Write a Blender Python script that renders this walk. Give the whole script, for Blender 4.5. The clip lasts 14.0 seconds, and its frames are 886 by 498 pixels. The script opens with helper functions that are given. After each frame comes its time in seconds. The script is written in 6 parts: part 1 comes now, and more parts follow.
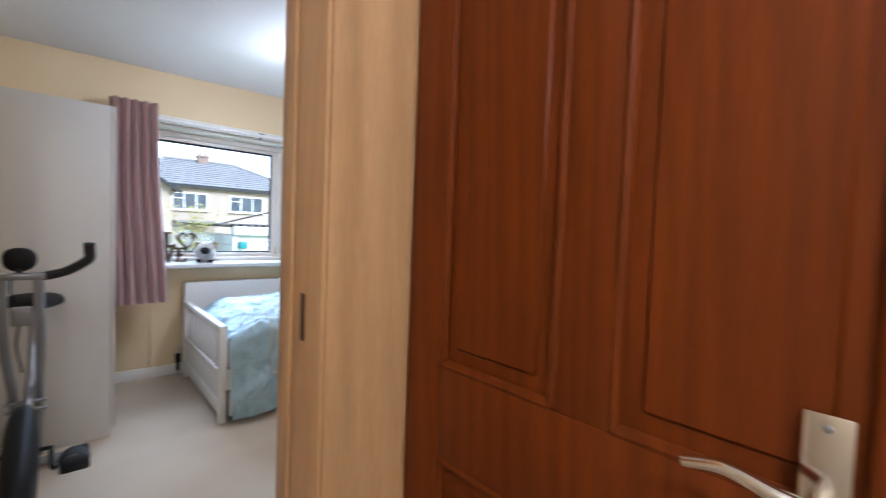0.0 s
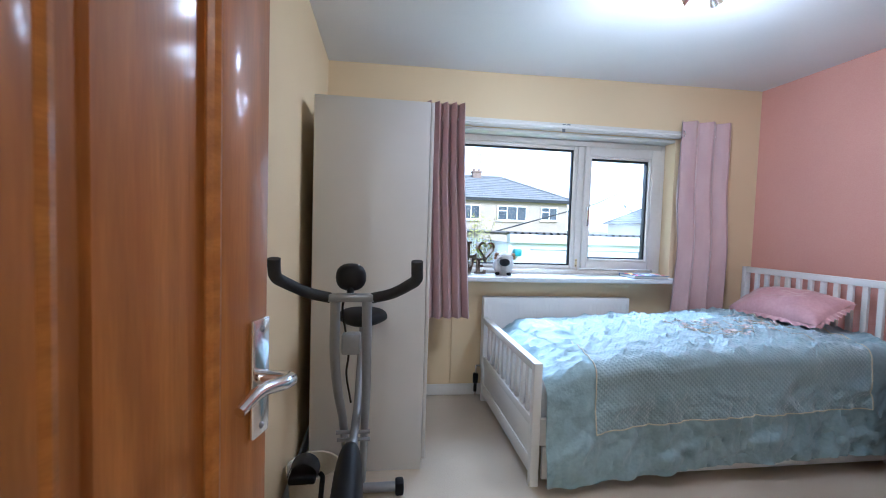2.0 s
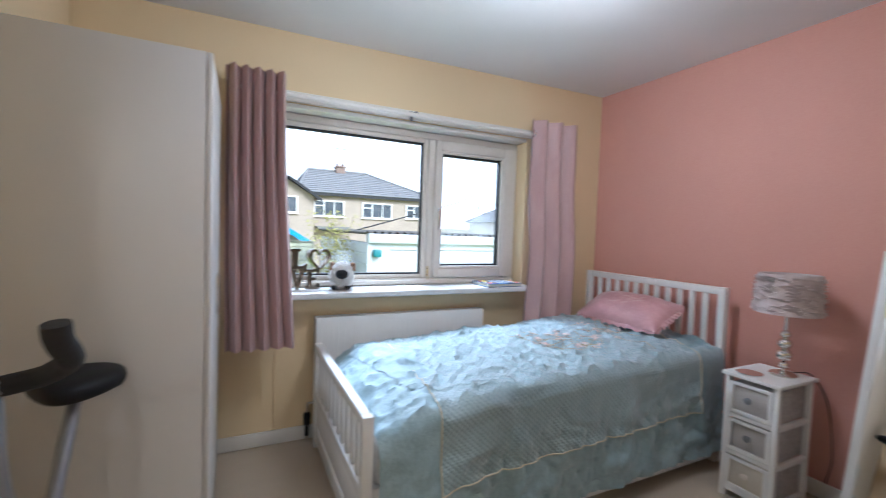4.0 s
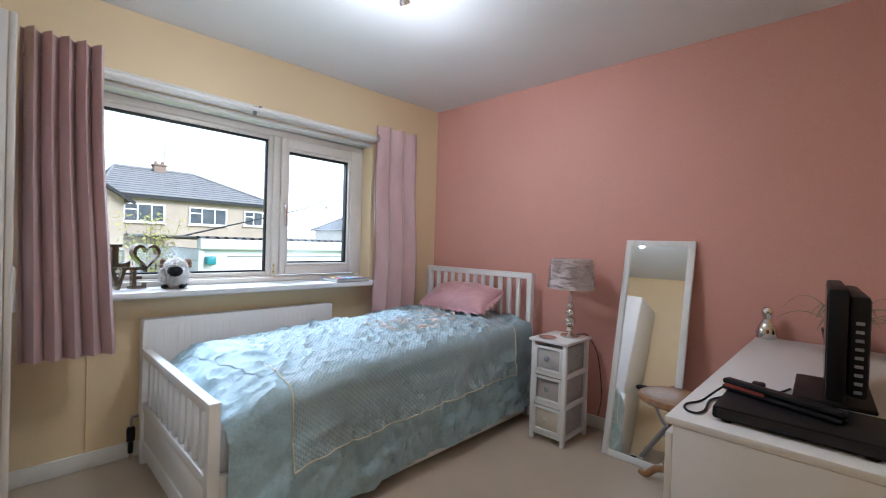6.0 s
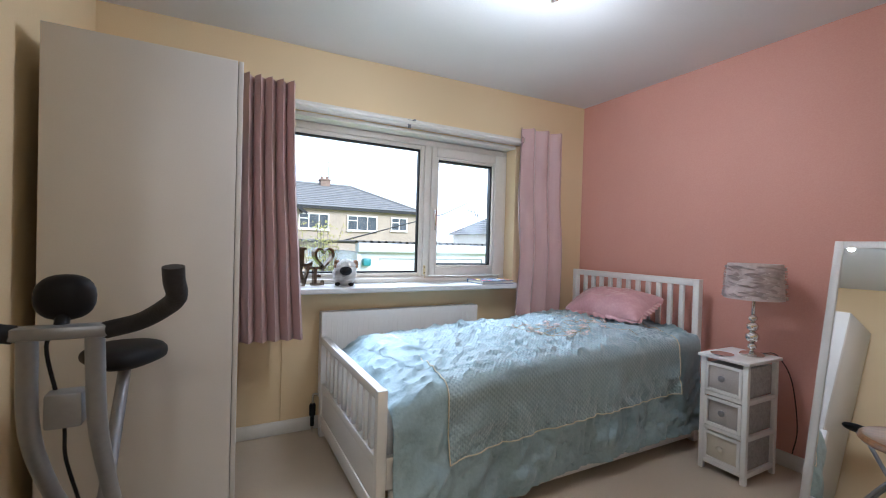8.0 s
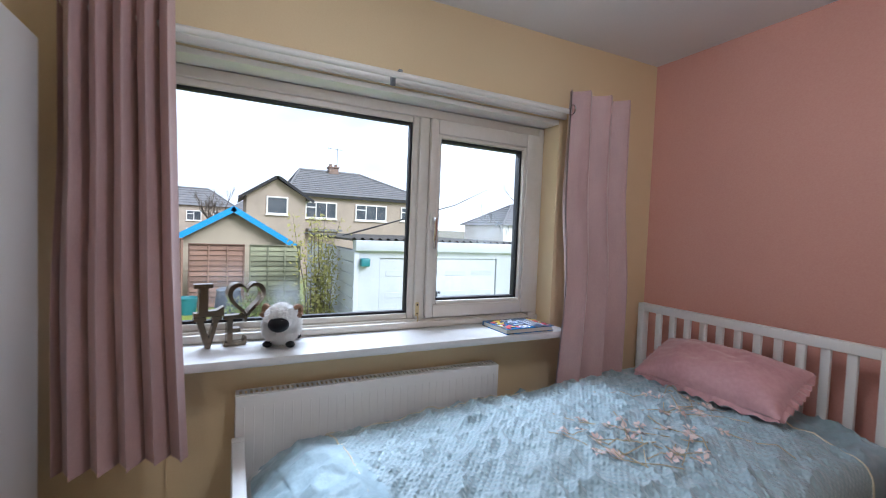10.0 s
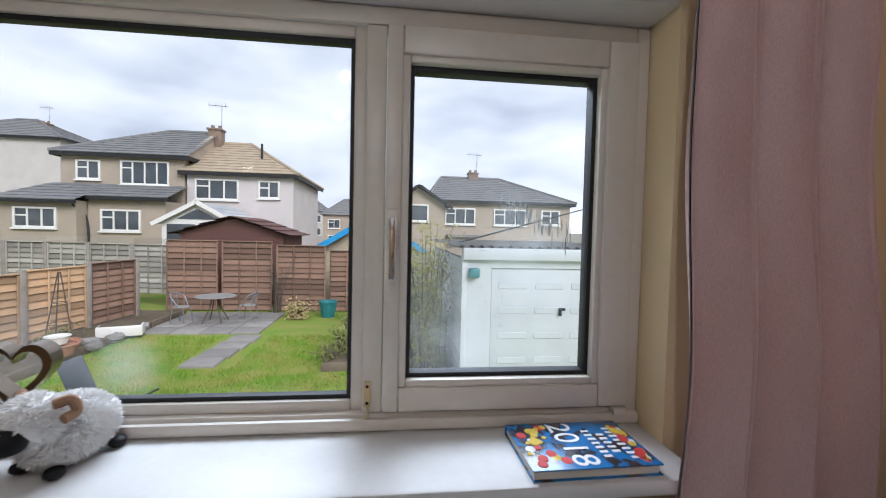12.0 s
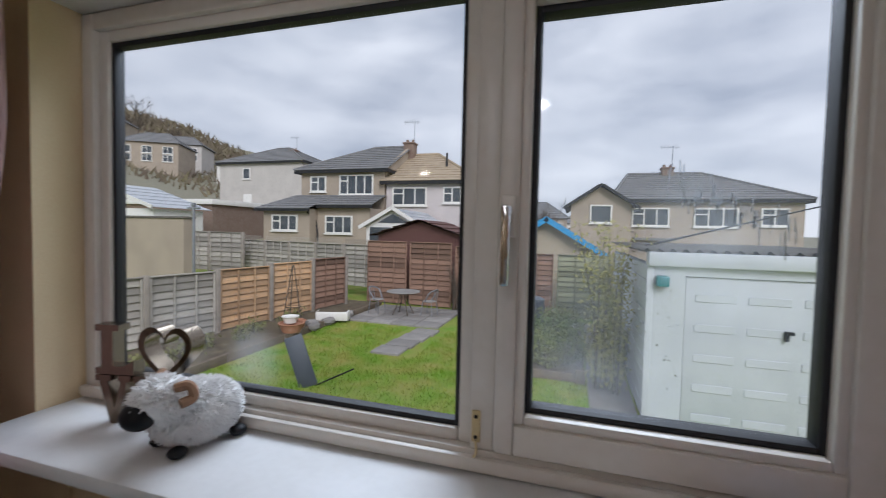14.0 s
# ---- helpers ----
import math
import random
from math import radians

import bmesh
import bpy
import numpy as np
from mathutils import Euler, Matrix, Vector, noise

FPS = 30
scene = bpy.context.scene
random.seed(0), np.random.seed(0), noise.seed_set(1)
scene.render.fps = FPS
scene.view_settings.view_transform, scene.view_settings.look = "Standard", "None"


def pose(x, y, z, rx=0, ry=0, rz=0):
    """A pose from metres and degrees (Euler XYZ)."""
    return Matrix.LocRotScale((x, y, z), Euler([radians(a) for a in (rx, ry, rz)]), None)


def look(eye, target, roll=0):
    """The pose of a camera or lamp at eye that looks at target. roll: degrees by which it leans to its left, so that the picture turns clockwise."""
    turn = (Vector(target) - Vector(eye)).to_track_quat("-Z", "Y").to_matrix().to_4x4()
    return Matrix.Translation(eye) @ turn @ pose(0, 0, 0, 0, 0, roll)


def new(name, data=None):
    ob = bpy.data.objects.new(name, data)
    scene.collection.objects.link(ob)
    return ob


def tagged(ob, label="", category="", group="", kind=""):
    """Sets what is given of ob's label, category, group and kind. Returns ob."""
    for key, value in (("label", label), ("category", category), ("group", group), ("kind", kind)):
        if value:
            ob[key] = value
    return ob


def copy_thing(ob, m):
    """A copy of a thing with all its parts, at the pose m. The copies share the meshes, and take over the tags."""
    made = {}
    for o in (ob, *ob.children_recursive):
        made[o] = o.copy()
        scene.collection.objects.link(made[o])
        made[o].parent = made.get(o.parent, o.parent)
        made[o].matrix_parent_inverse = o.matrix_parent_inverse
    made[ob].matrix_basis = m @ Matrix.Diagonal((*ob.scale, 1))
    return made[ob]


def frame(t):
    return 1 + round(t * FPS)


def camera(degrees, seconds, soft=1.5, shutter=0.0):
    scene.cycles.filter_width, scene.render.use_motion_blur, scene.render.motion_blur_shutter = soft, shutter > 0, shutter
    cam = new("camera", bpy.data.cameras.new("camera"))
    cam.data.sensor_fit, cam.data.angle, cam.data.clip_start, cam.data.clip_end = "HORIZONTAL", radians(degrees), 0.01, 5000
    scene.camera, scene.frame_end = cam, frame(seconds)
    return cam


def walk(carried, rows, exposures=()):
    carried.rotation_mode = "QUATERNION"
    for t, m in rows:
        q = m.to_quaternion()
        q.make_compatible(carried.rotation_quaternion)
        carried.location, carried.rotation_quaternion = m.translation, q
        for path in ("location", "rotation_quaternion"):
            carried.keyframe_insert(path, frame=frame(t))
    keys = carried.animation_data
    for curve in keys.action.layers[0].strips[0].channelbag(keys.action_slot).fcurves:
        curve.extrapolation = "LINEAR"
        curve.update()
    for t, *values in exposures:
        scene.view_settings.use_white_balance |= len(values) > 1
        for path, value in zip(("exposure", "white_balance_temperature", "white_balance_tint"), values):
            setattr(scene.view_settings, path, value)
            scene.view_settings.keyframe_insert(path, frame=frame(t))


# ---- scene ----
cam = camera(92.7, 14.0, soft=1.0, shutter=0.3)
PATH = [
    (0, (0.074, 0.292, 1.228), (1.407, 1.781, 1.143), 2.2),
    (0.5, (0.068, 0.435, 1.266), (0.918, 2.242, 1.146), 1.8),
    (1, (0.068, 0.721, 1.246), (0.642, 2.634, 1.126), 2.1),
    (1.5, (0.064, 0.964, 1.227), (0.437, 2.926, 1.122), 1.7),
    (2, (0.041, 1.168, 1.225), (0.327, 3.145, 1.129), 1.8),
    (2.5, (0.067, 1.339, 1.25), (0.346, 3.318, 1.155), 2.1),
    (3, (0.159, 1.509, 1.221), (0.441, 3.488, 1.143), 2.1),
    (3.5, (0.266, 1.605, 1.235), (0.67, 3.562, 1.154), 2.1),
    (4, (0.361, 1.62, 1.275), (1.237, 3.416, 1.187), 2.0),
    (4.2, (0.386, 1.607, 1.297), (1.446, 3.3, 1.197), 2.4),
    (4.7, (0.388, 1.585, 1.287), (1.718, 3.078, 1.203), 2.4),
    (5.3, (0.333, 1.525, 1.243), (1.855, 2.822, 1.188), 2.1),
    (5.8, (0.278, 1.468, 1.201), (1.761, 2.809, 1.17), 1.9),
    (6.3, (0.237, 1.426, 1.176), (1.606, 2.883, 1.159), 1.7),
    (6.5, (0.224, 1.404, 1.171), (1.543, 2.907, 1.155), 1.7),
    (7, (0.184, 1.383, 1.167), (1.346, 3.01, 1.147), 1.6),
    (7.5, (0.188, 1.389, 1.155), (1.194, 3.117, 1.129), 1.4),
    (8, (0.207, 1.499, 1.182), (1.149, 3.263, 1.158), 1.6),
    (8.2, (0.231, 1.573, 1.174), (1.172, 3.338, 1.159), 1.6),
    (10.3, (0.875, 2.608, 1.37), (1.757, 4.401, 1.287), 2.2),
    (10.5, (0.957, 2.699, 1.355), (1.822, 4.5, 1.289), 2.0),
    (11, (1.197, 2.886, 1.356), (1.867, 4.769, 1.288), 1.8),
    (11.5, (1.408, 3.077, 1.359), (1.808, 5.035, 1.283), 1.4),
    (12, (1.615, 3.254, 1.397), (1.85, 5.239, 1.319), 1.3),
    (12.5, (1.818, 3.394, 1.383), (1.909, 5.39, 1.302), 1.3),
    (13, (1.88, 3.484, 1.387), (1.747, 5.478, 1.304), 1.3),
    (13.5, (1.827, 3.523, 1.376), (1.505, 5.495, 1.293), 1.3),
    (14, (1.733, 3.489, 1.379), (1.143, 5.399, 1.295), 1.3),
]
EXPOSURES = [(0, 0.5, 5100, 10), (0.5, 0.95, 4750, 10), (1, 0.8, 4650, 9), (1.5, 0.6, 4700, 9), (2, 0.5, 4800, 8), (2.5, 0.42, 4950, 8), (4, 0.25, 5300, 9), (8, 0.2, 5450, 9), (10.3, -0.4, 5700, 12), (11, -0.45, 5900, 12), (11.5, -0.55, 6000, 12), (12, -0.85, 6000, 12), (13.5, -1.15, 6000, 13), (14, -1.32, 6000, 13)]
walk(cam, [(t, look(eye, target, roll)) for t, eye, target, roll in PATH], EXPOSURES)

# ---- world and lights ----
world = bpy.data.worlds.new("overcast_sky")
scene.world = world
world.use_nodes = True
wn = world.node_tree
wn.nodes.clear()
w_out = wn.nodes.new("ShaderNodeOutputWorld")
w_bg = wn.nodes.new("ShaderNodeBackground")
w_sky = wn.nodes.new("ShaderNodeTexSky")
w_sky.sky_type, w_sky.sun_disc = "NISHITA", False
w_sky.sun_elevation, w_sky.sun_rotation = radians(35), radians(60)
w_tc = wn.nodes.new("ShaderNodeTexCoord")
w_map = wn.nodes.new("ShaderNodeMapping")
w_map.inputs["Scale"].default_value = (1.6, 1.6, 4.5)
w_noise = wn.nodes.new("ShaderNodeTexNoise")
w_noise.inputs["Scale"].default_value, w_noise.inputs["Detail"].default_value = 2.2, 6
w_ramp = wn.nodes.new("ShaderNodeValToRGB")
w_ramp.color_ramp.elements[0].position, w_ramp.color_ramp.elements[0].color = 0.3, (5.0, 5.5, 6.3, 1)
w_ramp.color_ramp.elements[1].position, w_ramp.color_ramp.elements[1].color = 0.72, (9.6, 9.9, 10.2, 1)
w_mix = wn.nodes.new("ShaderNodeMixRGB")
w_mix.inputs[0].default_value = 0.93
wn.links.new(w_tc.outputs["Generated"], w_map.inputs[0])
wn.links.new(w_map.outputs[0], w_noise.inputs["Vector"])
wn.links.new(w_noise.outputs["Fac"], w_ramp.inputs[0])
wn.links.new(w_sky.outputs[0], w_mix.inputs[1])
wn.links.new(w_ramp.outputs[0], w_mix.inputs[2])
wn.links.new(w_mix.outputs[0], w_bg.inputs[0])
w_bg.inputs[1].default_value = 0.22
wn.links.new(w_bg.outputs[0], w_out.inputs[0])


def lamp(name, kind, energy, colour, m, **settings):
    data = bpy.data.lights.new(name, kind)
    data.energy, data.color = energy, colour
    if "size" in settings:
        data.shape, data.size, data.size_y = "RECTANGLE", settings["size"], settings["size_y"]
    if "radius" in settings:
        data.shadow_soft_size = settings["radius"]
    if "angle" in settings:
        data.angle = radians(settings["angle"])
    if "cone" in settings:
        data.spot_size, data.spot_blend = radians(settings["cone"]), 1.0
    ob = new(name, data)
    ob.matrix_world = m
    return ob


lamp("sun", "SUN", 5.0, (1, 0.98, 0.95), look((14, -14, 20), (0, 12, 0)), angle=30)
# added area lamp, out of view over the window's head, boosting the sky's daylight
lamp("window_daylight_fill", "AREA", 430, (0.80, 0.90, 1.0), look((1.35, 6.6, 4.1), (1.35, 3.3, 0.6)), size=3.2, size_y=1.6)

# ---- materials ----
MATS = {}


def material(name, colour, rough=0.6, metal=0.0, second=None, scale=6.0, amount=0.5, fine=90.0, bump=0.15, stretch=(1, 1, 1), specular=0.5, coat=0.0, sheen=0.0, contrast=(0.35, 0.7)):
    """Colour that drifts to a second one at a coarse scale, with fine grain in colour and relief."""
    m = bpy.data.materials.new(name)
    m.use_nodes = True
    t = m.node_tree
    b = t.nodes["Principled BSDF"]
    second = second or tuple(c * 0.86 for c in colour)
    tc = t.nodes.new("ShaderNodeTexCoord")
    mp = t.nodes.new("ShaderNodeMapping")
    mp.inputs["Scale"].default_value = stretch
    n1 = t.nodes.new("ShaderNodeTexNoise")
    n1.inputs["Scale"].default_value, n1.inputs["Detail"].default_value = scale, 5
    n2 = t.nodes.new("ShaderNodeTexNoise")
    n2.inputs["Scale"].default_value, n2.inputs["Detail"].default_value = fine, 3
    r = t.nodes.new("ShaderNodeValToRGB")
    r.color_ramp.elements[0].position, r.color_ramp.elements[0].color = contrast[0], (*colour, 1)
    r.color_ramp.elements[1].position, r.color_ramp.elements[1].color = contrast[1], (*second, 1)
    mx = t.nodes.new("ShaderNodeMixRGB")
    mx.blend_type = "OVERLAY"
    mx.inputs[0].default_value = amount * 0.35
    t.links.new(tc.outputs["Object"], mp.inputs[0])
    for n in (n1, n2):
        t.links.new(mp.outputs[0], n.inputs["Vector"])
    t.links.new(n1.outputs["Fac"], r.inputs[0])
    t.links.new(r.outputs[0], mx.inputs[1])
    t.links.new(n2.outputs["Fac"], mx.inputs[2])
    t.links.new(mx.outputs[0], b.inputs["Base Color"])
    b.inputs["Roughness"].default_value, b.inputs["Metallic"].default_value = rough, metal
    b.inputs["Specular IOR Level"].default_value = specular
    b.inputs["Coat Weight"].default_value, b.inputs["Coat Roughness"].default_value = coat, 0.12
    b.inputs["Sheen Weight"].default_value = sheen
    if bump:
        bp = t.nodes.new("ShaderNodeBump")
        bp.inputs["Strength"].default_value, bp.inputs["Distance"].default_value = bump, 0.004
        t.links.new(n2.outputs["Fac"], bp.inputs["Height"])
        t.links.new(bp.outputs[0], b.inputs["Normal"])
    MATS[name] = m
    return m


def wood(name, light, dark, along="z", rough=0.3, coat=0.4, scale=1.0, streak=0.16):
    """Grain lines running along one axis, with drifting bands."""
    m = material(name, light, rough, 0, dark, 3.2 * scale, 0.6, 30, 0.06, {"x": (0.6, 9, 9), "y": (9, 0.6, 9), "z": (9, 9, 0.6)}[along], coat=coat, contrast=(0.3, 0.75))
    t = m.node_tree
    b = t.nodes["Principled BSDF"]
    w = t.nodes.new("ShaderNodeTexWave")
    w.wave_type, w.bands_direction = "BANDS", "DIAGONAL"
    w.inputs["Scale"].default_value, w.inputs["Distortion"].default_value, w.inputs["Detail"].default_value = 1.6, 7.0, 3
    mp = [n for n in t.nodes if n.bl_idname == "ShaderNodeMapping"][0]
    old = b.inputs["Base Color"].links[0].from_socket
    mx = t.nodes.new("ShaderNodeMixRGB")
    mx.blend_type = "MULTIPLY"
    mx.inputs[0].default_value = streak
    t.links.new(mp.outputs[0], w.inputs["Vector"])
    t.links.new(old, mx.inputs[1])
    t.links.new(w.outputs["Color"], mx.inputs[2])
    t.links.new(mx.outputs[0], b.inputs["Base Color"])
    return m


def glow(name, colour, strength):
    m = bpy.data.materials.new(name)
    m.use_nodes = True
    b = m.node_tree.nodes["Principled BSDF"]
    b.inputs["Base Color"].default_value = (*colour, 1)
    b.inputs["Emission Color"].default_value = (*colour, 1)
    b.inputs["Emission Strength"].default_value = strength
    return m


def clear_glass(name):
    m = bpy.data.materials.new(name)
    m.use_nodes = True
    t = m.node_tree
    t.nodes.clear()
    out, mx = t.nodes.new("ShaderNodeOutputMaterial"), t.nodes.new("ShaderNodeMixShader")
    tr, gl, lw = t.nodes.new("ShaderNodeBsdfTransparent"), t.nodes.new("ShaderNodeBsdfGlossy"), t.nodes.new("ShaderNodeLayerWeight")
    pw, ad = t.nodes.new("ShaderNodeMath"), t.nodes.new("ShaderNodeMath")
    pw.operation, ad.operation = "POWER", "MULTIPLY_ADD"
    pw.inputs[1].default_value, ad.inputs[1].default_value, ad.inputs[2].default_value = 4.0, 0.5, 0.012
    gl.inputs["Roughness"].default_value = 0.02
    t.links.new(lw.outputs["Facing"], pw.inputs[0])
    t.links.new(pw.outputs[0], ad.inputs[0])
    t.links.new(ad.outputs[0], mx.inputs[0])
    t.links.new(tr.outputs[0], mx.inputs[1])
    t.links.new(gl.outputs[0], mx.inputs[2])
    t.links.new(mx.outputs[0], out.inputs[0])
    return m


def misted_glass(name, patches):
    """Window glass with soft patches of breath and condensation at given places."""
    m = clear_glass(name)
    t = m.node_tree
    out = [n for n in t.nodes if n.bl_idname == "ShaderNodeOutputMaterial"][0]
    clear = out.inputs[0].links[0].from_socket
    tc, nz = t.nodes.new("ShaderNodeTexCoord"), t.nodes.new("ShaderNodeTexNoise")
    nz.inputs["Scale"].default_value, nz.inputs["Detail"].default_value = 14, 5
    t.links.new(tc.outputs["Object"], nz.inputs["Vector"])
    total = None
    for place, radius, amount in patches:
        d, r, k = t.nodes.new("ShaderNodeVectorMath"), t.nodes.new("ShaderNodeMapRange"), t.nodes.new("ShaderNodeMath")
        d.operation, r.interpolation_type, k.operation = "DISTANCE", "SMOOTHSTEP", "MULTIPLY"
        d.inputs[1].default_value = place
        r.inputs["From Min"].default_value, r.inputs["From Max"].default_value = 0.0, radius
        r.inputs["To Min"].default_value, r.inputs["To Max"].default_value = amount, 0.0
        t.links.new(tc.outputs["Object"], d.inputs[0])
        t.links.new(d.outputs["Value"], r.inputs["Value"])
        t.links.new(r.outputs[0], k.inputs[0])
        t.links.new(nz.outputs["Fac"], k.inputs[1])
        if total is None:
            total = k.outputs[0]
        else:
            a = t.nodes.new("ShaderNodeMath")
            a.operation, a.use_clamp = "ADD", True
            t.links.new(total, a.inputs[0])
            t.links.new(k.outputs[0], a.inputs[1])
            total = a.outputs[0]
    tl, mx = t.nodes.new("ShaderNodeBsdfTranslucent"), t.nodes.new("ShaderNodeMixShader")
    tl.inputs[0].default_value = (0.8, 0.82, 0.85, 1)
    t.links.new(total, mx.inputs[0])
    t.links.new(clear, mx.inputs[1])
    t.links.new(tl.outputs[0], mx.inputs[2])
    t.links.new(mx.outputs[0], out.inputs[0])
    return m


def creased(m, scale, strength, stretch=(1, 1, 1)):
    """Adds soft ridged creases to the relief of a cloth."""
    t = m.node_tree
    b = t.nodes["Principled BSDF"]
    tc, mp, nz, bp = t.nodes.new("ShaderNodeTexCoord"), t.nodes.new("ShaderNodeMapping"), t.nodes.new("ShaderNodeTexNoise"), t.nodes.new("ShaderNodeBump")
    mp.inputs["Scale"].default_value, mp.inputs["Rotation"].default_value = stretch, (0.3, 0.2, 0.5)
    nz.noise_type = "RIDGED_MULTIFRACTAL"
    nz.inputs["Scale"].default_value, nz.inputs["Detail"].default_value, nz.inputs["Distortion"].default_value = scale, 2.0, 0.6
    bp.inputs["Strength"].default_value, bp.inputs["Distance"].default_value = strength, 0.028
    t.links.new(tc.outputs["Object"], mp.inputs[0])
    t.links.new(mp.outputs[0], nz.inputs["Vector"])
    t.links.new(nz.outputs["Fac"], bp.inputs["Height"])
    if b.inputs["Normal"].links:
        t.links.new(b.inputs["Normal"].links[0].from_socket, bp.inputs["Normal"])
    t.links.new(bp.outputs[0], b.inputs["Normal"])


CREAM = material("cream_wall_paint", (0.80, 0.64, 0.40), 0.75, 0, (0.76, 0.60, 0.365), 1.3, 0.35, 160, 0.12)
PINK = material("pink_wall_paint", (0.72, 0.38, 0.31), 0.75, 0, (0.68, 0.35, 0.285), 1.3, 0.35, 160, 0.12)
CEILING = material("ceiling_paint", (0.78, 0.78, 0.78), 0.85, 0, (0.74, 0.74, 0.74), 1.6, 0.3, 120, 0.15)
LANDING = material("landing_paint", (0.7, 0.6, 0.45), 0.8)
WHITE = material("white_gloss_paint", (0.78, 0.76, 0.72), 0.35, 0, (0.74, 0.71, 0.66), 4, 0.3, 60, 0.04)
BEDWHITE = material("white_satin_lacquer", (0.82, 0.81, 0.79), 0.35, 0, (0.78, 0.77, 0.75), 3, 0.25, 50, 0.04)
MELAMINE = material("white_melamine", (0.68, 0.66, 0.64), 0.4, 0, (0.65, 0.63, 0.61), 2, 0.2, 200, 0.03)
UPVC = material("white_upvc", (0.71, 0.66, 0.595), 0.35, 0, (0.65, 0.595, 0.53), 3, 0.3, 40, 0.03)
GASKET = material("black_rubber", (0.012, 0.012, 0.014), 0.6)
SILLM = material("sill_board", (0.69, 0.68, 0.67), 0.4, 0, (0.63, 0.62, 0.60), 5, 0.3, 50, 0.03)
CARPET = material("beige_carpet", (0.56, 0.46, 0.34), 0.95, 0, (0.46, 0.37, 0.265), 1.8, 1.0, 260, 0.9, sheen=0.3)
PINE = wood("orange_pine", (0.45, 0.175, 0.034), (0.34, 0.115, 0.02), "z", 0.45, 0.22)
PINE_H = wood("orange_pine_rail", (0.45, 0.182, 0.036), (0.35, 0.122, 0.022), "x", 0.45, 0.22)
PINE_DARK = wood("dark_pine", (0.19, 0.042, 0.003), (0.15, 0.03, 0.002), "z", 0.5, 0.0)
for m_ in (PINE, PINE_H, PINE_DARK):
    m_.node_tree.nodes["Principled BSDF"].inputs["Specular IOR Level"].default_value = 0.22
FRAMEWOOD = wood("pale_pine_frame", (0.66, 0.43, 0.225), (0.61, 0.385, 0.195), "z", 0.45, 0.1, 0.6, 0.05)
CHROME = material("chrome", (0.82, 0.82, 0.83), 0.12, 1.0, (0.75, 0.75, 0.77), 5, 0.1, 40, 0.0)
SMOKED = material("smoked_mirror", (0.23, 0.185, 0.14), 0.22, 1.0, None, 4, 0.1, 40, 0.0)
SILVER = material("mirrored_silver", (0.8, 0.78, 0.75), 0.06, 1.0, None, 4, 0.1, 40, 0.0)
MIRROR = material("mirror_glass", (0.92, 0.93, 0.93), 0.01, 1.0, (0.92, 0.93, 0.93), 2, 0, 20, 0.0)
BLACK = material("black_plastic", (0.008, 0.008, 0.009), 0.5, 0, (0.014, 0.014, 0.016), 8, 0.4, 80, 0.05, specular=0.2)
FOAM = material("black_foam", (0.014, 0.014, 0.016), 0.7, 0, (0.022, 0.022, 0.024), 12, 0.5, 140, 0.3)
STEEL = material("grey_painted_steel", (0.26, 0.27, 0.295), 0.38, 0.5, (0.3, 0.31, 0.33), 6, 0.3, 60, 0.04)
GLASS = misted_glass("window_glass", [((0.97, 4.355, 1.05), 0.11, 0.22), ((0.75, 4.355, 1.10), 0.16, 0.08)])
GLASS_MIST = misted_glass("misted_window_glass", [((1.98, 4.345, 1.36), 0.18, 0.14), ((1.76, 4.345, 1.10), 0.2, 0.13), ((1.86, 4.345, 1.30), 0.5, 0.07)])
THROW = material("duck_egg_satin", (0.36, 0.49, 0.545), 0.52, 0, (0.305, 0.43, 0.485), 3, 0.5, 60, 0.6, sheen=0.2)
CURTAIN = material("dusky_pink_velvet", (0.56, 0.37, 0.35), 0.42, 0, (0.47, 0.30, 0.285), 3, 0.6, 130, 0.3, (3, 3, 1), sheen=0.3)
PILLOW = material("pink_satin", (0.60, 0.33, 0.34), 0.5, 0, (0.53, 0.28, 0.29), 5, 0.5, 60, 0.2, sheen=0.5)
SHEET = material("white_cotton", (0.78, 0.78, 0.78), 0.85)
CREAM_THREAD = material("cream_thread", (0.72, 0.66, 0.5), 0.6)
PETAL = material("petal_pink_thread", (0.72, 0.52, 0.48), 0.6, 0, (0.78, 0.68, 0.62), 30, 0.5)
STEM = material("gold_thread", (0.5, 0.42, 0.28), 0.5)


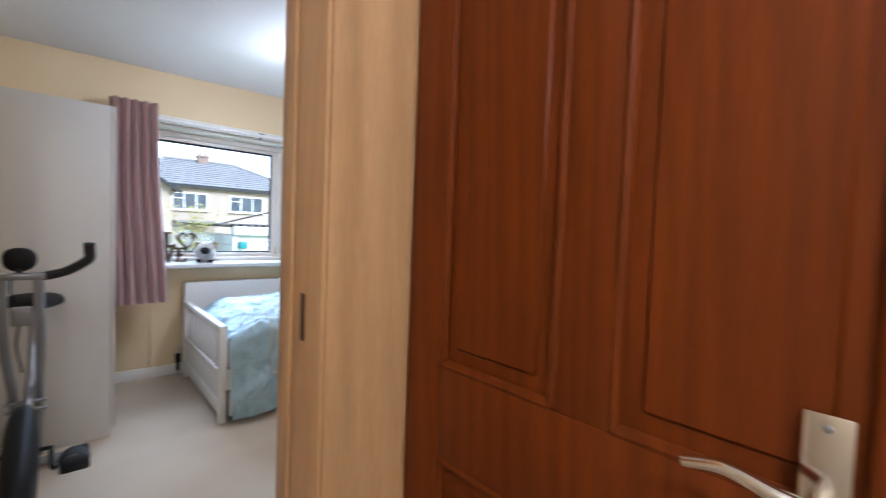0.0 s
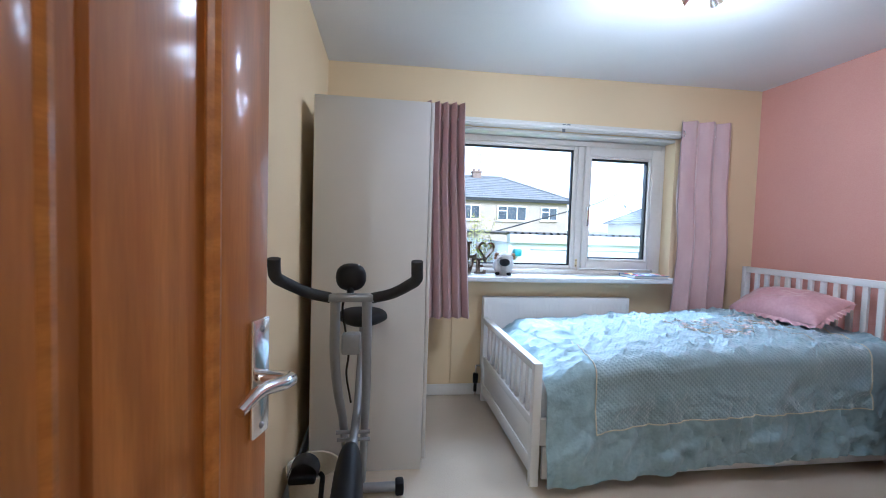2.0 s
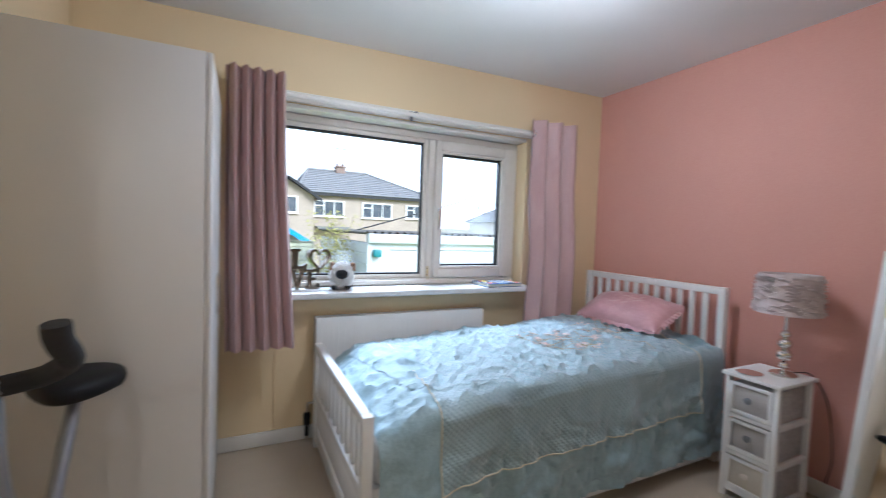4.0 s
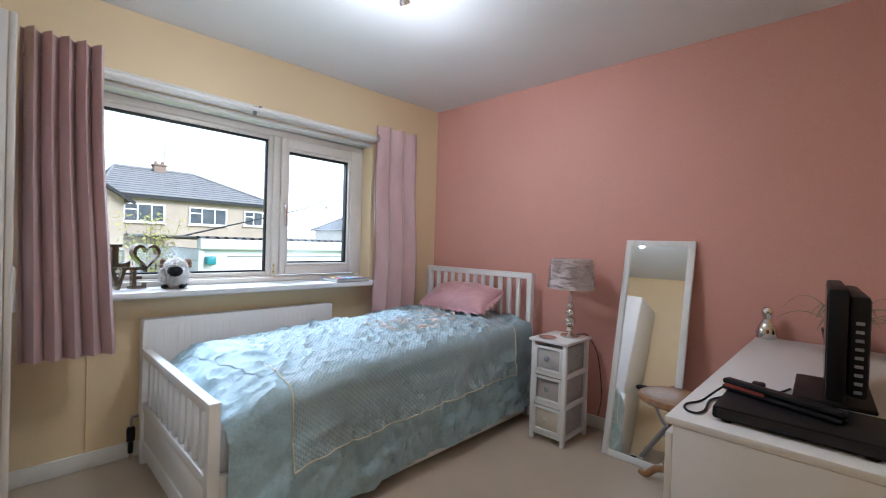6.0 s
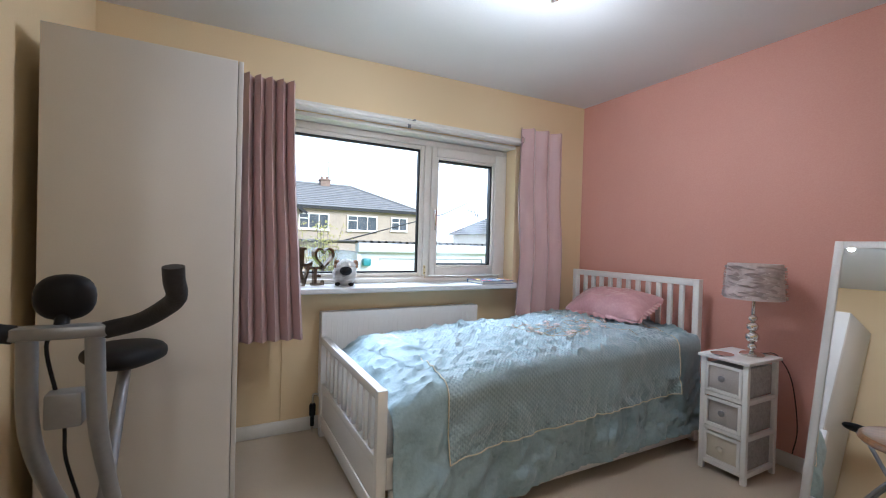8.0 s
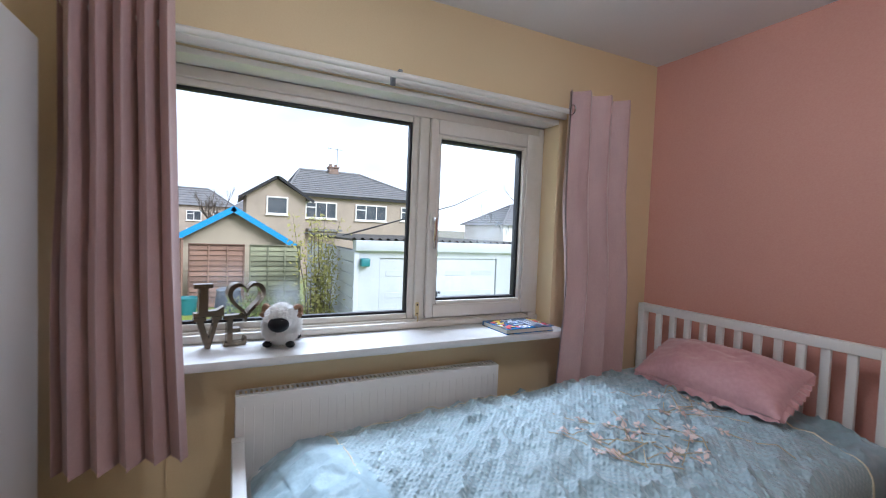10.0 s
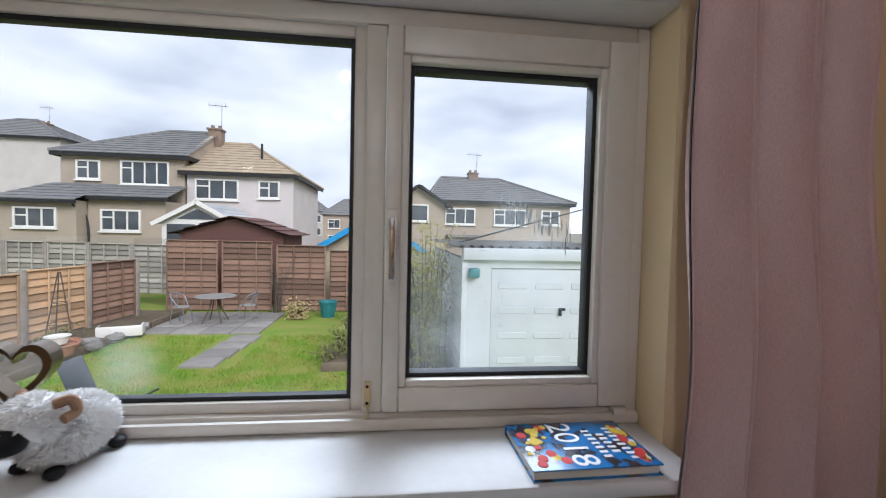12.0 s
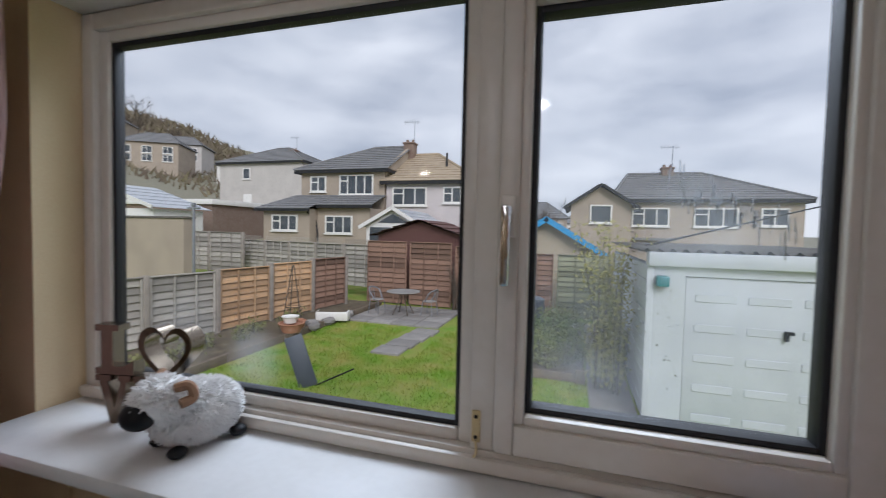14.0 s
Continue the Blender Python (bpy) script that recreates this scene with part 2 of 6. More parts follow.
def quilted(name):
    """Satin with a stitched lattice in its relief."""
    m = material(name, (0.36, 0.475, 0.515), 0.42, 0, (0.31, 0.42, 0.46), 3, 0.5, 70, 0.2, sheen=0.4)
    t = m.node_tree
    b = t.nodes["Principled BSDF"]
    tc = [n for n in t.nodes if n.bl_idname == "ShaderNodeTexCoord"][0]
    waves = []
    for turn in (45, -45):
        mp = t.nodes.new("ShaderNodeMapping")
        mp.inputs["Rotation"].default_value = (0, 0, radians(turn))
        w = t.nodes.new("ShaderNodeTexWave")
        w.wave_type, w.bands_direction, w.wave_profile = "BANDS", "X", "SIN"
        w.inputs["Scale"].default_value, w.inputs["Distortion"].default_value = 19.0, 1.2
        t.links.new(tc.outputs["UV"], mp.inputs[0])
        t.links.new(mp.outputs[0], w.inputs["Vector"])
        waves.append(w)
    mx = t.nodes.new("ShaderNodeMath")
    mx.operation = "MULTIPLY"
    t.links.new(waves[0].outputs["Fac"], mx.inputs[0])
    t.links.new(waves[1].outputs["Fac"], mx.inputs[1])
    bp = t.nodes.new("ShaderNodeBump")
    bp.inputs["Strength"].default_value, bp.inputs["Distance"].default_value = 0.5, 0.006
    t.links.new(mx.outputs[0], bp.inputs["Height"])
    t.links.new(bp.outputs[0], b.inputs["Normal"])
    return m


QUILT = quilted("quilted_satin")
creased(THROW, 4.0, 1.0, (1, 1.7, 1.7))
creased(QUILT, 4.5, 1.0, (1, 1.7, 1.7))

# ---- builders ----


def finish(bm, name, mat, smooth=True):
    me = bpy.data.meshes.new(name)
    bmesh.ops.recalc_face_normals(bm, faces=bm.faces)
    bm.to_mesh(me)
    bm.free()
    for m in (mat if isinstance(mat, (list, tuple)) else [mat]):
        me.materials.append(m)
    if smooth:
        me.shade_smooth()
        me.set_sharp_from_angle(angle=radians(38))
    return me


def part(name, bm, mat, parent, label="", m=None, smooth=True):
    """One mesh object under a thing or under a part."""
    ob = new(name, finish(bm, name, mat, smooth))
    ob.parent = parent
    if m is not None:
        ob.matrix_basis = m
    if label:
        ob["label"] = label
    return ob


def thing(name, label, category, m=None, group="", kind=""):
    ob = new(name)
    ob.empty_display_size = 0.1
    if m is not None:
        ob.matrix_basis = m
    return tagged(ob, label, category, group, kind)


def solid(name, bm, mat, label="", category="", kind="", group="", m=None, smooth=True):
    ob = new(name, finish(bm, name, mat, smooth))
    if m is not None:
        ob.matrix_basis = m
    return tagged(ob, label, category, group, kind)


def box(bm, lo, hi, bevel=0.0, m=None, segments=2):
    """A box between two corners, its edges rounded."""
    lo, hi = Vector(lo), Vector(hi)
    mid, size = (lo + hi) / 2, hi - lo
    mat = Matrix.Translation(mid) @ Matrix.Diagonal((*size, 1))
    vs = bmesh.ops.create_cube(bm, size=1, matrix=(m @ mat) if m is not None else mat)["verts"]
    if bevel:
        edges = list({e for v in vs for e in v.link_edges})
        bmesh.ops.bevel(bm, geom=edges, offset=min(bevel, min(abs(c) for c in size) * 0.45), segments=segments, profile=0.5, affect="EDGES")
    return bm


def boxes(*items, bevel=0.0):
    bm = bmesh.new()
    for lo, hi in items:
        box(bm, lo, hi, bevel)
    return bm


def tube(bm, pts, r, seg=10, caps=True):
    """A round bar along a line of points; r is one radius, or one a point."""
    pts = [Vector(p) for p in pts]
    rs = r if isinstance(r, (list, tuple)) else [r] * len(pts)
    rings, side = [], None
    for i, p in enumerate(pts):
        d = (pts[min(i + 1, len(pts) - 1)] - pts[max(i - 1, 0)]).normalized()
        if side is None:
            side = d.orthogonal().normalized()
        side = (side - d * side.dot(d)).normalized()
        up = d.cross(side)
        rings.append([bm.verts.new(p + rs[i] * (math.cos(a) * side + math.sin(a) * up)) for a in (2 * math.pi * k / seg for k in range(seg))])
    for a, b in zip(rings, rings[1:]):
        for k in range(seg):
            bm.faces.new((a[k], a[(k + 1) % seg], b[(k + 1) % seg], b[k]))
    if caps:
        bm.faces.new(rings[0][::-1])
        bm.faces.new(rings[-1])
    return bm


def curve_pts(pts, n=8):
    """Points of a smooth line through the given ones."""
    p = [Vector(q) for q in pts]
    p = [2 * p[0] - p[1]] + p + [2 * p[-1] - p[-2]]
    out = []
    for i in range(1, len(p) - 2):
        for k in range(n):
            t = k / n
            out.append(0.5 * (2 * p[i] + (p[i + 1] - p[i - 1]) * t + (2 * p[i - 1] - 5 * p[i] + 4 * p[i + 1] - p[i + 2]) * t * t + (3 * p[i] - p[i - 1] - 3 * p[i + 1] + p[i + 2]) * t ** 3))
    return out + [p[-2]]


def lathe(bm, profile, seg=24, centre=(0, 0, 0)):
    """A turned body from (radius, height) pairs."""
    c = Vector(centre)
    rings = []
    for r, z in profile:
        rings.append([bm.verts.new(c + Vector((max(r, 1e-4) * math.cos(2 * math.pi * k / seg), max(r, 1e-4) * math.sin(2 * math.pi * k / seg), z))) for k in range(seg)])
    for a, b in zip(rings, rings[1:]):
        for k in range(seg):
            bm.faces.new((a[k], a[(k + 1) % seg], b[(k + 1) % seg], b[k]))
    bm.faces.new(rings[0][::-1])
    bm.faces.new(rings[-1])
    return bm


def prism(bm, outline, depth, m=None):
    """An outline in x and z, pulled along y."""
    m = m or Matrix()
    a = [bm.verts.new(m @ Vector((x, 0, z))) for x, z in outline]
    b = [bm.verts.new(m @ Vector((x, depth, z))) for x, z in outline]
    n = len(a)
    bm.faces.new(a)
    bm.faces.new(b[::-1])
    for k in range(n):
        bm.faces.new((a[k], b[k], b[(k + 1) % n], a[(k + 1) % n]))
    return bm


def blob(bm, centre, size, m=None, seg=16, power=1.0, rough=0.0):
    """A rounded body; power below 1 squares it."""
    c = Vector(centre)
    vs = bmesh.ops.create_uvsphere(bm, u_segments=seg, v_segments=max(6, seg // 2 + 2), radius=1)["verts"]
    for v in vs:
        p = Vector([math.copysign(abs(q) ** power, q) for q in v.co])
        if rough:
            p *= 1 + rough * noise.noise(v.co * 3 + c * 10)
        p = Vector([a * b for a, b in zip(p, size)])
        v.co = c + ((m @ p) if m is not None else p)
    return bm


def surface(bm, f, nu, nv, uv=None):
    """A grid of points f(u, v), u and v from 0 to 1."""
    g = [[bm.verts.new(f(i / nu, j / nv)) for j in range(nv + 1)] for i in range(nu + 1)]
    lay = bm.loops.layers.uv.new("UVMap") if uv else None
    for i in range(nu):
        for j in range(nv):
            fc = bm.faces.new((g[i][j], g[i + 1][j], g[i + 1][j + 1], g[i][j + 1]))
            if uv:
                for loop, (a, b) in zip(fc.loops, ((i, j), (i + 1, j), (i + 1, j + 1), (i, j + 1))):
                    loop[lay].uv = uv(a / nu, b / nv)
    return bm

# ---- the room ----
LW, RW, YD, YW, CZ = -0.35, 3.01, 1.28, 4.2, 2.4
WX0, WX1, WZ0, WZ1 = 0.43, 2.28, 0.86, 1.97  # window opening
DX0, DX1, DZ = -0.335, 0.45, 2.0  # doorway


def wall(name, items, mat, label):
    return solid(name, boxes(*items), mat, label, "wall", "structure", smooth=False)


solid("floor", boxes(((LW - 0.02, 1.07, -0.1), (RW + 0.1, YW + 0.02, 0))), CARPET, "beige short-pile carpet, worn and slightly uneven", "floor", "structure")
solid("landing_floor", boxes(((-0.9, -1.3, -0.1), (0.79, 1.07, -0.003))), CARPET, "beige carpet of the landing outside the bedroom", "floor", "structure")
bm = bmesh.new()
surface(bm, lambda u, v: Vector((LW + u * (RW - LW), YD + v * (YW - YD), 2.35 + 0.044 * u + 0.006 * noise.noise(Vector((u * 4, v * 4, 0))))), 24, 24)
box(bm, (LW - 0.1, 1.07, CZ + 0.012), (RW + 0.1, YW + 0.3, CZ + 0.12))
solid("ceiling", bm, CEILING, "white painted plaster ceiling, faintly uneven", "ceiling", "structure")
solid("landing_ceiling", boxes(((-0.9, -1.3, CZ), (0.79, 1.066, CZ + 0.1))), CEILING, "white landing ceiling", "ceiling", "structure")
wall("wall_west", [((LW - 0.1, 1.07, 0), (LW, YW, CZ))], CREAM, "cream yellow painted plaster wall")
wall("wall_east", [((RW, 1.07, 0), (RW + 0.1, YW, CZ))], PINK, "dusky pink painted feature wall")
wall("wall_north", [((LW - 0.1, YW, -0.4), (WX0, YW + 0.2, 2.6)), ((WX1, YW, -0.4), (RW + 0.1, YW + 0.2, 2.6)), ((WX0, YW, -0.4), (WX1, YW + 0.2, WZ0)), ((WX0, YW, WZ1), (WX1, YW + 0.2, 2.6))], CREAM, "cream yellow window wall with deep reveal")
wall("wall_south", [((LW - 0.1, 1.07, 0), (DX0 - 0.025, YD, CZ)), ((DX1 + 0.025, 1.07, 0), (RW, YD, CZ)), ((DX0 - 0.025, 1.07, DZ + 0.025), (DX1 + 0.025, YD, CZ))], CREAM, "cream yellow wall with the doorway")
wall("wall_landing_east", [((0.67, -1.3, 0), (0.79, 0.18, CZ)), ((0.67, 0.18, 2.02), (0.79, 1.045, CZ)), ((0.67, 1.045, 0), (0.79, 1.066, CZ))], LANDING, "plain cream landing wall")
wall("wall_landing_west", [((-1.0, -1.3, 0), (-0.9, 1.07, CZ))], LANDING, "plain cream landing wall")
wall("wall_landing_south", [((-1.0, -1.4, 0), (0.79, -1.3, CZ))], LANDING, "plain cream landing wall")
wall("wall_landing_north", [((-0.9, 1.07, 0), (-0.455, 1.17, CZ))], LANDING, "plain cream landing wall")


def skirting(name, lo, hi):
    bm = boxes((lo, hi), bevel=0.006)
    solid(name, bm, WHITE, "white gloss painted skirting board", "skirting", "structure")


skirting("baseboard", (LW + 0.016, YW - 0.014, 0.001), (RW - 0.016, YW - 0.001, 0.085))
skirting("baseboard", (LW + 0.001, YD + 0.02, 0.001), (LW + 0.015, YW - 0.015, 0.085))
skirting("baseboard", (RW - 0.015, YD + 0.02, 0.001), (RW - 0.001, YW - 0.015, 0.085))
skirting("baseboard", (DX1 + 0.1, YD + 0.001, 0.001), (RW - 0.016, YD + 0.015, 0.085))
solid("pipe_boxing", boxes(((0.56, YW - 0.01, 0.087), (0.565, YW - 0.001, 0.87)), bevel=0.002), CREAM, "thin painted seam strip down the window wall", "trim", "structure")

# doorway lining and casing
frame_ob = thing("door_frame", "varnished pale pine door lining and moulded casing", "door frame", kind="structure")
for nm, lo, hi in (("jamb", (DX1, 1.065, 0), (DX1 + 0.024, YD + 0.004, DZ)), ("jamb", (DX0 - 0.024, 1.065, 0), (DX0, YD + 0.004, DZ)), ("head", (DX0 - 0.024, 1.065, DZ), (DX1 + 0.024, YD + 0.004, DZ + 0.024))):
    part(nm, boxes((lo, hi), bevel=0.002), FRAMEWOOD, frame_ob)
part("stop", boxes(((DX1 - 0.008, 1.2, 0), (DX1 - 0.0005, 1.262, DZ - 0.001)), bevel=0.003), FRAMEWOOD, frame_ob)


def casing(x0, x1, y):
    """A moulded casing board, its face stepped in rounds."""
    bm = bmesh.new()
    w = x1 - x0
    out = [(0, 0), (0, 0.012), (0.15, 0.018), (0.25, 0.012), (0.4, 0.014), (0.55, 0.022), (0.7, 0.026), (0.82, 0.022), (0.9, 0.027), (1, 0.024), (1, 0)]
    a = [bm.verts.new((x0 + u * w, y - d, 0)) for u, d in out]
    b = [bm.verts.new((x0 + u * w, y - d, DZ + 0.09)) for u, d in out]
    for k in range(len(a)):
        n = (k + 1) % len(a)
        bm.faces.new((a[k], a[n], b[n], b[k]))
    bm.faces.new(a)
    bm.faces.new(b[::-1])
    return bm


part("casing", casing(DX1 + 0.006, DX1 + 0.198, 1.064), FRAMEWOOD, frame_ob)
part("casing", casing(DX0 - 0.006, DX0 - 0.1, 1.064), FRAMEWOOD, frame_ob)
part("casing", boxes(((DX0 - 0.1, 1.038, DZ + 0.092), (DX1 + 0.198, 1.064, DZ + 0.18)), bevel=0.006), FRAMEWOOD, frame_ob)
part("strike_plate", boxes(((DX1 - 0.0022, 1.139, 0.985), (DX1 - 0.0002, 1.159, 1.085)), bevel=0.0008), material("tarnished_brass", (0.13, 0.085, 0.055), 0.45, 0.7), frame_ob, "worn dark metal strike plate")


def lever_handle(parent, x, y, z, side, flip=1):
    """A lever on a long plate, on the face at y, standing out along side."""
    h = part("handle", box(bmesh.new(), (x - 0.021, min(y, y + side * 0.008), z - 0.085), (x + 0.021, max(y, y + side * 0.008), z + 0.085), 0.004), CHROME, parent, "chrome lever handle on a long plate")
    bm = bmesh.new()
    tube(bm, [(x, y + side * 0.006, z), (x, y + side * 0.05, z)], 0.011, 12)
    tube(bm, curve_pts([(x, y + side * 0.05, z), (x - flip * 0.03, y + side * 0.056, z + 0.006), (x - flip * 0.075, y + side * 0.052, z + 0.012), (x - flip * 0.115, y + side * 0.05, z + 0.002)], 6), [0.011 - 0.004 * k / 18 for k in range(19)], 12)
    part("lever", bm, CHROME, h)
    bm = bmesh.new()
    for dz in (-0.07, 0.07):
        blob(bm, (x, y + side * 0.008, z + dz), (0.005, 0.003, 0.005), seg=8)
    part("screw", bm, STEEL, h)


def panel_door(name, label, m, w, h, upright, across, handle_x, sides, handle_z, lock):
    """A four-panel door; local x along its width, y through it."""
    d = thing(name, label, "door", m, kind="structure")
    T, st, mu = 0.04, 0.105, 0.09
    rails = ((0.008, 0.2), lock, (h - 0.1, h))
    for x0 in (0, w - st):
        part("stile", boxes(((x0, 0, 0.008), (x0 + st, T, h)), bevel=0.003), upright, d)
    for z0, z1 in rails:
        part("rail", boxes(((st + 0.0005, 0.0005, z0), (w - st - 0.0005, T - 0.0005, z1)), bevel=0.002), across, d)
    cells = []
    for (a, b), (c, e) in zip(rails, rails[1:]):
        part("muntin", boxes(((w / 2 - mu / 2, 0.001, b + 0.0005), (w / 2 + mu / 2, T - 0.001, c - 0.0005)), bevel=0.002), upright, d)
        cells += [(st, w / 2 - mu / 2, b, c), (w / 2 + mu / 2, w - st, b, c)]
    for x0, x1, z0, z1 in cells:
        bm = boxes(((x0 + 0.001, 0.013, z0 + 0.001), (x1 - 0.001, T - 0.013, z1 - 0.001)))
        box(bm, (x0 + 0.04, 0.007, z0 + 0.04), (x1 - 0.04, T - 0.007, z1 - 0.04), 0.006, segments=1)
        part("panel", bm, upright, d)
        bm = bmesh.new()
        for y in (0.008, T - 0.008):
            q = [(x0 + 0.005, y, z0 + 0.005), (x1 - 0.005, y, z0 + 0.005), (x1 - 0.005, y, z1 - 0.005), (x0 + 0.005, y, z1 - 0.005)]
            for k in range(4):
                tube(bm, [q[k], q[(k + 1) % 4]], 0.0105, 8)
        part("moulding", bm, across, d)
    for s in sides:
        lever_handle(d, handle_x, 0 if s < 0 else T, handle_z, s, 1 if handle_x > w / 2 else -1)
    return d


panel_door("door_1", "open orange-varnished pine panel door with chrome lever handle", pose(DX0 + 0.012, 1.138, 0, 0, 0, 73.8), 0.71, 1.975, PINE, PINE_H, 0.684, (-1, 1), 1.005, (0.665, 0.865))
panel_door("door_2", "closed dark orange-brown wooden panel door on the landing", pose(0.65, 1.04, 0, 0, 0, -90), 0.85, 1.98, PINE_DARK, PINE_DARK, 0.70, (-1,), 0.975, (0.76, 0.95))

# window
win = thing("window_1", "white plastic double-glazed window with one fixed and one opening pane", "window", kind="structure")
FY0, FY1 = 4.315, 4.385  # the frame's face and back
FPX0, FPX1, FPZ0, FPZ1 = 0.505, 1.514, 0.966, 1.873
OPX0, OPX1, OPZ0, OPZ1 = 1.651, 2.141, 1.024, 1.811


def rect_frame(x0, x1, z0, z1, ix0, ix1, iz0, iz1, y0, y1, bevel=0.005):
    """Four bars round an opening, butted."""
    return boxes(((x0, y0, z0), (ix0, y1, z1)), ((ix1, y0, z0), (x1, y1, z1)), ((ix0, y0, z0), (ix1, y1, iz0)), ((ix0, y0, iz1), (ix1, y1, z1)), bevel=bevel)


wf = part("window_frame", rect_frame(WX0 + 0.002, WX1 - 0.002, 0.9, 1.945, FPX0 - 0.03, 2.243, FPZ0 - 0.028, 1.9, FY0, FY1), UPVC, win, "white plastic outer frame, grimy at the joints")
part("mullion", boxes(((FPX1 + 0.03, FY0, FPZ0 - 0.027), (1.592, FY1, 1.899)), bevel=0.004), UPVC, win)
part("bead", rect_frame(FPX0 - 0.031, FPX1 + 0.031, FPZ0 - 0.029, FPZ1 + 0.037, FPX0, FPX1, FPZ0, FPZ1, FY0 + 0.018, FY1 - 0.015, 0.006), UPVC, win)
sash = part("sash", rect_frame(1.594, 2.241, 0.945, 1.897, OPX0 - 0.018, OPX1 + 0.018, OPZ0 - 0.018, OPZ1 + 0.018, FY0 - 0.018, FY1 - 0.01, 0.006), UPVC, win, "white plastic opening sash")
part("sash_bead", rect_frame(OPX0 - 0.019, OPX1 + 0.019, OPZ0 - 0.019, OPZ1 + 0.019, OPX0, OPX1, OPZ0, OPZ1, FY0 - 0.01, FY1 - 0.02, 0.005), UPVC, sash)
part("gasket", rect_frame(FPX0 - 0.002, FPX1 + 0.002, FPZ0 - 0.002, FPZ1 + 0.002, FPX0 + 0.011, FPX1 - 0.011, FPZ0 + 0.011, FPZ1 - 0.013, FY0 + 0.03, FY1 - 0.012, 0.002), GASKET, win, "black rubber glazing gasket")
part("gasket", rect_frame(OPX0 - 0.002, OPX1 + 0.002, OPZ0 - 0.002, OPZ1 + 0.002, OPX0 + 0.011, OPX1 - 0.011, OPZ0 + 0.011, OPZ1 - 0.013, FY0 + 0.012, FY1 - 0.018, 0.002), GASKET, sash, "black rubber glazing gasket")
p1 = part("pane", boxes(((FPX0, 4.352, FPZ0), (FPX1, 4.357, FPZ1))), GLASS, win, "clear glass, lightly misted", smooth=False)
p2 = part("pane", boxes(((OPX0, 4.342, OPZ0), (OPX1, 4.347, OPZ1))), GLASS_MIST, sash, "clear glass with a misted patch", smooth=False)
for p in (p1, p2):
    p.visible_shadow = False
h = part("window_handle", box(bmesh.new(), (1.598, FY0 - 0.03, 1.37), (1.628, FY0 - 0.0185, 1.45), 0.004), UPVC, sash, "white plastic window handle")
bm = bmesh.new()
box(bm, (1.604, FY0 - 0.058, 1.395), (1.622, FY0 - 0.03, 1.43), 0.005)
box(bm, (1.605, FY0 - 0.062, 1.28), (1.621, FY0 - 0.046, 1.43), 0.005)
part("grip", bm, CHROME, h)
bm = bmesh.new()
box(bm, (1.548, FY0 - 0.006, 0.955), (1.566, FY0 - 0.0005, 1.02), 0.002)
tube(bm, curve_pts([(1.557, FY0 - 0.008, 0.96), (1.56, FY0 - 0.012, 0.94), (1.553, FY0 - 0.014, 0.92), (1.557, FY0 - 0.012, 0.905)], 5), 0.003, 6)
part("restrictor", bm, material("aged_cream_plastic", (0.66, 0.52, 0.28), 0.5), win, "small cream window restrictor with a cord")
bm = bmesh.new()
for z in (0.966, 1.008):
    blob(bm, (1.557, FY0 - 0.0065, z), (0.0042, 0.002, 0.0042), seg=8)
tube(bm, [(1.553, FY0 - 0.0145, 0.915), (1.561, FY0 - 0.0145, 0.905)], 0.0045, 6)
part("screw", bm, BLACK, win, "dark screws and cord end")
part("restrictor", boxes(((2.2, FY0 - 0.028, 0.925), (2.235, FY0 - 0.0005, 0.944)), bevel=0.003), UPVC, win)
part("lower_trim", boxes(((WX0 + 0.003, FY0 - 0.02, 0.898), (WX1 - 0.003, FY0 - 0.0005, 0.93)), bevel=0.009), UPVC, win)
bm = boxes(((WX0 + 0.001, 4.045, 0.862), (WX1 - 0.001, FY0 + 0.01, 0.896)), bevel=0.008)
part("window_sill", bm, SILLM, win, "white painted window board")
part("outer_sill", boxes(((WX0 - 0.03, FY1 + 0.001, 0.85), (WX1 + 0.03, 4.55, 0.888)), bevel=0.005), UPVC, win)
solid("lintel_board", boxes(((WX0 - 0.04, YW - 0.022, WZ1 + 0.004), (WX1 + 0.03, YW - 0.001, WZ1 + 0.062)), bevel=0.004), WHITE, "white painted batten over the window", "trim", "structure")
bm = boxes(((WX0 + 0.001, YW + 0.002, WZ1 - 0.024), (WX1 - 0.001, FY0 + 0.03, WZ1 - 0.001)), bevel=0.003)
solid("reveal_soffit", bm, WHITE, "white soffit of the window reveal", "trim", "structure")

# curtain pole and curtains
rod = thing("curtain_pole", "white metal curtain pole on small brackets", "curtain pole")
ROD_Y, ROD_Z = 4.085, 1.98
part("pole", tube(bmesh.new(), [(0.3, ROD_Y, ROD_Z), (2.33, ROD_Y, ROD_Z)], 0.0125, 14), WHITE, rod)
for x in (0.45, 1.35):
    bm = boxes(((x - 0.008, ROD_Y - 0.004, ROD_Z + 0.011), (x + 0.008, YW - 0.0225, ROD_Z + 0.025)), ((x - 0.012, YW - 0.0275, ROD_Z - 0.015), (x + 0.012, YW - 0.0225, ROD_Z + 0.045)), bevel=0.003)
    part("bracket", bm, STEEL, rod)
part("pole_end", tube(bmesh.new(), [(2.3305, ROD_Y, ROD_Z), (2.62, ROD_Y, ROD_Z)], 0.0115, 14), WHITE, rod)
part("finial", lathe(bmesh.new(), [(0.013, 0), (0.016, 0.004), (0.016, 0.016), (0.01, 0.02)], 14), WHITE, rod, m=pose(2.62, ROD_Y, ROD_Z, 0, 90, 0))


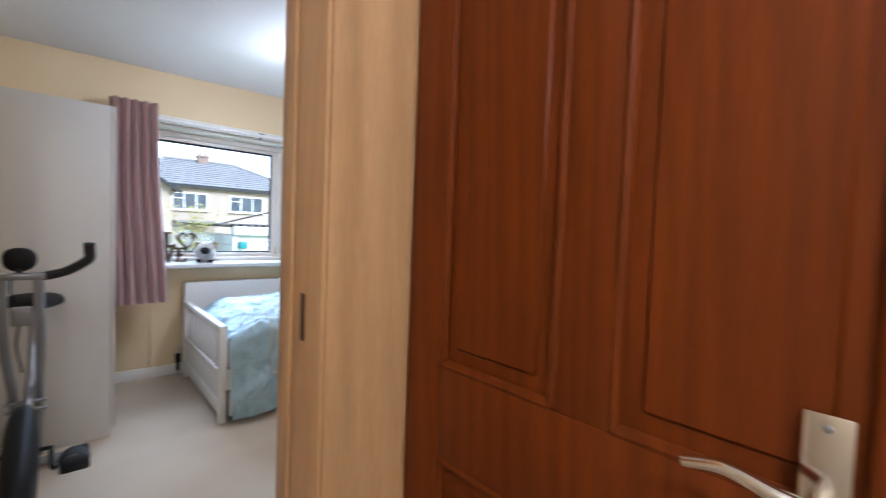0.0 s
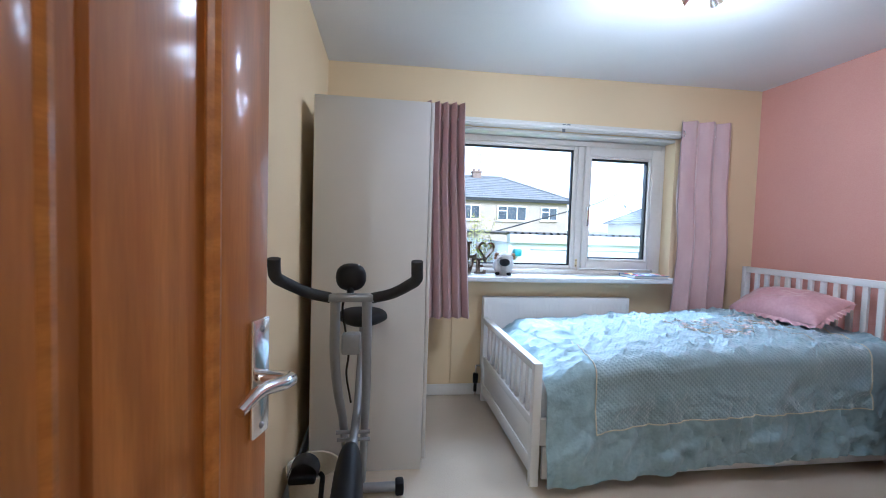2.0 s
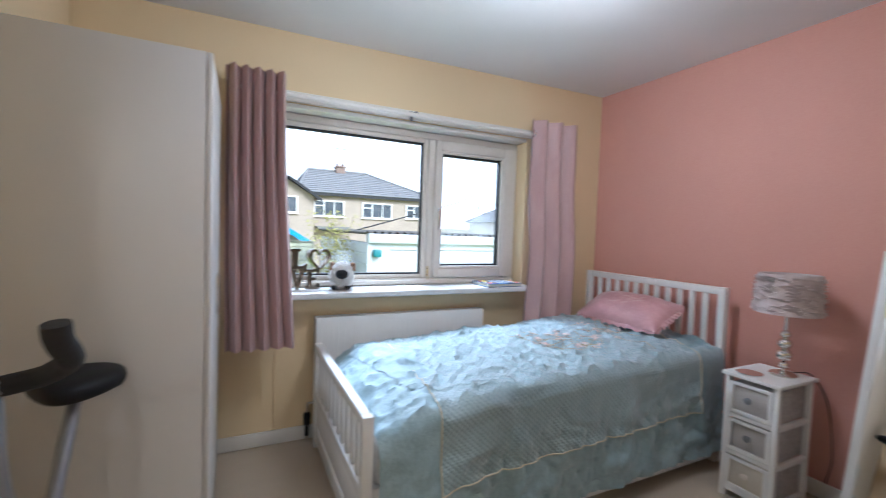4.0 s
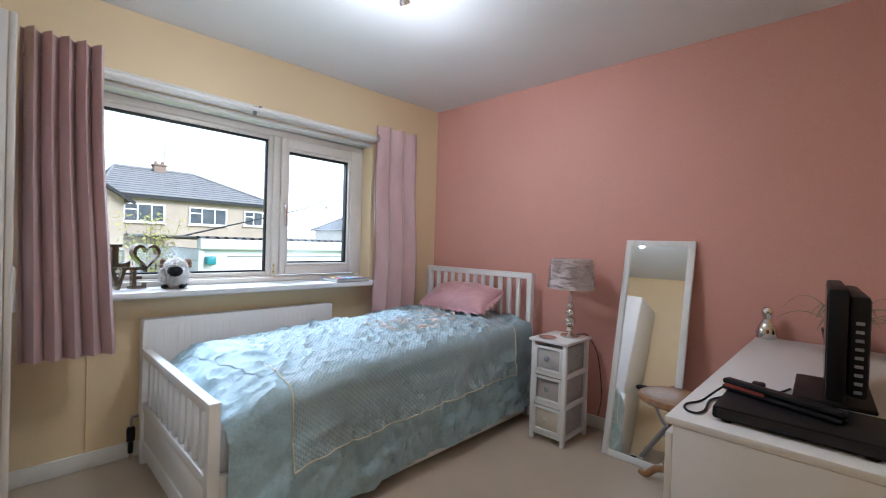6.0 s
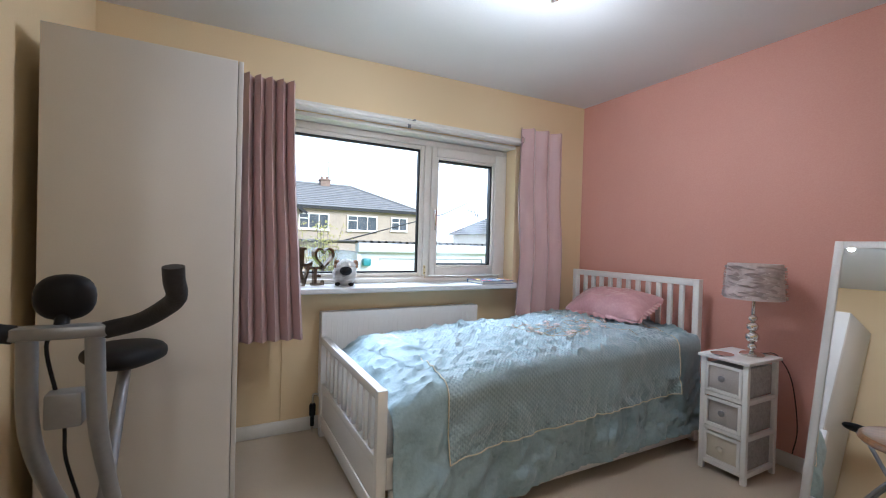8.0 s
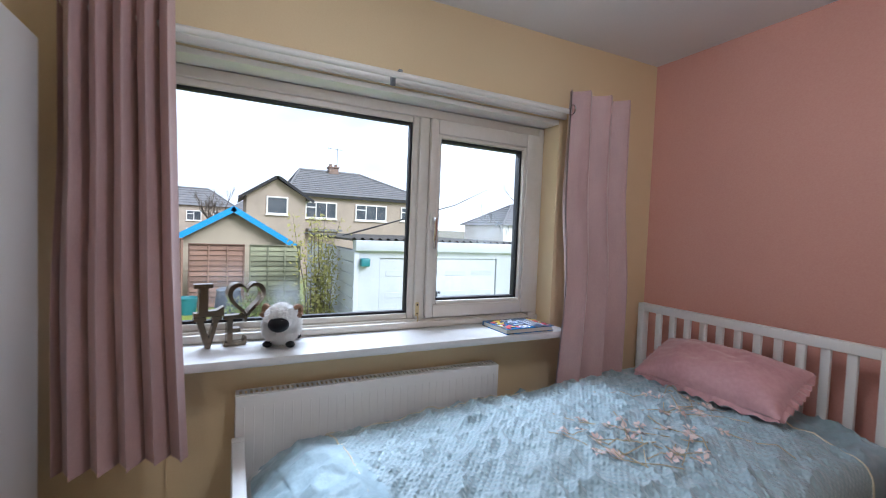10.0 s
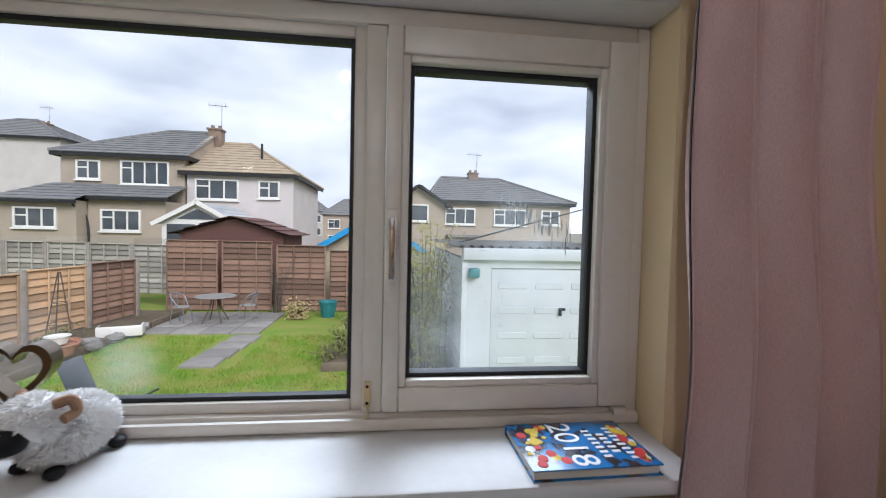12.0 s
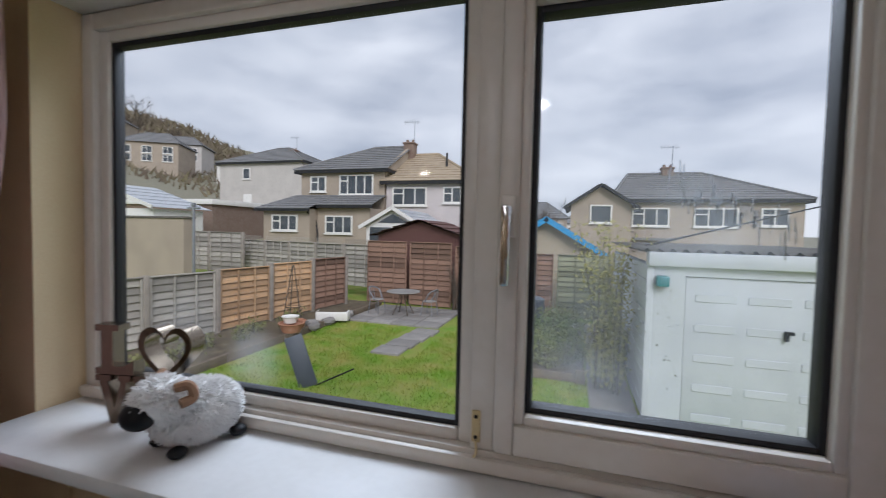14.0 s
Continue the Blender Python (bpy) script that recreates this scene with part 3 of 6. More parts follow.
def curtain(x0, x1, bx0, bx1, folds, seed, label):
    """A hanging cloth with deep folds, thicker at its hem."""
    c = thing("curtain", label, "curtain", pose((x0 + x1) / 2, ROD_Y, 0.62), "curtains at the window")
    def f(u, v, off):
        z = 1.455 * (1 - v)
        a, b = x0 + (bx0 - x0) * v ** 1.5, x1 + (bx1 - x1) * v ** 1.5
        s = u * folds * 2 * math.pi
        amp = 0.046 * (0.8 + 0.2 * v) * (1 + 0.3 * noise.noise(Vector((u * 3, seed, v))))
        wob = 0.012 * noise.noise(Vector((u * 5, v * 2.5, seed)))
        k = min(1.0, max(0.0, (v - 0.3) / 0.4))
        push = 0.03 + 0.055 * k * k * (3 - 2 * k)     # the window board holds the cloth off the wall
        y = amp * (1 - 0.12 * k) * math.sin(s + 0.5 * math.sin(2.3 * v + seed)) + off + wob - 0.01 - push
        return Vector((a + (b - a) * (u + 0.02 * math.sin(s * 2)) - (x0 + x1) / 2, y, z))
    bm = bmesh.new()
    surface(bm, lambda u, v: f(u, v, -0.0035), folds * 14, 28)
    surface(bm, lambda u, v: f(u, v, 0.0035), folds * 14, 28)
    part("cloth", bm, CURTAIN, c)
    bm = bmesh.new()
    p = f(0.06, 0.045, 0)
    ring = [(p.x, p.y - 0.012 + 0.024 * math.cos(a), ROD_Z - 0.62 + 0.024 * math.sin(a)) for a in (2 * math.pi * q / 14 for q in range(15))]
    tube(bm, ring, 0.0035, 6, False)
    part("eyelet", bm, CHROME, c, "chrome eyelet ring")
    return c


curtain(0.30, 0.585, 0.31, 0.645, 5, 1.0, "dusky pink velvet eyelet curtain drawn open beside the wardrobe")
curtain(2.20, 2.60, 2.15, 2.58, 3, 4.0, "dusky pink velvet eyelet curtain drawn open by the bed head")

# drips of condensation on the opening pane
DRIP = material("water_drip", (0.75, 0.8, 0.85), 0.15, 0, None, 8, 0.2, 60, 0.0)
DRIP.node_tree.nodes["Principled BSDF"].inputs["Transmission Weight"].default_value = 0.75
rr_ = random.Random(12)
bm = bmesh.new()
for k in range(110):
    u = rr_.random()
    x = 1.90 + 0.19 * u + rr_.uniform(-0.01, 0.01)
    z = 1.50 - 0.09 * u + rr_.uniform(-0.035, 0.02)
    if k >= 60:
        x, z = rr_.uniform(1.70, 1.92), rr_.uniform(1.05, 1.40)
    ln, w = (rr_.uniform(0.012, 0.045), 0.0011) if k < 60 else (rr_.uniform(0.0015, 0.004), 0.0014)
    tube(bm, [(x, 4.3412, z), (x + rr_.uniform(-0.001, 0.001), 4.3412, z - ln)], w, 5)
tagged(part("condensation", bm, DRIP, sash, "drips of condensation on the glass"), kind="stuff")

# radiator
rad = thing("radiator", "white painted panel radiator with top grille under the window", "radiator", pose(0.778, 4.114, 0))
bm = box(bmesh.new(), (0, 0, 0.2), (1.13, 0.016, 0.742), 0.006)
part("front_panel", bm, BEDWHITE, rad)
bm = bmesh.new()
for k in range(33):
    x = 0.03 + k * 0.0335
    tube(bm, [(x, 0.0012, 0.235), (x, 0.0012, 0.70)], 0.0028, 6)
tagged(part("ridge", bm, BEDWHITE, rad), kind="stuff")
part("side_panel", boxes(((0, 0.0165, 0.21), (0.004, 0.068, 0.735)), bevel=0.001), BEDWHITE, rad)
part("side_panel", boxes(((1.126, 0.0165, 0.21), (1.13, 0.068, 0.735)), bevel=0.001), BEDWHITE, rad)
bm = boxes(((0.001, 0.06, 0.737), (1.129, 0.07, 0.742)), ((0.001, 0.0163, 0.737), (1.129, 0.022, 0.742)))
for k in range(62):
    x = 0.004 + k * 0.0183
    box(bm, (x, 0.022, 0.736), (x + 0.009, 0.06, 0.7415))
part("top_grille", bm, BEDWHITE, rad, "slotted white top grille")
# one solid black block fills the inside, without fins
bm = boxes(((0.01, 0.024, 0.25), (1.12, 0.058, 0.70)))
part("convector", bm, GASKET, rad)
v = part("valve", lathe(bmesh.new(), [(0.012, 0.04), (0.012, 0.1), (0.019, 0.105), (0.02, 0.165), (0.016, 0.175)], 14, (-0.035, 0.04, 0)), BLACK, rad, "dark grey radiator valve")
bm = bmesh.new()
tube(bm, [(-0.035, 0.04, 0.0), (-0.035, 0.04, 0.0395)], 0.0075, 8)
part("pipe", bm, CHROME, v)
part("pipe", tube(bmesh.new(), curve_pts([(-0.035, 0.04, 0.1755), (-0.035, 0.04, 0.222), (-0.03, 0.04, 0.23), (0.0, 0.04, 0.23)], 5), 0.0075, 8), CHROME, v)

# ceiling light
cl = thing("ceiling_light", "round chrome ceiling spotlight cluster, switched on", "ceiling light", pose(1.42, 2.9, 2.366))
part("base", lathe(bmesh.new(), [(0.13, 0), (0.13, -0.006), (0.12, -0.022), (0.05, -0.03), (0.001, -0.03)], 32), CHROME, cl)
BULB = glow("lamp_glow", (1.0, 0.93, 0.82), 16)
for k, a in enumerate((20, 140, 260)):
    c = Vector((0.075 * math.cos(radians(a)), 0.075 * math.sin(radians(a)), -0.065))
    out = Vector((math.cos(radians(a)), math.sin(radians(a)), -0.75)).normalized()
    turn = out.to_track_quat("Z", "Y").to_matrix().to_4x4()
    m = Matrix.Translation(c) @ turn
    sp = part("spot", lathe(bmesh.new(), [(0.014, -0.03), (0.02, -0.028), (0.026, 0), (0.034, 0.03), (0.032, 0.031), (0.024, 0.012)], 18), CHROME, cl, m=m)
    part("bulb", lathe(bmesh.new(), [(0.022, 0.014), (0.029, 0.029), (0.02, 0.034), (0.001, 0.036)], 16), BULB, sp, "glowing warm white bulb")
    part("arm", tube(bmesh.new(), [(c.x * 0.7, c.y * 0.7, -0.028), tuple(c * 1.0)], 0.006, 8), CHROME, cl)
    at = Vector((1.42, 2.9, 2.366)) + c
    lamp("ceiling_spot", "SPOT", 16, (1.0, 0.97, 0.95), look(at + out * 0.06, at + out), radius=0.018, cone=135)
    lamp("ceiling_glow", "POINT", 4.3, (1.0, 0.97, 0.95), pose(*(at + out * 0.1 + Vector((0, 0, -0.2)))), radius=0.022)

# unseen landing lamp, added to brighten the door frame and landing wood
ll = thing("landing_light", "unseen ceiling lamp added to light the landing and door frame", "ceiling light", pose(-0.3, -0.4, CZ))
part("shade", lathe(bmesh.new(), [(0.02, 0), (0.12, -0.01), (0.14, -0.05), (0.1, -0.09), (0.001, -0.1)], 24), glow("landing_fill_glow", (1, 0.85, 0.65), 4), ll)
lamp("landing_fill", "POINT", 25, (1.0, 0.89, 0.75), pose(-0.3, -0.4, CZ - 0.18), radius=0.08)

# ---- wardrobe ----
wd = thing("wardrobe", "tall plain white melamine wardrobe with closed doors", "wardrobe", pose(-0.29, 3.255, 0, 0, 0, 0))
WH, WDP, WWD = 1.84, 0.552, 0.74
part("side_panel", boxes(((0, 0, 0.0), (WDP, 0.018, WH)), bevel=0.002), MELAMINE, wd)
part("side_panel", boxes(((0, WWD - 0.018, 0.0), (WDP, WWD, WH)), bevel=0.002), MELAMINE, wd)
part("top", boxes(((0, 0.0185, WH - 0.018), (WDP, WWD - 0.0185, WH)), bevel=0.002), MELAMINE, wd)
part("base", boxes(((0.02, 0.0185, 0.0), (WDP - 0.01, WWD - 0.0185, 0.07)), bevel=0.002), MELAMINE, wd)
part("back", boxes(((0.002, 0.0185, 0.07), (0.006, WWD - 0.0185, WH - 0.0185))), MELAMINE, wd)
for k in range(2):
    y0 = 0.002 + k * WWD / 2
    d = part("door", boxes(((WDP + 0.002, y0, 0.05), (WDP + 0.02, y0 + WWD / 2 - 0.004, WH)), bevel=0.003), MELAMINE, wd)
    part("handle", box(bmesh.new(), (WDP + 0.0205, y0 + (0.31 if k == 0 else 0.03), 0.9), (WDP + 0.034, y0 + (0.325 if k == 0 else 0.045), 1.06), 0.004), CHROME, d)

# ---- bed ----
BX0, BX1, BY0, BY1 = 0.768, 2.878, 3.05, 4.1
bed = thing("single_bed", "white wooden single bed with slatted headboard and footboard", "bed", pose(BX0, BY0, 0))
BL, BW = BX1 - BX0, BY1 - BY0


def slatted_end(x, height, mid, count, thick, nm):
    """Posts, rails and slats of one end of the bed."""
    e = part(nm, boxes(((x, 0.0405, height - 0.042), (x + thick, BW - 0.0405, height)), bevel=0.004), BEDWHITE, bed)
    for y in (0, BW - 0.04):
        part("post", boxes(((x - 0.002, y, 0), (x + thick + 0.002, y + 0.04, height + 0.001)), bevel=0.004), BEDWHITE, e)
    part("rail", boxes(((x + 0.004, 0.0405, mid - 0.045), (x + thick - 0.004, BW - 0.0405, mid)), bevel=0.003), BEDWHITE, e)
    part("panel", boxes(((x + 0.01, 0.0405, 0.13), (x + thick - 0.01, BW - 0.0405, mid - 0.0455)), bevel=0.002), BEDWHITE, e)
    part("rail", boxes(((x + 0.004, 0.0405, 0.05), (x + thick - 0.004, BW - 0.0405, 0.1295)), bevel=0.003), BEDWHITE, e)
    gap = (BW - 0.08) / (count + 1)
    for k in range(count):
        y = 0.04 + gap * (k + 1)
        part("slat", boxes(((x + 0.01, y - 0.016, mid + 0.0005), (x + thick - 0.01, y + 0.016, height - 0.0425)), bevel=0.003), BEDWHITE, e)
    return e


slatted_end(0.002, 0.60, 0.325, 10, 0.038, "footboard")
slatted_end(BL - 0.042, 1.005, 0.42, 11, 0.04, "headboard")
for y in (0.004, BW - 0.03):
    part("side_rail", boxes(((0.043, y, 0.2), (BL - 0.045, y + 0.026, 0.33)), bevel=0.003), BEDWHITE, bed)
td = part("under_bed_drawer", boxes(((0.06, 0.008, 0.03), (BL - 0.06, 0.028, 0.192)), bevel=0.004), BEDWHITE, bed, "white drawer front under the bed")
for x in (0.3, 1.0, 1.7):
    part("castor", tube(bmesh.new(), [(x, 0.06, 0.02), (x, 0.085, 0.02)], 0.02, 12), BLACK, td)
part("base_board", boxes(((0.045, 0.032, 0.28), (BL - 0.047, BW - 0.032, 0.3))), BEDWHITE, bed)
mt = solid("mattress", box(bmesh.new(), (BX0 + 0.05, BY0 + 0.035, 0.301), (BX1 - 0.052, BY1 - 0.035, 0.5), 0.04, segments=3), SHEET, "white single mattress under the throw", "mattress")

# the throw lies over the bed and hangs down its open side
TX0, TX1 = BX0 + 0.058, BX1 - 0.06
WIDE, DROP, EDGE = 1.045, 0.50, 0.07


def drape(x, s, lift=0.0):
    """A point of the throw: x along the bed, s metres from its far edge across and then down."""
    k = (x - TX0) / (TX1 - TX0)
    top = 0.575 + 0.055 * math.sin(min(1, k * 1.8) * math.pi / 2) + 0.045 * k
    fall = 0.07 * max(0, 1 - k * 9) ** 2
    n1 = noise.noise(Vector((x * 2.1, s * 2.6, 0.3))) * 0.02 + noise.noise(Vector((x * 7 + s * 4, s * 7 - x * 3, 2.0))) * 0.007
    n1 += 0.0045 * noise.noise(Vector((x * 19, s * 15, 5.0)))
    n1 += 0.011 * (1 - abs(noise.noise(Vector((x * 4.5 + s * 5, s * 3 - x * 2, 9.0))))) ** 6 + 0.012 * (1 - abs(noise.noise(Vector((x * 9 - s * 6, s * 8 + x * 3, 3.0))))) ** 5 - 0.011
    n1 += 0.012 * (1 - abs(noise.noise(Vector((x * 13 + s * 9, s * 5 - x * 6, 14.0))))) ** 7 * (0.4 + k) + 0.009 * (1 - abs(noise.noise(Vector((x * 6 + s * 10, s * 4 - x * 3, 31.0))))) ** 9 + 0.004 * noise.noise(Vector((x * 34, s * 22, 1.0)))
    yfar, flat = 4.065, WIDE - EDGE
    if s <= flat:
        q = s / flat
        z = top + 0.03 * math.sin(q * math.pi) - 0.05 * max(0, 0.15 - q) / 0.15 - fall + n1
        y, ny, nz = yfar - s, 0, 1
    else:
        a = min(1, (s - flat) / (EDGE * 1.57)) * math.pi / 2
        y = yfar - flat - EDGE * math.sin(a)
        z = top - fall - EDGE * (1 - math.cos(a)) + n1 * (1 - a / 1.6)
        ny, nz = -math.sin(a), math.cos(a)
        if a >= math.pi / 2 - 1e-6:
            down = s - flat - EDGE * 1.57
            w = min(1, down / 0.3)
            z -= down
            y += -0.010 * w * (1.2 + math.sin(x * 15 + 2.5 * math.sin(x * 3.7)) + 0.6 * math.sin(x * 31 + 1)) + n1 * 0.9 * w
            y -= 0.016 * w * (1 - abs(noise.noise(Vector((x * 3.2 + down * 2.4, down * 3.0 - x * 1.1, 21.0))))) ** 7
            y -= 0.03 * w * math.exp(-((x - 1.02 + 0.12 * down) / 0.05) ** 2) + 0.02 * w * math.exp(-((x - 0.92) / 0.04) ** 2)
    z = max(z, 0.035 + 0.02 * noise.noise(Vector((x * 3, 0, 0))))
    return Vector((x, y + ny * lift, z + nz * lift))


TOTAL = WIDE - EDGE + EDGE * 1.57 + DROP
throw = thing("bed_throw", "pale duck-egg blue satin throw, creased, spread over the bed", "bedspread", pose(0, 0, 0))
bm = bmesh.new()
surface(bm, lambda u, v: drape(TX0 + u * (TX1 - TX0), v * TOTAL), 190, 130)
surface(bm, lambda u, v: drape(TX0 + u * (TX1 - TX0), v * TOTAL) - Vector((0, -0.006 if v > 0.6 else 0, 0.006 if v <= 0.6 else 0)), 60, 40)
part("cloth", bm, THROW, throw)
QX0, QX1, QS0, QS1 = 1.08, 2.62, 0.05, WIDE - EDGE + EDGE * 1.57 + 0.25
bm = bmesh.new()
surface(bm, lambda u, v: drape(QX0 + u * (QX1 - QX0) + 0.02 * math.sin(v * 5), QS0 + v * (QS1 - QS0), 0.0045), 200, 140, lambda u, v: (u * (QX1 - QX0), v * (QS1 - QS0)))
part("quilted_panel", bm, QUILT, throw, "lattice-quilted satin panel")
bm = bmesh.new()
for side in ([(QX0, QS0 + k / 60 * (QS1 - QS0)) for k in range(61)], [(QX1, QS0 + k / 60 * (QS1 - QS0)) for k in range(61)], [(QX0 + k / 90 * (QX1 - QX0), QS1) for k in range(91)], [(QX0 + k / 90 * (QX1 - QX0), QS0) for k in range(91)]):
    tube(bm, [drape(x + 0.02 * math.sin((s - QS0) / (QS1 - QS0) * 5), s, 0.006) for x, s in side], 0.0032, 5)
part("piping", bm, CREAM_THREAD, throw, "cream piped seam")
# a turned-back fold over the foot of the bed
bm = bmesh.new()
for s0, amp, xx in ((0.0, 0.012, 0.95), (0.25, 0.009, 1.0)):
    surface(bm, lambda u, v, xx=xx, amp=amp, s0=s0: drape(xx - 0.09 + u * 0.2 + 0.10 * v, s0 + v * 0.6, 0.004 + amp * math.sin(u * math.pi) * math.sin(min(1, v * 1.2) * math.pi) ** 0.6), 16, 40)
part("fold", bm, THROW, throw)
rng = random.Random(5)
bm_p, bm_s = bmesh.new(), bmesh.new()
for k in range(34):
    a = rng.random()
    cx, cs = 1.75 + 0.75 * a + rng.uniform(-0.06, 0.06), 0.88 - 0.42 * abs(a - 0.45) - rng.uniform(0, 0.3)
    for j in range(6):
        t = j * math.pi / 3 + rng.random()
        q = [drape(cx + rr * math.cos(t + dt), cs + rr * math.sin(t + dt), 0.009 + (0.003 if rr > 0.015 else 0)) for rr, dt in ((0.003, 0), (0.017, -0.4), (0.026, 0), (0.017, 0.4))]
        bm_p.faces.new([bm_p.verts.new(p) for p in q])
    tube(bm_s, [drape(cx + 0.045 * i * math.cos(k), cs + 0.045 * i * math.sin(k * 1.3), 0.008) for i in range(5)], 0.002, 4)
tagged(part("embroidery", bm_p, PETAL, throw, "pale pink embroidered blossoms"), kind="stuff")
tagged(part("stitching", bm_s, STEM, throw, "gold stitched stems"), kind="stuff")

# pillow
pl = thing("pillow", "dusky pink satin pillow with a ruffled edge, leaning on the headboard", "pillow", pose(2.65, 3.55, 0.80, 0, -26, 3) @ Matrix.Diagonal((0.85, 1.03, 1.2, 1)))


def pillow_face(sign):
    def face(u, v):
        x, y = (u - 0.5) * 2, (v - 0.5) * 2
        bulge = max(0.0, (1 - abs(x) ** 2.6) * (1 - abs(y) ** 2.6)) ** 0.6
        p = Vector((0.18 * x * (1 - 0.05 * (1 - y * y)), 0.29 * y * (1 - 0.04 * (1 - x * x)), 0))
        crease = 0.012 * noise.noise(Vector((x * 2.2 + 3, y * 3.1, sign))) + 0.005 * noise.noise(Vector((x * 6, y * 8, 5 + sign)))
        pull = 0.006 * math.sin(14 * math.atan2(y, x)) * (abs(x) ** 3 + abs(y) ** 3) * 0.5
        p.z = sign * bulge * (0.078 + crease + pull)
        return p
    return face


bm = bmesh.new()
surface(bm, pillow_face(1), 36, 48)
surface(bm, pillow_face(-1), 36, 48)
bmesh.ops.remove_doubles(bm, verts=bm.verts, dist=0.0005)
bmesh.ops.recalc_face_normals(bm, faces=bm.faces)
part("cushion", bm, PILLOW, pl)
bm = bmesh.new()


def ruffle(u, v):
    a = u * 2 * math.pi
    c, s = math.cos(a), math.sin(a)
    q = max(abs(c), abs(s)) ** 0.85
    x, y = c / q * (0.172 + 0.022 * v), s / q * (0.28 + 0.026 * v)
    wave = math.sin(u * 2 * math.pi * 34 + 2.5 * noise.noise(Vector((x * 14, y * 14, 2))))
    return Vector((x, y, v * 0.006 * wave - 0.014 * v + 0.008 * noise.noise(Vector((x * 9, y * 9, 0)))))


surface(bm, ruffle, 320, 4)
part("ruffle", bm, PILLOW, pl)

# ---- bedside drawers ----
BASKET = material("grey_linen_basket", (0.50, 0.47, 0.45), 0.85, 0, (0.43, 0.40, 0.38), 8, 0.7, 180, 0.5)
BASKET2 = material("cream_linen_basket", (0.66, 0.60, 0.50), 0.85, 0, (0.6, 0.54, 0.44), 8, 0.7, 180, 0.5)
WICKER = material("woven_side", (0.45, 0.43, 0.42), 0.8, 0, (0.36, 0.34, 0.33), 40, 1.0, 120, 0.9)
ds = thing("bedside_drawers", "narrow white wooden tower with three fabric basket drawers", "drawers", pose(2.566, 2.632, 0))
DX, DY, DH = 0.305, 0.235, 0.609
for x in (0, DX - 0.025):
    for y in (0, DY - 0.025):
        part("leg", boxes(((x, y, 0), (x + 0.025, y + 0.025, DH)), bevel=0.003), BEDWHITE, ds)
part("top", boxes(((-0.012, -0.012, DH + 0.0005), (DX + 0.012, DY + 0.012, DH + 0.018)), bevel=0.004), BEDWHITE, ds)
for i in range(3):
    z0 = 0.06 + i * 0.185
    part("side_rail", boxes(((0.026, 0.002, z0 - 0.025), (DX - 0.026, 0.02, z0)), bevel=0.002), BEDWHITE, ds)
    part("side_rail", boxes(((0.026, DY - 0.02, z0 - 0.025), (DX - 0.026, DY - 0.002, z0)), bevel=0.002), BEDWHITE, ds)
    part("front_rail", boxes(((0.002, 0.026, z0 - 0.022), (0.02, DY - 0.026, z0)), bevel=0.002), BEDWHITE, ds)
    b = part("drawer", boxes(((0.006 + 0.01 * (i == 1), 0.028, z0 + 0.003), (DX - 0.01, DY - 0.028, z0 + 0.152)), bevel=0.008), BASKET2 if i == 0 else BASKET, ds, "cream fabric drawer" if i == 0 else "grey fabric drawer")
    part("frame", rect_frame(0.026, DY - 0.026, z0 + 0.002, z0 + 0.156, 0.042, DY - 0.042, z0 + 0.02, z0 + 0.14, 0, 0.012, 0.002), BEDWHITE, b, m=Matrix(((0, 1, 0, -0.002), (1, 0, 0, 0), (0, 0, 1, 0), (0, 0, 0, 1))))
    part("knob", lathe(bmesh.new(), [(0.006, 0), (0.006, 0.012), (0.015, 0.016), (0.017, 0.024), (0.010, 0.031), (0.001, 0.033)], 14), STEEL if i else BASKET2, b, "round drawer knob", m=pose(0.004 + 0.01 * (i == 1), DY / 2, z0 + 0.085, 0, -90, 0))
    part("woven_side", boxes(((0.028, 0.021, z0 + 0.001), (DX - 0.028, 0.026, z0 + 0.153))), WICKER, ds)
solid("coaster", lathe(bmesh.new(), [(0.045, 0), (0.055, 0.003), (0.055, 0.006), (0.04, 0.006)], 28), CHROME, "small round silver coaster on the drawers", "coaster", m=pose(2.625, 2.79, DH + 0.0185))

# table lamp
SHADE = material("fluffy_ivory_shade", (0.72, 0.62, 0.60), 0.8, 0, (0.56, 0.45, 0.43), 14, 0.6, 60, 0.4, sheen=0.4)
tl = thing("table_lamp", "bedside lamp with ruffled ivory shade on stacked silver balls", "table lamp", pose(2.765, 2.715, DH + 0.0185))
prof = [(0.055, 0), (0.058, 0.006), (0.05, 0.014), (0.012, 0.024)]
for c, r in ((0.05, 0.022), (0.1, 0.034), (0.155, 0.03), (0.2, 0.022)):
    prof += [(r * math.cos(a), c + r * math.sin(a) * 0.9) for a in (-1.25, -0.8, -0.3, 0.3, 0.8, 1.25)] + [(0.009, c + r + 0.003)]
prof += [(0.008, 0.26), (0.008, 0.3)]
part("base", lathe(bmesh.new(), prof, 22), SILVER, tl, "mirrored silver lamp base")
sh = bmesh.new()
for r in (0.136, 0.131):
    surface(sh, lambda u, v, r=r: Vector(((r - 0.012 * v) * math.cos(2 * math.pi * u), (r - 0.012 * v) * math.sin(2 * math.pi * u), 0.305 + 0.19 * v)), 40, 6)
shade = part("shade", sh, SHADE, tl, "ivory fabric drum shade")
rf = bmesh.new()
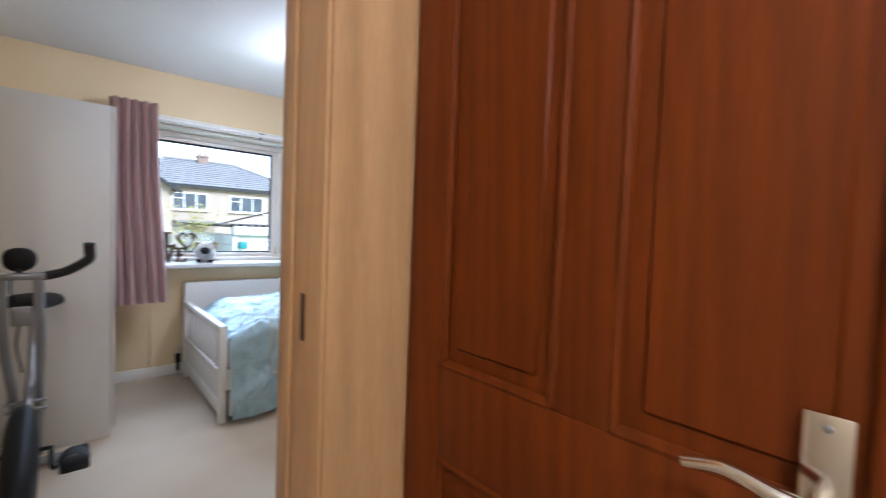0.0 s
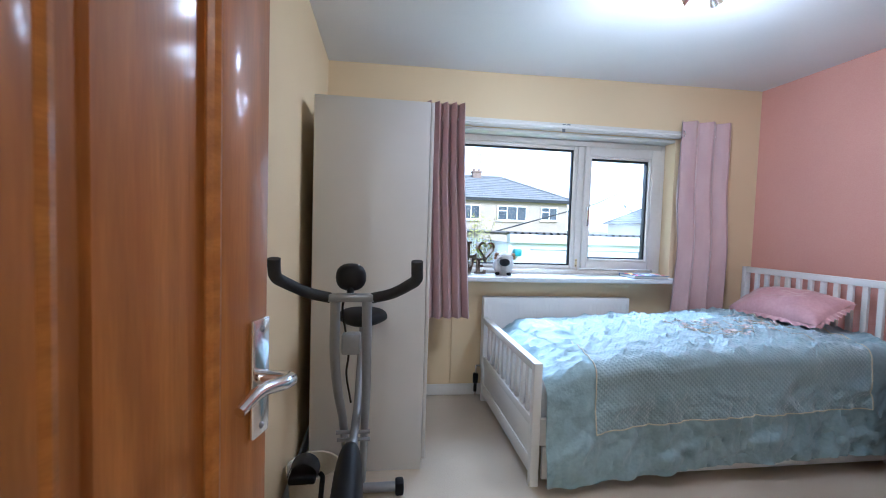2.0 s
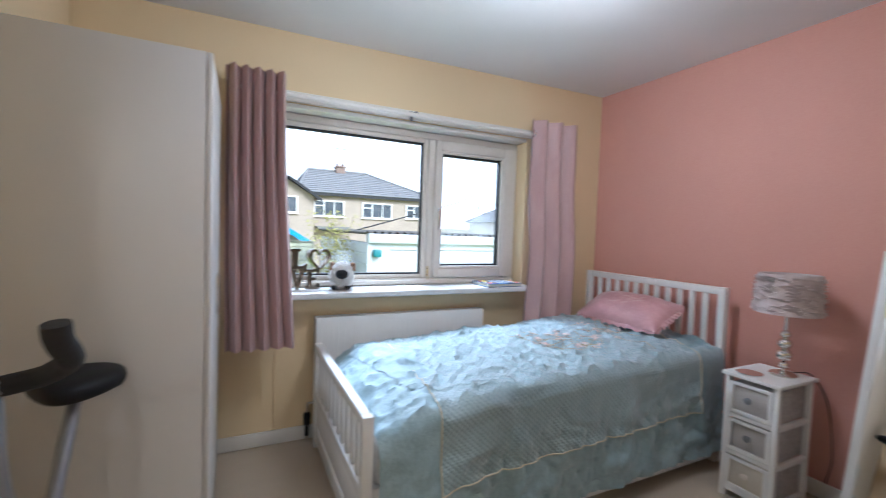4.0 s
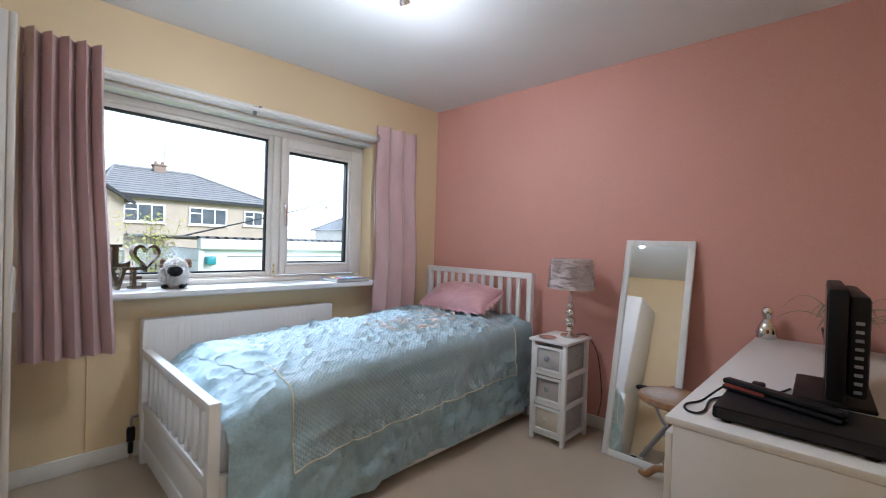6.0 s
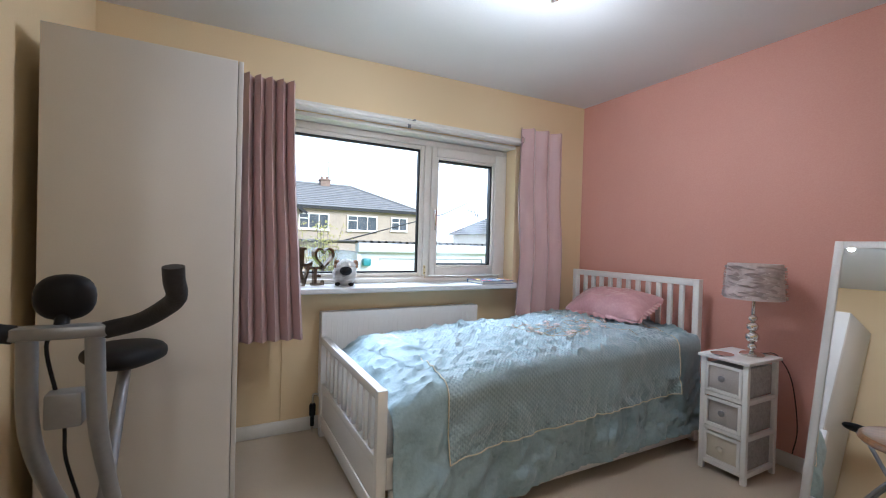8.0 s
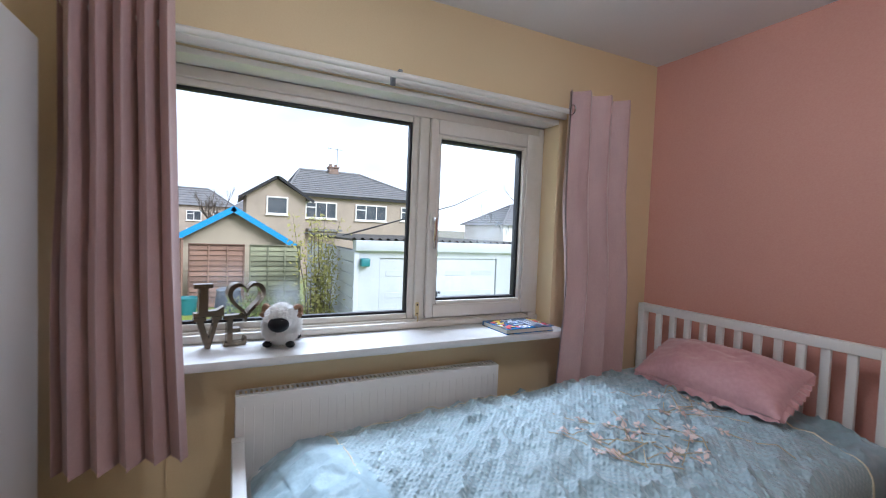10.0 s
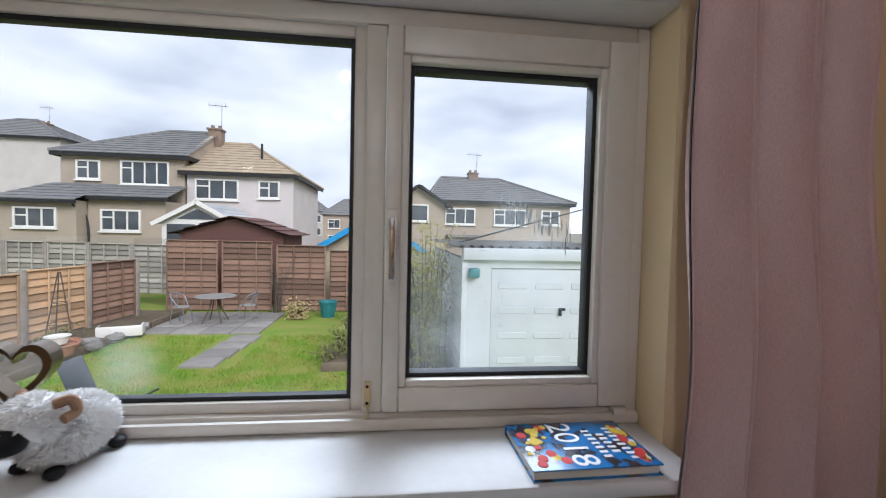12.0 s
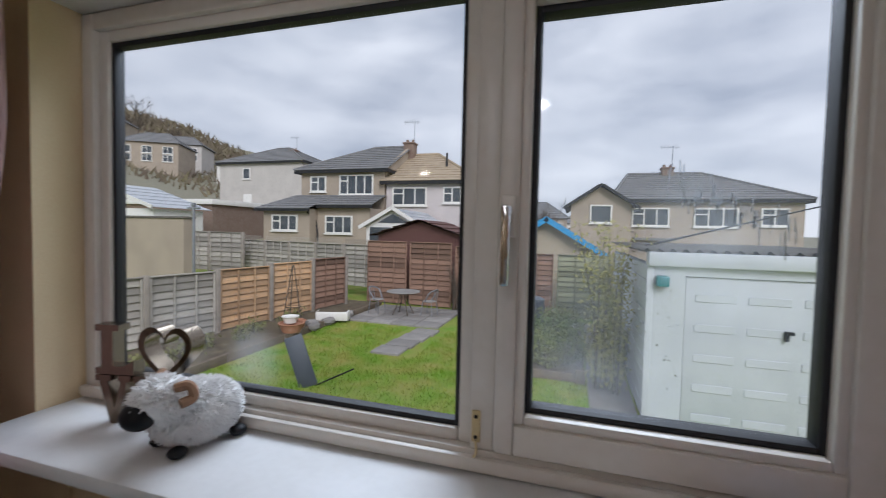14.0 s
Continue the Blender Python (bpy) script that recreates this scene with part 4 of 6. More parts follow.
for k in range(240):
    a, z = rng.random() * 2 * math.pi, 0.315 + 0.172 * rng.random()
    r = 0.138 - 0.012 * (z - 0.305) / 0.19
    c = Vector((r * math.cos(a), r * math.sin(a), z))
    tang, outw = Vector((-math.sin(a), math.cos(a), 0)), Vector((math.cos(a), math.sin(a), 0))
    w = rng.uniform(0.02, 0.05)
    q = [c - tang * w, c - tang * w * 0.3 + outw * 0.010 + Vector((0, 0, 0.004)), c + tang * w * 0.5 + outw * 0.008 - Vector((0, 0, 0.004)), c + tang * w + Vector((0, 0, 0.003)), c + Vector((0, 0, -0.007)) + outw * 0.004]
    rf.faces.new([rf.verts.new(p) for p in q])
tagged(part("ruffle", rf, SHADE, shade), kind="stuff")
solid("lamp_flex", tube(bmesh.new(), curve_pts([(2.82, 2.715, DH + 0.0225), (2.87, 2.70, DH + 0.0225), (2.91, 2.66, DH + 0.015), (2.955, 2.61, 0.5), (2.965, 2.58, 0.25), (2.97, 2.6, 0.1)], 8), 0.0028, 6), BLACK, "thin dark lamp flex hanging beside the drawers", "cable")

# leaning mirror
lean = math.degrees(math.asin(0.283 / 1.286))
mi = thing("leaning_mirror", "tall white-framed mirror leaning against the pink wall", "mirror", pose(2.702, 2.076, 0, 0, lean, 0))
ML, MW = 1.284, 0.385
flip = Matrix(((0, 1, 0, 0), (1, 0, 0, 0), (0, 0, 1, 0), (0, 0, 0, 1)))
part("frame", rect_frame(0, MW, 0, ML, 0.036, MW - 0.036, 0.036, ML - 0.036, 0, 0.022, 0.004), BEDWHITE, mi, m=flip)
part("glass", boxes(((0.034, 0.008, 0.034), (MW - 0.034, 0.014, ML - 0.034))), MIRROR, mi, "silvered mirror glass", m=flip, smooth=False)

# ---- dresser and what stands on it ----
DTX0, DTX1, DTY0, DTY1, DTZ = 1.452, 2.98, 1.30, 1.782, 0.765
dr = thing("chest_of_drawers", "long low white chest of drawers", "chest of drawers", pose(DTX0, DTY0, 0))
lx, ly = DTX1 - DTX0, DTY1 - DTY0
part("top", boxes(((0, 0, DTZ - 0.02), (lx, ly, DTZ)), bevel=0.003), BEDWHITE, dr)
part("side_panel", boxes(((0.001, 0.002, 0), (0.019, ly - 0.02, DTZ - 0.0205)), bevel=0.002), BEDWHITE, dr)
part("side_panel", boxes(((lx - 0.019, 0.002, 0), (lx - 0.001, ly - 0.02, DTZ - 0.0205)), bevel=0.002), BEDWHITE, dr)
part("back", boxes(((0.0195, 0.002, 0.04), (lx - 0.0195, 0.008, DTZ - 0.0205))), BEDWHITE, dr)
part("plinth", boxes(((0.0195, ly - 0.06, 0), (lx - 0.0195, ly - 0.045, 0.06))), BEDWHITE, dr)
for i in range(3):
    for j in range(2):
        x0, z0 = 0.003 + j * lx / 2, 0.065 + i * 0.222
        d = part("drawer", boxes(((x0, ly - 0.0195, z0), (x0 + lx / 2 - 0.006, ly - 0.002, z0 + 0.215)), bevel=0.003), BEDWHITE, dr)
        for hx in (0.2, 0.55):
            part("knob", lathe(bmesh.new(), [(0.007, 0), (0.007, 0.014), (0.015, 0.018), (0.012, 0.026), (0.001, 0.027)], 12), CHROME, d, m=pose(x0 + hx, ly - 0.002, z0 + 0.115, -90, 0, 0))

tv = thing("television", "black flat television on a stand on the chest of drawers", "television", pose(2.04, 1.475, DTZ, 0, 0, 2))
TVW, TVH = 0.56, 0.295
part("casing", boxes(((-TVW / 2, -0.02, 0.045), (TVW / 2, 0.02, 0.045 + TVH)), bevel=0.006), BLACK, tv)
part("screen", boxes(((-TVW / 2 + 0.014, 0.0202, 0.065), (TVW / 2 - 0.014, 0.0222, 0.03 + TVH)), bevel=0.001), material("dark_screen", (0.01, 0.01, 0.012), 0.12), tv, "dark switched-off screen")
part("rear_housing", boxes(((-0.272, -0.062, 0.06), (0.272, -0.0205, 0.325)), bevel=0.012), BLACK, tv)
bm = bmesh.new()
for k in range(9):
    box(bm, (-TVW / 2 + 0.004, -0.05, 0.075 + k * 0.022), (-TVW / 2 + 0.009, -0.034, 0.083 + k * 0.022), 0.001)
part("side_buttons", bm, STEEL, tv)
part("neck", boxes(((-0.04, -0.015, 0.012), (0.04, 0.012, 0.0445)), bevel=0.004), BLACK, tv)
part("foot", boxes(((-0.16, -0.09, 0), (0.16, 0.09, 0.0118)), bevel=0.005), BLACK, tv)

sb = thing("set_top_box", "black set-top box beside the television", "set-top box", pose(1.625, 1.52, DTZ, 0, 0, 90))
part("body", boxes(((-0.15, -0.11, 0.006), (0.17, 0.11, 0.038)), bevel=0.006), BLACK, sb)
part("front_strip", boxes(((-0.15, 0.1102, 0.012), (0.16, 0.112, 0.032))), GASKET, sb)
for x in (-0.12, 0.14):
    for y in (-0.09, 0.09):
        part("foot", lathe(bmesh.new(), [(0.012, 0), (0.012, 0.0058)], 10, (x, y, 0)), GASKET, sb)
hs = thing("hair_straightener", "black hair straightener lying on the set-top box", "hair straightener", pose(1.645, 1.565, DTZ + 0.038, 0, 0, -112))
part("lower_arm", box(bmesh.new(), (-0.14, -0.017, 0.001), (0.13, 0.017, 0.016), 0.007), BLACK, hs)
part("upper_arm", box(bmesh.new(), (-0.14, -0.016, 0.0165), (0.13, 0.016, 0.033), 0.007), BLACK, hs)
part("heating_plate", boxes(((-0.13, -0.0175, 0.012), (-0.03, -0.0172, 0.021))), material("copper_plate", (0.4, 0.08, 0.06), 0.35, 0.6), hs, "dark red plates")
wire = bmesh.new()
tube(wire, curve_pts([(1.698, 1.69, DTZ + 0.05), (1.69, 1.715, DTZ + 0.026), (1.64, 1.74, DTZ + 0.004), (1.58, 1.762, DTZ + 0.004), (1.535, 1.755, DTZ + 0.004), (1.52, 1.73, DTZ + 0.004), (1.56, 1.715, DTZ + 0.004), (1.68, 1.72, DTZ + 0.004), (1.80, 1.66, DTZ + 0.004), (1.88, 1.60, DTZ + 0.004), (1.98, 1.57, DTZ + 0.004)], 9), 0.0032, 6)
solid("cable", wire, BLACK, "thin black cable trailing over the chest of drawers", "cable")
solid("power_plug", box(bmesh.new(), (1.88, 1.625, DTZ + 0.001), (1.925, 1.66, DTZ + 0.022), 0.006), BLACK, "black power plug lying on the chest of drawers", "plug")

solid("vase", lathe(bmesh.new(), [(0.03, 0), (0.042, 0.005), (0.046, 0.03), (0.04, 0.06), (0.026, 0.085), (0.016, 0.1), (0.022, 0.12), (0.026, 0.135), (0.018, 0.155), (0.014, 0.158), (0.012, 0.12)], 22), SILVER, "small mirrored silver vase", "vase", m=pose(2.925, 1.735, DTZ))
LEAF = material("spider_leaf", (0.13, 0.19, 0.07), 0.5, 0, (0.32, 0.34, 0.18), 25, 0.7)
pp = thing("potted_plant", "spider plant with thin arching leaves in a black pot", "plant", pose(2.83, 1.45, DTZ))
part("pot", lathe(bmesh.new(), [(0.05, 0), (0.065, 0.01), (0.08, 0.1), (0.074, 0.102), (0.07, 0.088), (0.001, 0.085)], 24), BLACK, pp)
for k in range(26):
    a, ln = rng.random() * 2 * math.pi, rng.uniform(0.12, 0.26)
    up = rng.uniform(0.08, 0.2)
    bm = bmesh.new()
    pts = []
    for i in range(9):
        t = i / 8
        p = Vector((math.cos(a) * ln * t, math.sin(a) * ln * t, 0.085 + up * math.sin(t * 2.3) - 0.05 * t * t))
        p.x = min(p.x, 0.15)
        pts.append((p, 0.006 * (1 - t) ** 0.6 + 0.0006))
    tg = Vector((-math.sin(a), math.cos(a), 0))
    rows_ = [(bm.verts.new(p - tg * w), bm.verts.new(p + Vector((0, 0, -w * 0.4))), bm.verts.new(p + tg * w)) for p, w in pts]
    for p, q in zip(rows_, rows_[1:]):
        bm.faces.new((p[0], p[1], q[1], q[0]))
        bm.faces.new((p[1], p[2], q[2], q[1]))
    part("leaf", bm, LEAF, pp)

# round side table
TAB = wood("honey_wood", (0.34, 0.17, 0.07), (0.25, 0.12, 0.045), "z", 0.3, 0.4)
rt = thing("round_side_table", "small round wooden pedestal table with inset mirror top", "table", pose(2.57, 2.05, -0.081) @ Matrix.Diagonal((0.95, 0.95, 0.9, 1)))
part("rim", lathe(bmesh.new(), [(0.145, 0.585), (0.165, 0.585), (0.175, 0.597), (0.17, 0.612), (0.16, 0.617), (0.146, 0.612)], 40), TAB, rt)
part("mirror_top", lathe(bmesh.new(), [(0.001, 0.59), (0.1445, 0.59), (0.1445, 0.606), (0.001, 0.606)], 40), MIRROR, rt, "inset mirror top")
part("column", lathe(bmesh.new(), [(0.03, 0.14), (0.04, 0.2), (0.022, 0.26), (0.03, 0.4), (0.02, 0.5), (0.05, 0.58), (0.05, 0.5895)], 20), TAB, rt)
for k in range(3):
    a = radians(70 + 120 * k)
    part("leg", tube(bmesh.new(), curve_pts([(0.02 * math.cos(a), 0.02 * math.sin(a), 0.2), (0.09 * math.cos(a), 0.09 * math.sin(a), 0.17), (0.15 * math.cos(a), 0.15 * math.sin(a), 0.11), (0.19 * math.cos(a), 0.19 * math.sin(a), 0.107)], 6), [0.02] * 12 + [0.018] * 5 + [0.016] * 2, 10), TAB, rt)

# ---- exercise bike ----
bk = thing("exercise_bike", "grey and black folding upright exercise bike", "exercise bike", pose(-0.053, 2.615, 0))
for s in (-1, 1):
    part("upright_tube", tube(bmesh.new(), curve_pts([(s * 0.05, -0.06, 0.985), (s * 0.052, -0.035, 0.80), (s * 0.05, 0.08, 0.63), (s * 0.042, 0.25, 0.43), (s * 0.03, 0.44, 0.08)], 7), 0.0165, 12), STEEL, bk)
part("crosspiece", boxes(((-0.075, -0.08, 0.98), (0.075, -0.04, 1.006)), bevel=0.008), STEEL, bk)
part("crosspiece", boxes(((-0.03, -0.05, 0.8), (0.03, -0.005, 0.87)), bevel=0.006), STEEL, bk)
for s in (-1, 1):
    hb = part("handlebar", tube(bmesh.new(), curve_pts([(s * 0.01, -0.06, 0.992), (s * 0.07, -0.06, 0.992), (s * 0.13, -0.09, 1.012), (s * 0.18, -0.16, 1.05), (s * 0.196, -0.215, 1.075), (s * 0.194, -0.25, 1.105)], 6), 0.0125, 12), STEEL, bk)
    g = part("grip", tube(bmesh.new(), curve_pts([(s * 0.068, -0.06, 0.992), (s * 0.13, -0.09, 1.012), (s * 0.18, -0.16, 1.05), (s * 0.197, -0.215, 1.075), (s * 0.195, -0.248, 1.105), (s * 0.194, -0.255, 1.13)], 6), 0.0175, 12), FOAM, hb, "black foam grip")
con = part("console", blob(bmesh.new(), (-0.005, -0.02, 1.055), (0.05, 0.03, 0.046), seg=20, power=0.85), BLACK, bk, "black rounded display console")
part("console_stalk", tube(bmesh.new(), [(-0.005, -0.055, 0.99), (-0.005, -0.025, 1.03)], 0.012, 10), BLACK, con)
part("display", boxes(((-0.03, 0.0092, 1.04), (0.02, 0.0115, 1.08)), bevel=0.001), material("grey_display", (0.12, 0.14, 0.12), 0.3), con)
part("seat_post", tube(bmesh.new(), [(0.02, 0.47, 0.79), (0.012, 0.27, 0.5), (0.0, 0.08, 0.36)], 0.017, 12), STEEL, bk)
part("main_tube", tube(bmesh.new(), [(0.0, 0.12, 0.42), (0.0, -0.4, 0.07)], 0.024, 12), STEEL, bk)
sd = bmesh.new()
blob(sd, (0.014, 0.49, 0.815), (0.112, 0.13, 0.035), seg=24, power=0.8)
for v in sd.verts:
    k = (v.co.y - 0.49) / 0.13
    if k < 0:
        v.co.x = 0.014 + (v.co.x - 0.014) * (1 + 0.55 * k)
part("saddle", sd, BLACK, bk, "wide black saddle")
hz = bmesh.new()
blob(hz, (0, -0.14, 0.29), (0.052, 0.27, 0.14), Matrix.Rotation(radians(22), 3, "X"), 26, 0.75)
part("flywheel_cover", hz, BLACK, bk, "long black flywheel cover")
for s, cz, cy in ((-1, 0.36, 0.03), (1, 0.26, -0.17)):
    ck = part("crank", tube(bmesh.new(), [(s * 0.04, -0.08, 0.31), (s * 0.085, -0.08, 0.31), (s * 0.09, -0.08 + (cy + 0.08) * 0.9, 0.31 + (cz - 0.31) * 0.9), (s * 0.1, cy, cz)], 0.009, 8), BLACK, bk)
    pd = part("pedal", box(bmesh.new(), (s * 0.155 - 0.045, cy - 0.05, cz - 0.012), (s * 0.155 + 0.045, cy + 0.05, cz + 0.014), 0.008), BLACK, ck)
    st = bmesh.new()
    for w in (0, 1):
        surface(st, lambda u, v, w=w: Vector((s * 0.155 + 0.05 * math.cos(math.pi * u), cy - 0.03 + 0.07 * v, cz + (0.052 + 0.003 * w) * math.sin(math.pi * u))), 14, 3)
    part("strap", st, FOAM, pd)
for y, x0, x1 in ((0.455, -0.2, 0.2), (-0.43, -0.22, 0.2)):
    sf = part("stabiliser", tube(bmesh.new(), [(x0, y, 0.032), (x1, y, 0.032)], 0.022, 12), STEEL, bk)
    for x in (x0, x1):
        part("end_cap", boxes(((x - 0.02, y - 0.03, 0.0), (x + 0.02, y + 0.03, 0.062)), bevel=0.01), BLACK, sf)
part("cable", tube(bmesh.new(), curve_pts([(-0.012, -0.05, 1.0), (-0.03, -0.03, 0.95), (-0.01, 0.0, 0.8), (-0.02, 0.06, 0.7), (-0.005, 0.1, 0.58)], 6), 0.004, 6), BLACK, bk)
for z, y in ((0.42, 0.2), (0.37, 0.24)):
    part("bolt", tube(bmesh.new(), [(-0.065, y, z), (0.065, y, z)], 0.008, 8), STEEL, bk)

bn = thing("waste_bin", "small cream plastic waste bin", "bin", pose(-0.225, 2.98, 0) @ Matrix.Diagonal((1, 1, 0.74, 1)))
part("body", lathe(bmesh.new(), [(0.085, 0), (0.088, 0.004), (0.108, 0.27), (0.112, 0.275), (0.108, 0.28), (0.103, 0.275), (0.083, 0.012), (0.001, 0.01)], 28), material("cream_plastic", (0.66, 0.60, 0.48), 0.45), bn)

# ---- on the window board ----
SZ = 0.8965
lv = thing("love_ornament", "mirrored silver letters stacked to spell LOVE", "ornament", pose(0.64, 4.205, SZ, 0, 0, 12) @ Matrix.Diagonal((0.76, 1, 1, 1)))
part("letter_l", prism(bmesh.new(), [(0, 0.12), (0.13, 0.12), (0.13, 0.155), (0.095, 0.14), (0.06, 0.14), (0.06, 0.225), (0.08, 0.225), (0.08, 0.24), (0, 0.24), (0, 0.225), (0.02, 0.225), (0.02, 0.135), (0, 0.135)], 0.035), SMOKED, lv)
part("letter_v", prism(bmesh.new(), [(0, 0.118), (0, 0.104), (0.012, 0.104), (0.05, 0), (0.07, 0), (0.108, 0.104), (0.12, 0.104), (0.12, 0.118), (0.078, 0.118), (0.078, 0.104), (0.087, 0.104), (0.064, 0.038), (0.04, 0.104), (0.052, 0.104), (0.052, 0.118)], 0.035), SMOKED, lv)


def heart(t, r):
    return (0.235 + r * 0.0056 * 16 * math.sin(t) ** 3, 0.18 + r * 0.0050 * (13 * math.cos(t) - 5 * math.cos(2 * t) - 2 * math.cos(3 * t) - math.cos(4 * t)))


bm = bmesh.new()
ts = [2 * math.pi * k / 48 for k in range(48)]
loops = [[bm.verts.new((heart(t, r)[0], y, heart(t, r)[1])) for t in ts] for r, y in ((1, 0), (1, 0.05), (0.76, 0.05), (0.76, 0))]
for a, b in zip(loops, loops[1:] + loops[:1]):
    for k in range(48):
        bm.faces.new((a[k], a[(k + 1) % 48], b[(k + 1) % 48], b[k]))
part("letter_o", bm, SMOKED, lv, "open heart that stands for the O")
part("letter_e", prism(bmesh.new(), [(0.13, 0), (0.235, 0), (0.235, 0.03), (0.225, 0.03), (0.22, 0.015), (0.17, 0.015), (0.17, 0.052), (0.205, 0.052), (0.205, 0.067), (0.17, 0.067), (0.17, 0.103), (0.22, 0.103), (0.225, 0.088), (0.235, 0.088), (0.235, 0.118), (0.13, 0.118), (0.13, 0.103), (0.145, 0.103), (0.145, 0.015), (0.13, 0.015)], 0.035), SMOKED, lv)

WOOL = material("white_wool", (0.88, 0.87, 0.85), 0.95, 0, (0.8, 0.79, 0.78), 30, 0.6, 120, 0.6, sheen=0.5)
TAN = material("brown_felt", (0.3, 0.17, 0.1), 0.9)
bm = bmesh.new()
blob(bm, (0.0, 0, 0.066), (0.082, 0.06, 0.058), seg=20)
blob(bm, (-0.07, -0.012, 0.108), (0.047, 0.045, 0.043), seg=16)
for f in bm.faces:
    f.material_index = 0
n0 = len(bm.faces)
for k in range(6500):
    t = Vector((rng.gauss(0, 1), rng.gauss(0, 1), rng.gauss(0, 1))).normalized()
    head = k % 4 == 0
    if head and t.x < -0.35 and t.z < 0.05:
        continue
    c, sz = (Vector((-0.07, -0.012, 0.108)), Vector((0.045, 0.043, 0.041))) if head else (Vector((0, 0, 0.066)), Vector((0.08, 0.058, 0.056)))
    p = c + Vector([a * b for a, b in zip(t, sz)])
    if p.z < 0.012:
        continue
    side = t.orthogonal().normalized()
    s2 = t.cross(side)
    w = 0.0036
    tip = p + t * rng.uniform(0.006, 0.015) + side * rng.uniform(-0.006, 0.006) + s2 * rng.uniform(-0.006, 0.006) - Vector((0, 0, 0.003))
    b3 = [bm.verts.new(p + w * (math.cos(q) * side + math.sin(q) * s2)) for q in (0, 2.1, 4.2)]
    tv_ = bm.verts.new(tip)
    for i in range(3):
        bm.faces.new((b3[i], b3[(i + 1) % 3], tv_))
bm.faces.ensure_lookup_table()
n1 = len(bm.faces)
blob(bm, (-0.106, -0.012, 0.09), (0.03, 0.034, 0.026), seg=14)
for x, y in ((-0.05, -0.035), (-0.05, 0.03), (0.055, -0.035), (0.06, 0.03)):
    blob(bm, (x * 1.1, y * 1.15, 0.011), (0.018, 0.016, 0.0108), seg=10)
bm.faces.ensure_lookup_table()
n2 = len(bm.faces)
for s in (-1, 1):
    tube(bm, curve_pts([(-0.06, -0.01 + s * 0.038, 0.135), (-0.045, -0.01 + s * 0.056, 0.14), (-0.04, -0.01 + s * 0.06, 0.118), (-0.062, -0.01 + s * 0.06, 0.112)], 5), 0.009, 8)
bm.faces.ensure_lookup_table()
for i, f in enumerate(bm.faces):
    f.material_index = 0 if i < n1 else (1 if i < n2 else 2)
solid("toy_sheep", bm, [WOOL, BLACK, TAN], "fluffy white toy sheep with black face and feet", "soft toy", m=pose(0.94, 4.22, SZ, 0, 0, 72) @ Matrix.Scale(1.12, 4))

COVER = material("bright_book_cover", (0.012, 0.16, 0.42), 0.25, 0, (0.02, 0.02, 0.03), 26, 0.4, 60, 0.0, coat=0.5, contrast=(0.5, 0.56))
PAGES = material("book_pages", (0.72, 0.68, 0.58), 0.8, 0, None, 3, 0.3, 400, 0.3)
bo = thing("annual_book", "thick glossy hardback annual with bright patterned cover, dated 2018", "book", pose(1.9, 4.265, SZ, 0, 0, 1) @ Matrix.Diagonal((1.04, 1.22, 1, 1)))
part("page_block", boxes(((0.004, -0.165, 0.003), (0.268, -0.004, 0.021))), PAGES, bo)
cv = part("front_cover", boxes(((0, -0.17, 0.0215), (0.275, 0.0, 0.0245)), bevel=0.001), COVER, bo)
part("back_cover", boxes(((0, -0.17, 0.0), (0.275, 0.0, 0.0028)), bevel=0.001), COVER, bo)
part("spine", boxes(((0, -0.003, 0.0029), (0.275, 0, 0.0214)), bevel=0.001), COVER, bo)
WHITEINK = material("white_ink", (0.8, 0.8, 0.8), 0.4)
REDINK = material("red_ink", (0.6, 0.04, 0.04), 0.35)
YELLOWINK = material("yellow_ink", (0.7, 0.5, 0.05), 0.35)
txt = bpy.data.curves.new("year", "FONT")
txt.body, txt.size, txt.extrude, txt.align_x = "2018", 0.08, 0.0004, "CENTER"
to = new("year", txt)
to.parent = bo
to.matrix_basis = pose(0.095, -0.085, 0.0252, 0, 0, -90)
txt.materials.append(WHITEINK)
for x, count in ((0.168, 7), (0.196, 5), (0.224, 8)):
    for k in range(count):
        y = -0.085 + (k - count / 2) * 0.0155
        part("title_bar", box(bmesh.new(), (x, y, 0.0247), (x + 0.018, y + 0.0075, 0.0252)), WHITEINK, cv)
for ink, cnt in ((REDINK, 18), (YELLOWINK, 20), (WHITEINK, 6)):
    for k in range(cnt):
        r = rng.uniform(0.005, 0.013)
        bm = lathe(bmesh.new(), [(r, 0.0246), (r * 0.9, 0.0252 + 0.0001 * k)], 10, (rng.choice((rng.uniform(0.015, 0.085), rng.uniform(0.245, 0.262))), rng.uniform(-0.155, -0.015), 0))
        part("cover_spot", bm, ink, cv)

# ---- outdoors ----
G = -1.3


def ground_z(x, y):
    """The garden is level; beyond it the land climbs to the west."""
    up = max(0.0, -x - 6)
    k = min(1.0, max(0.0, (y - 17.5) / 14))
    k = k * k * (3 - 2 * k)
    far = max(0.0, (y - 60) / 100)
    return G + k * (0.115 * up + 0.0014 * min(up, 120) ** 2) + 1.0 * min(far, 3) ** 1.5 - 0.6 * k * (1 if x > 0 else 0) * min(1, max(0, x) / 6)


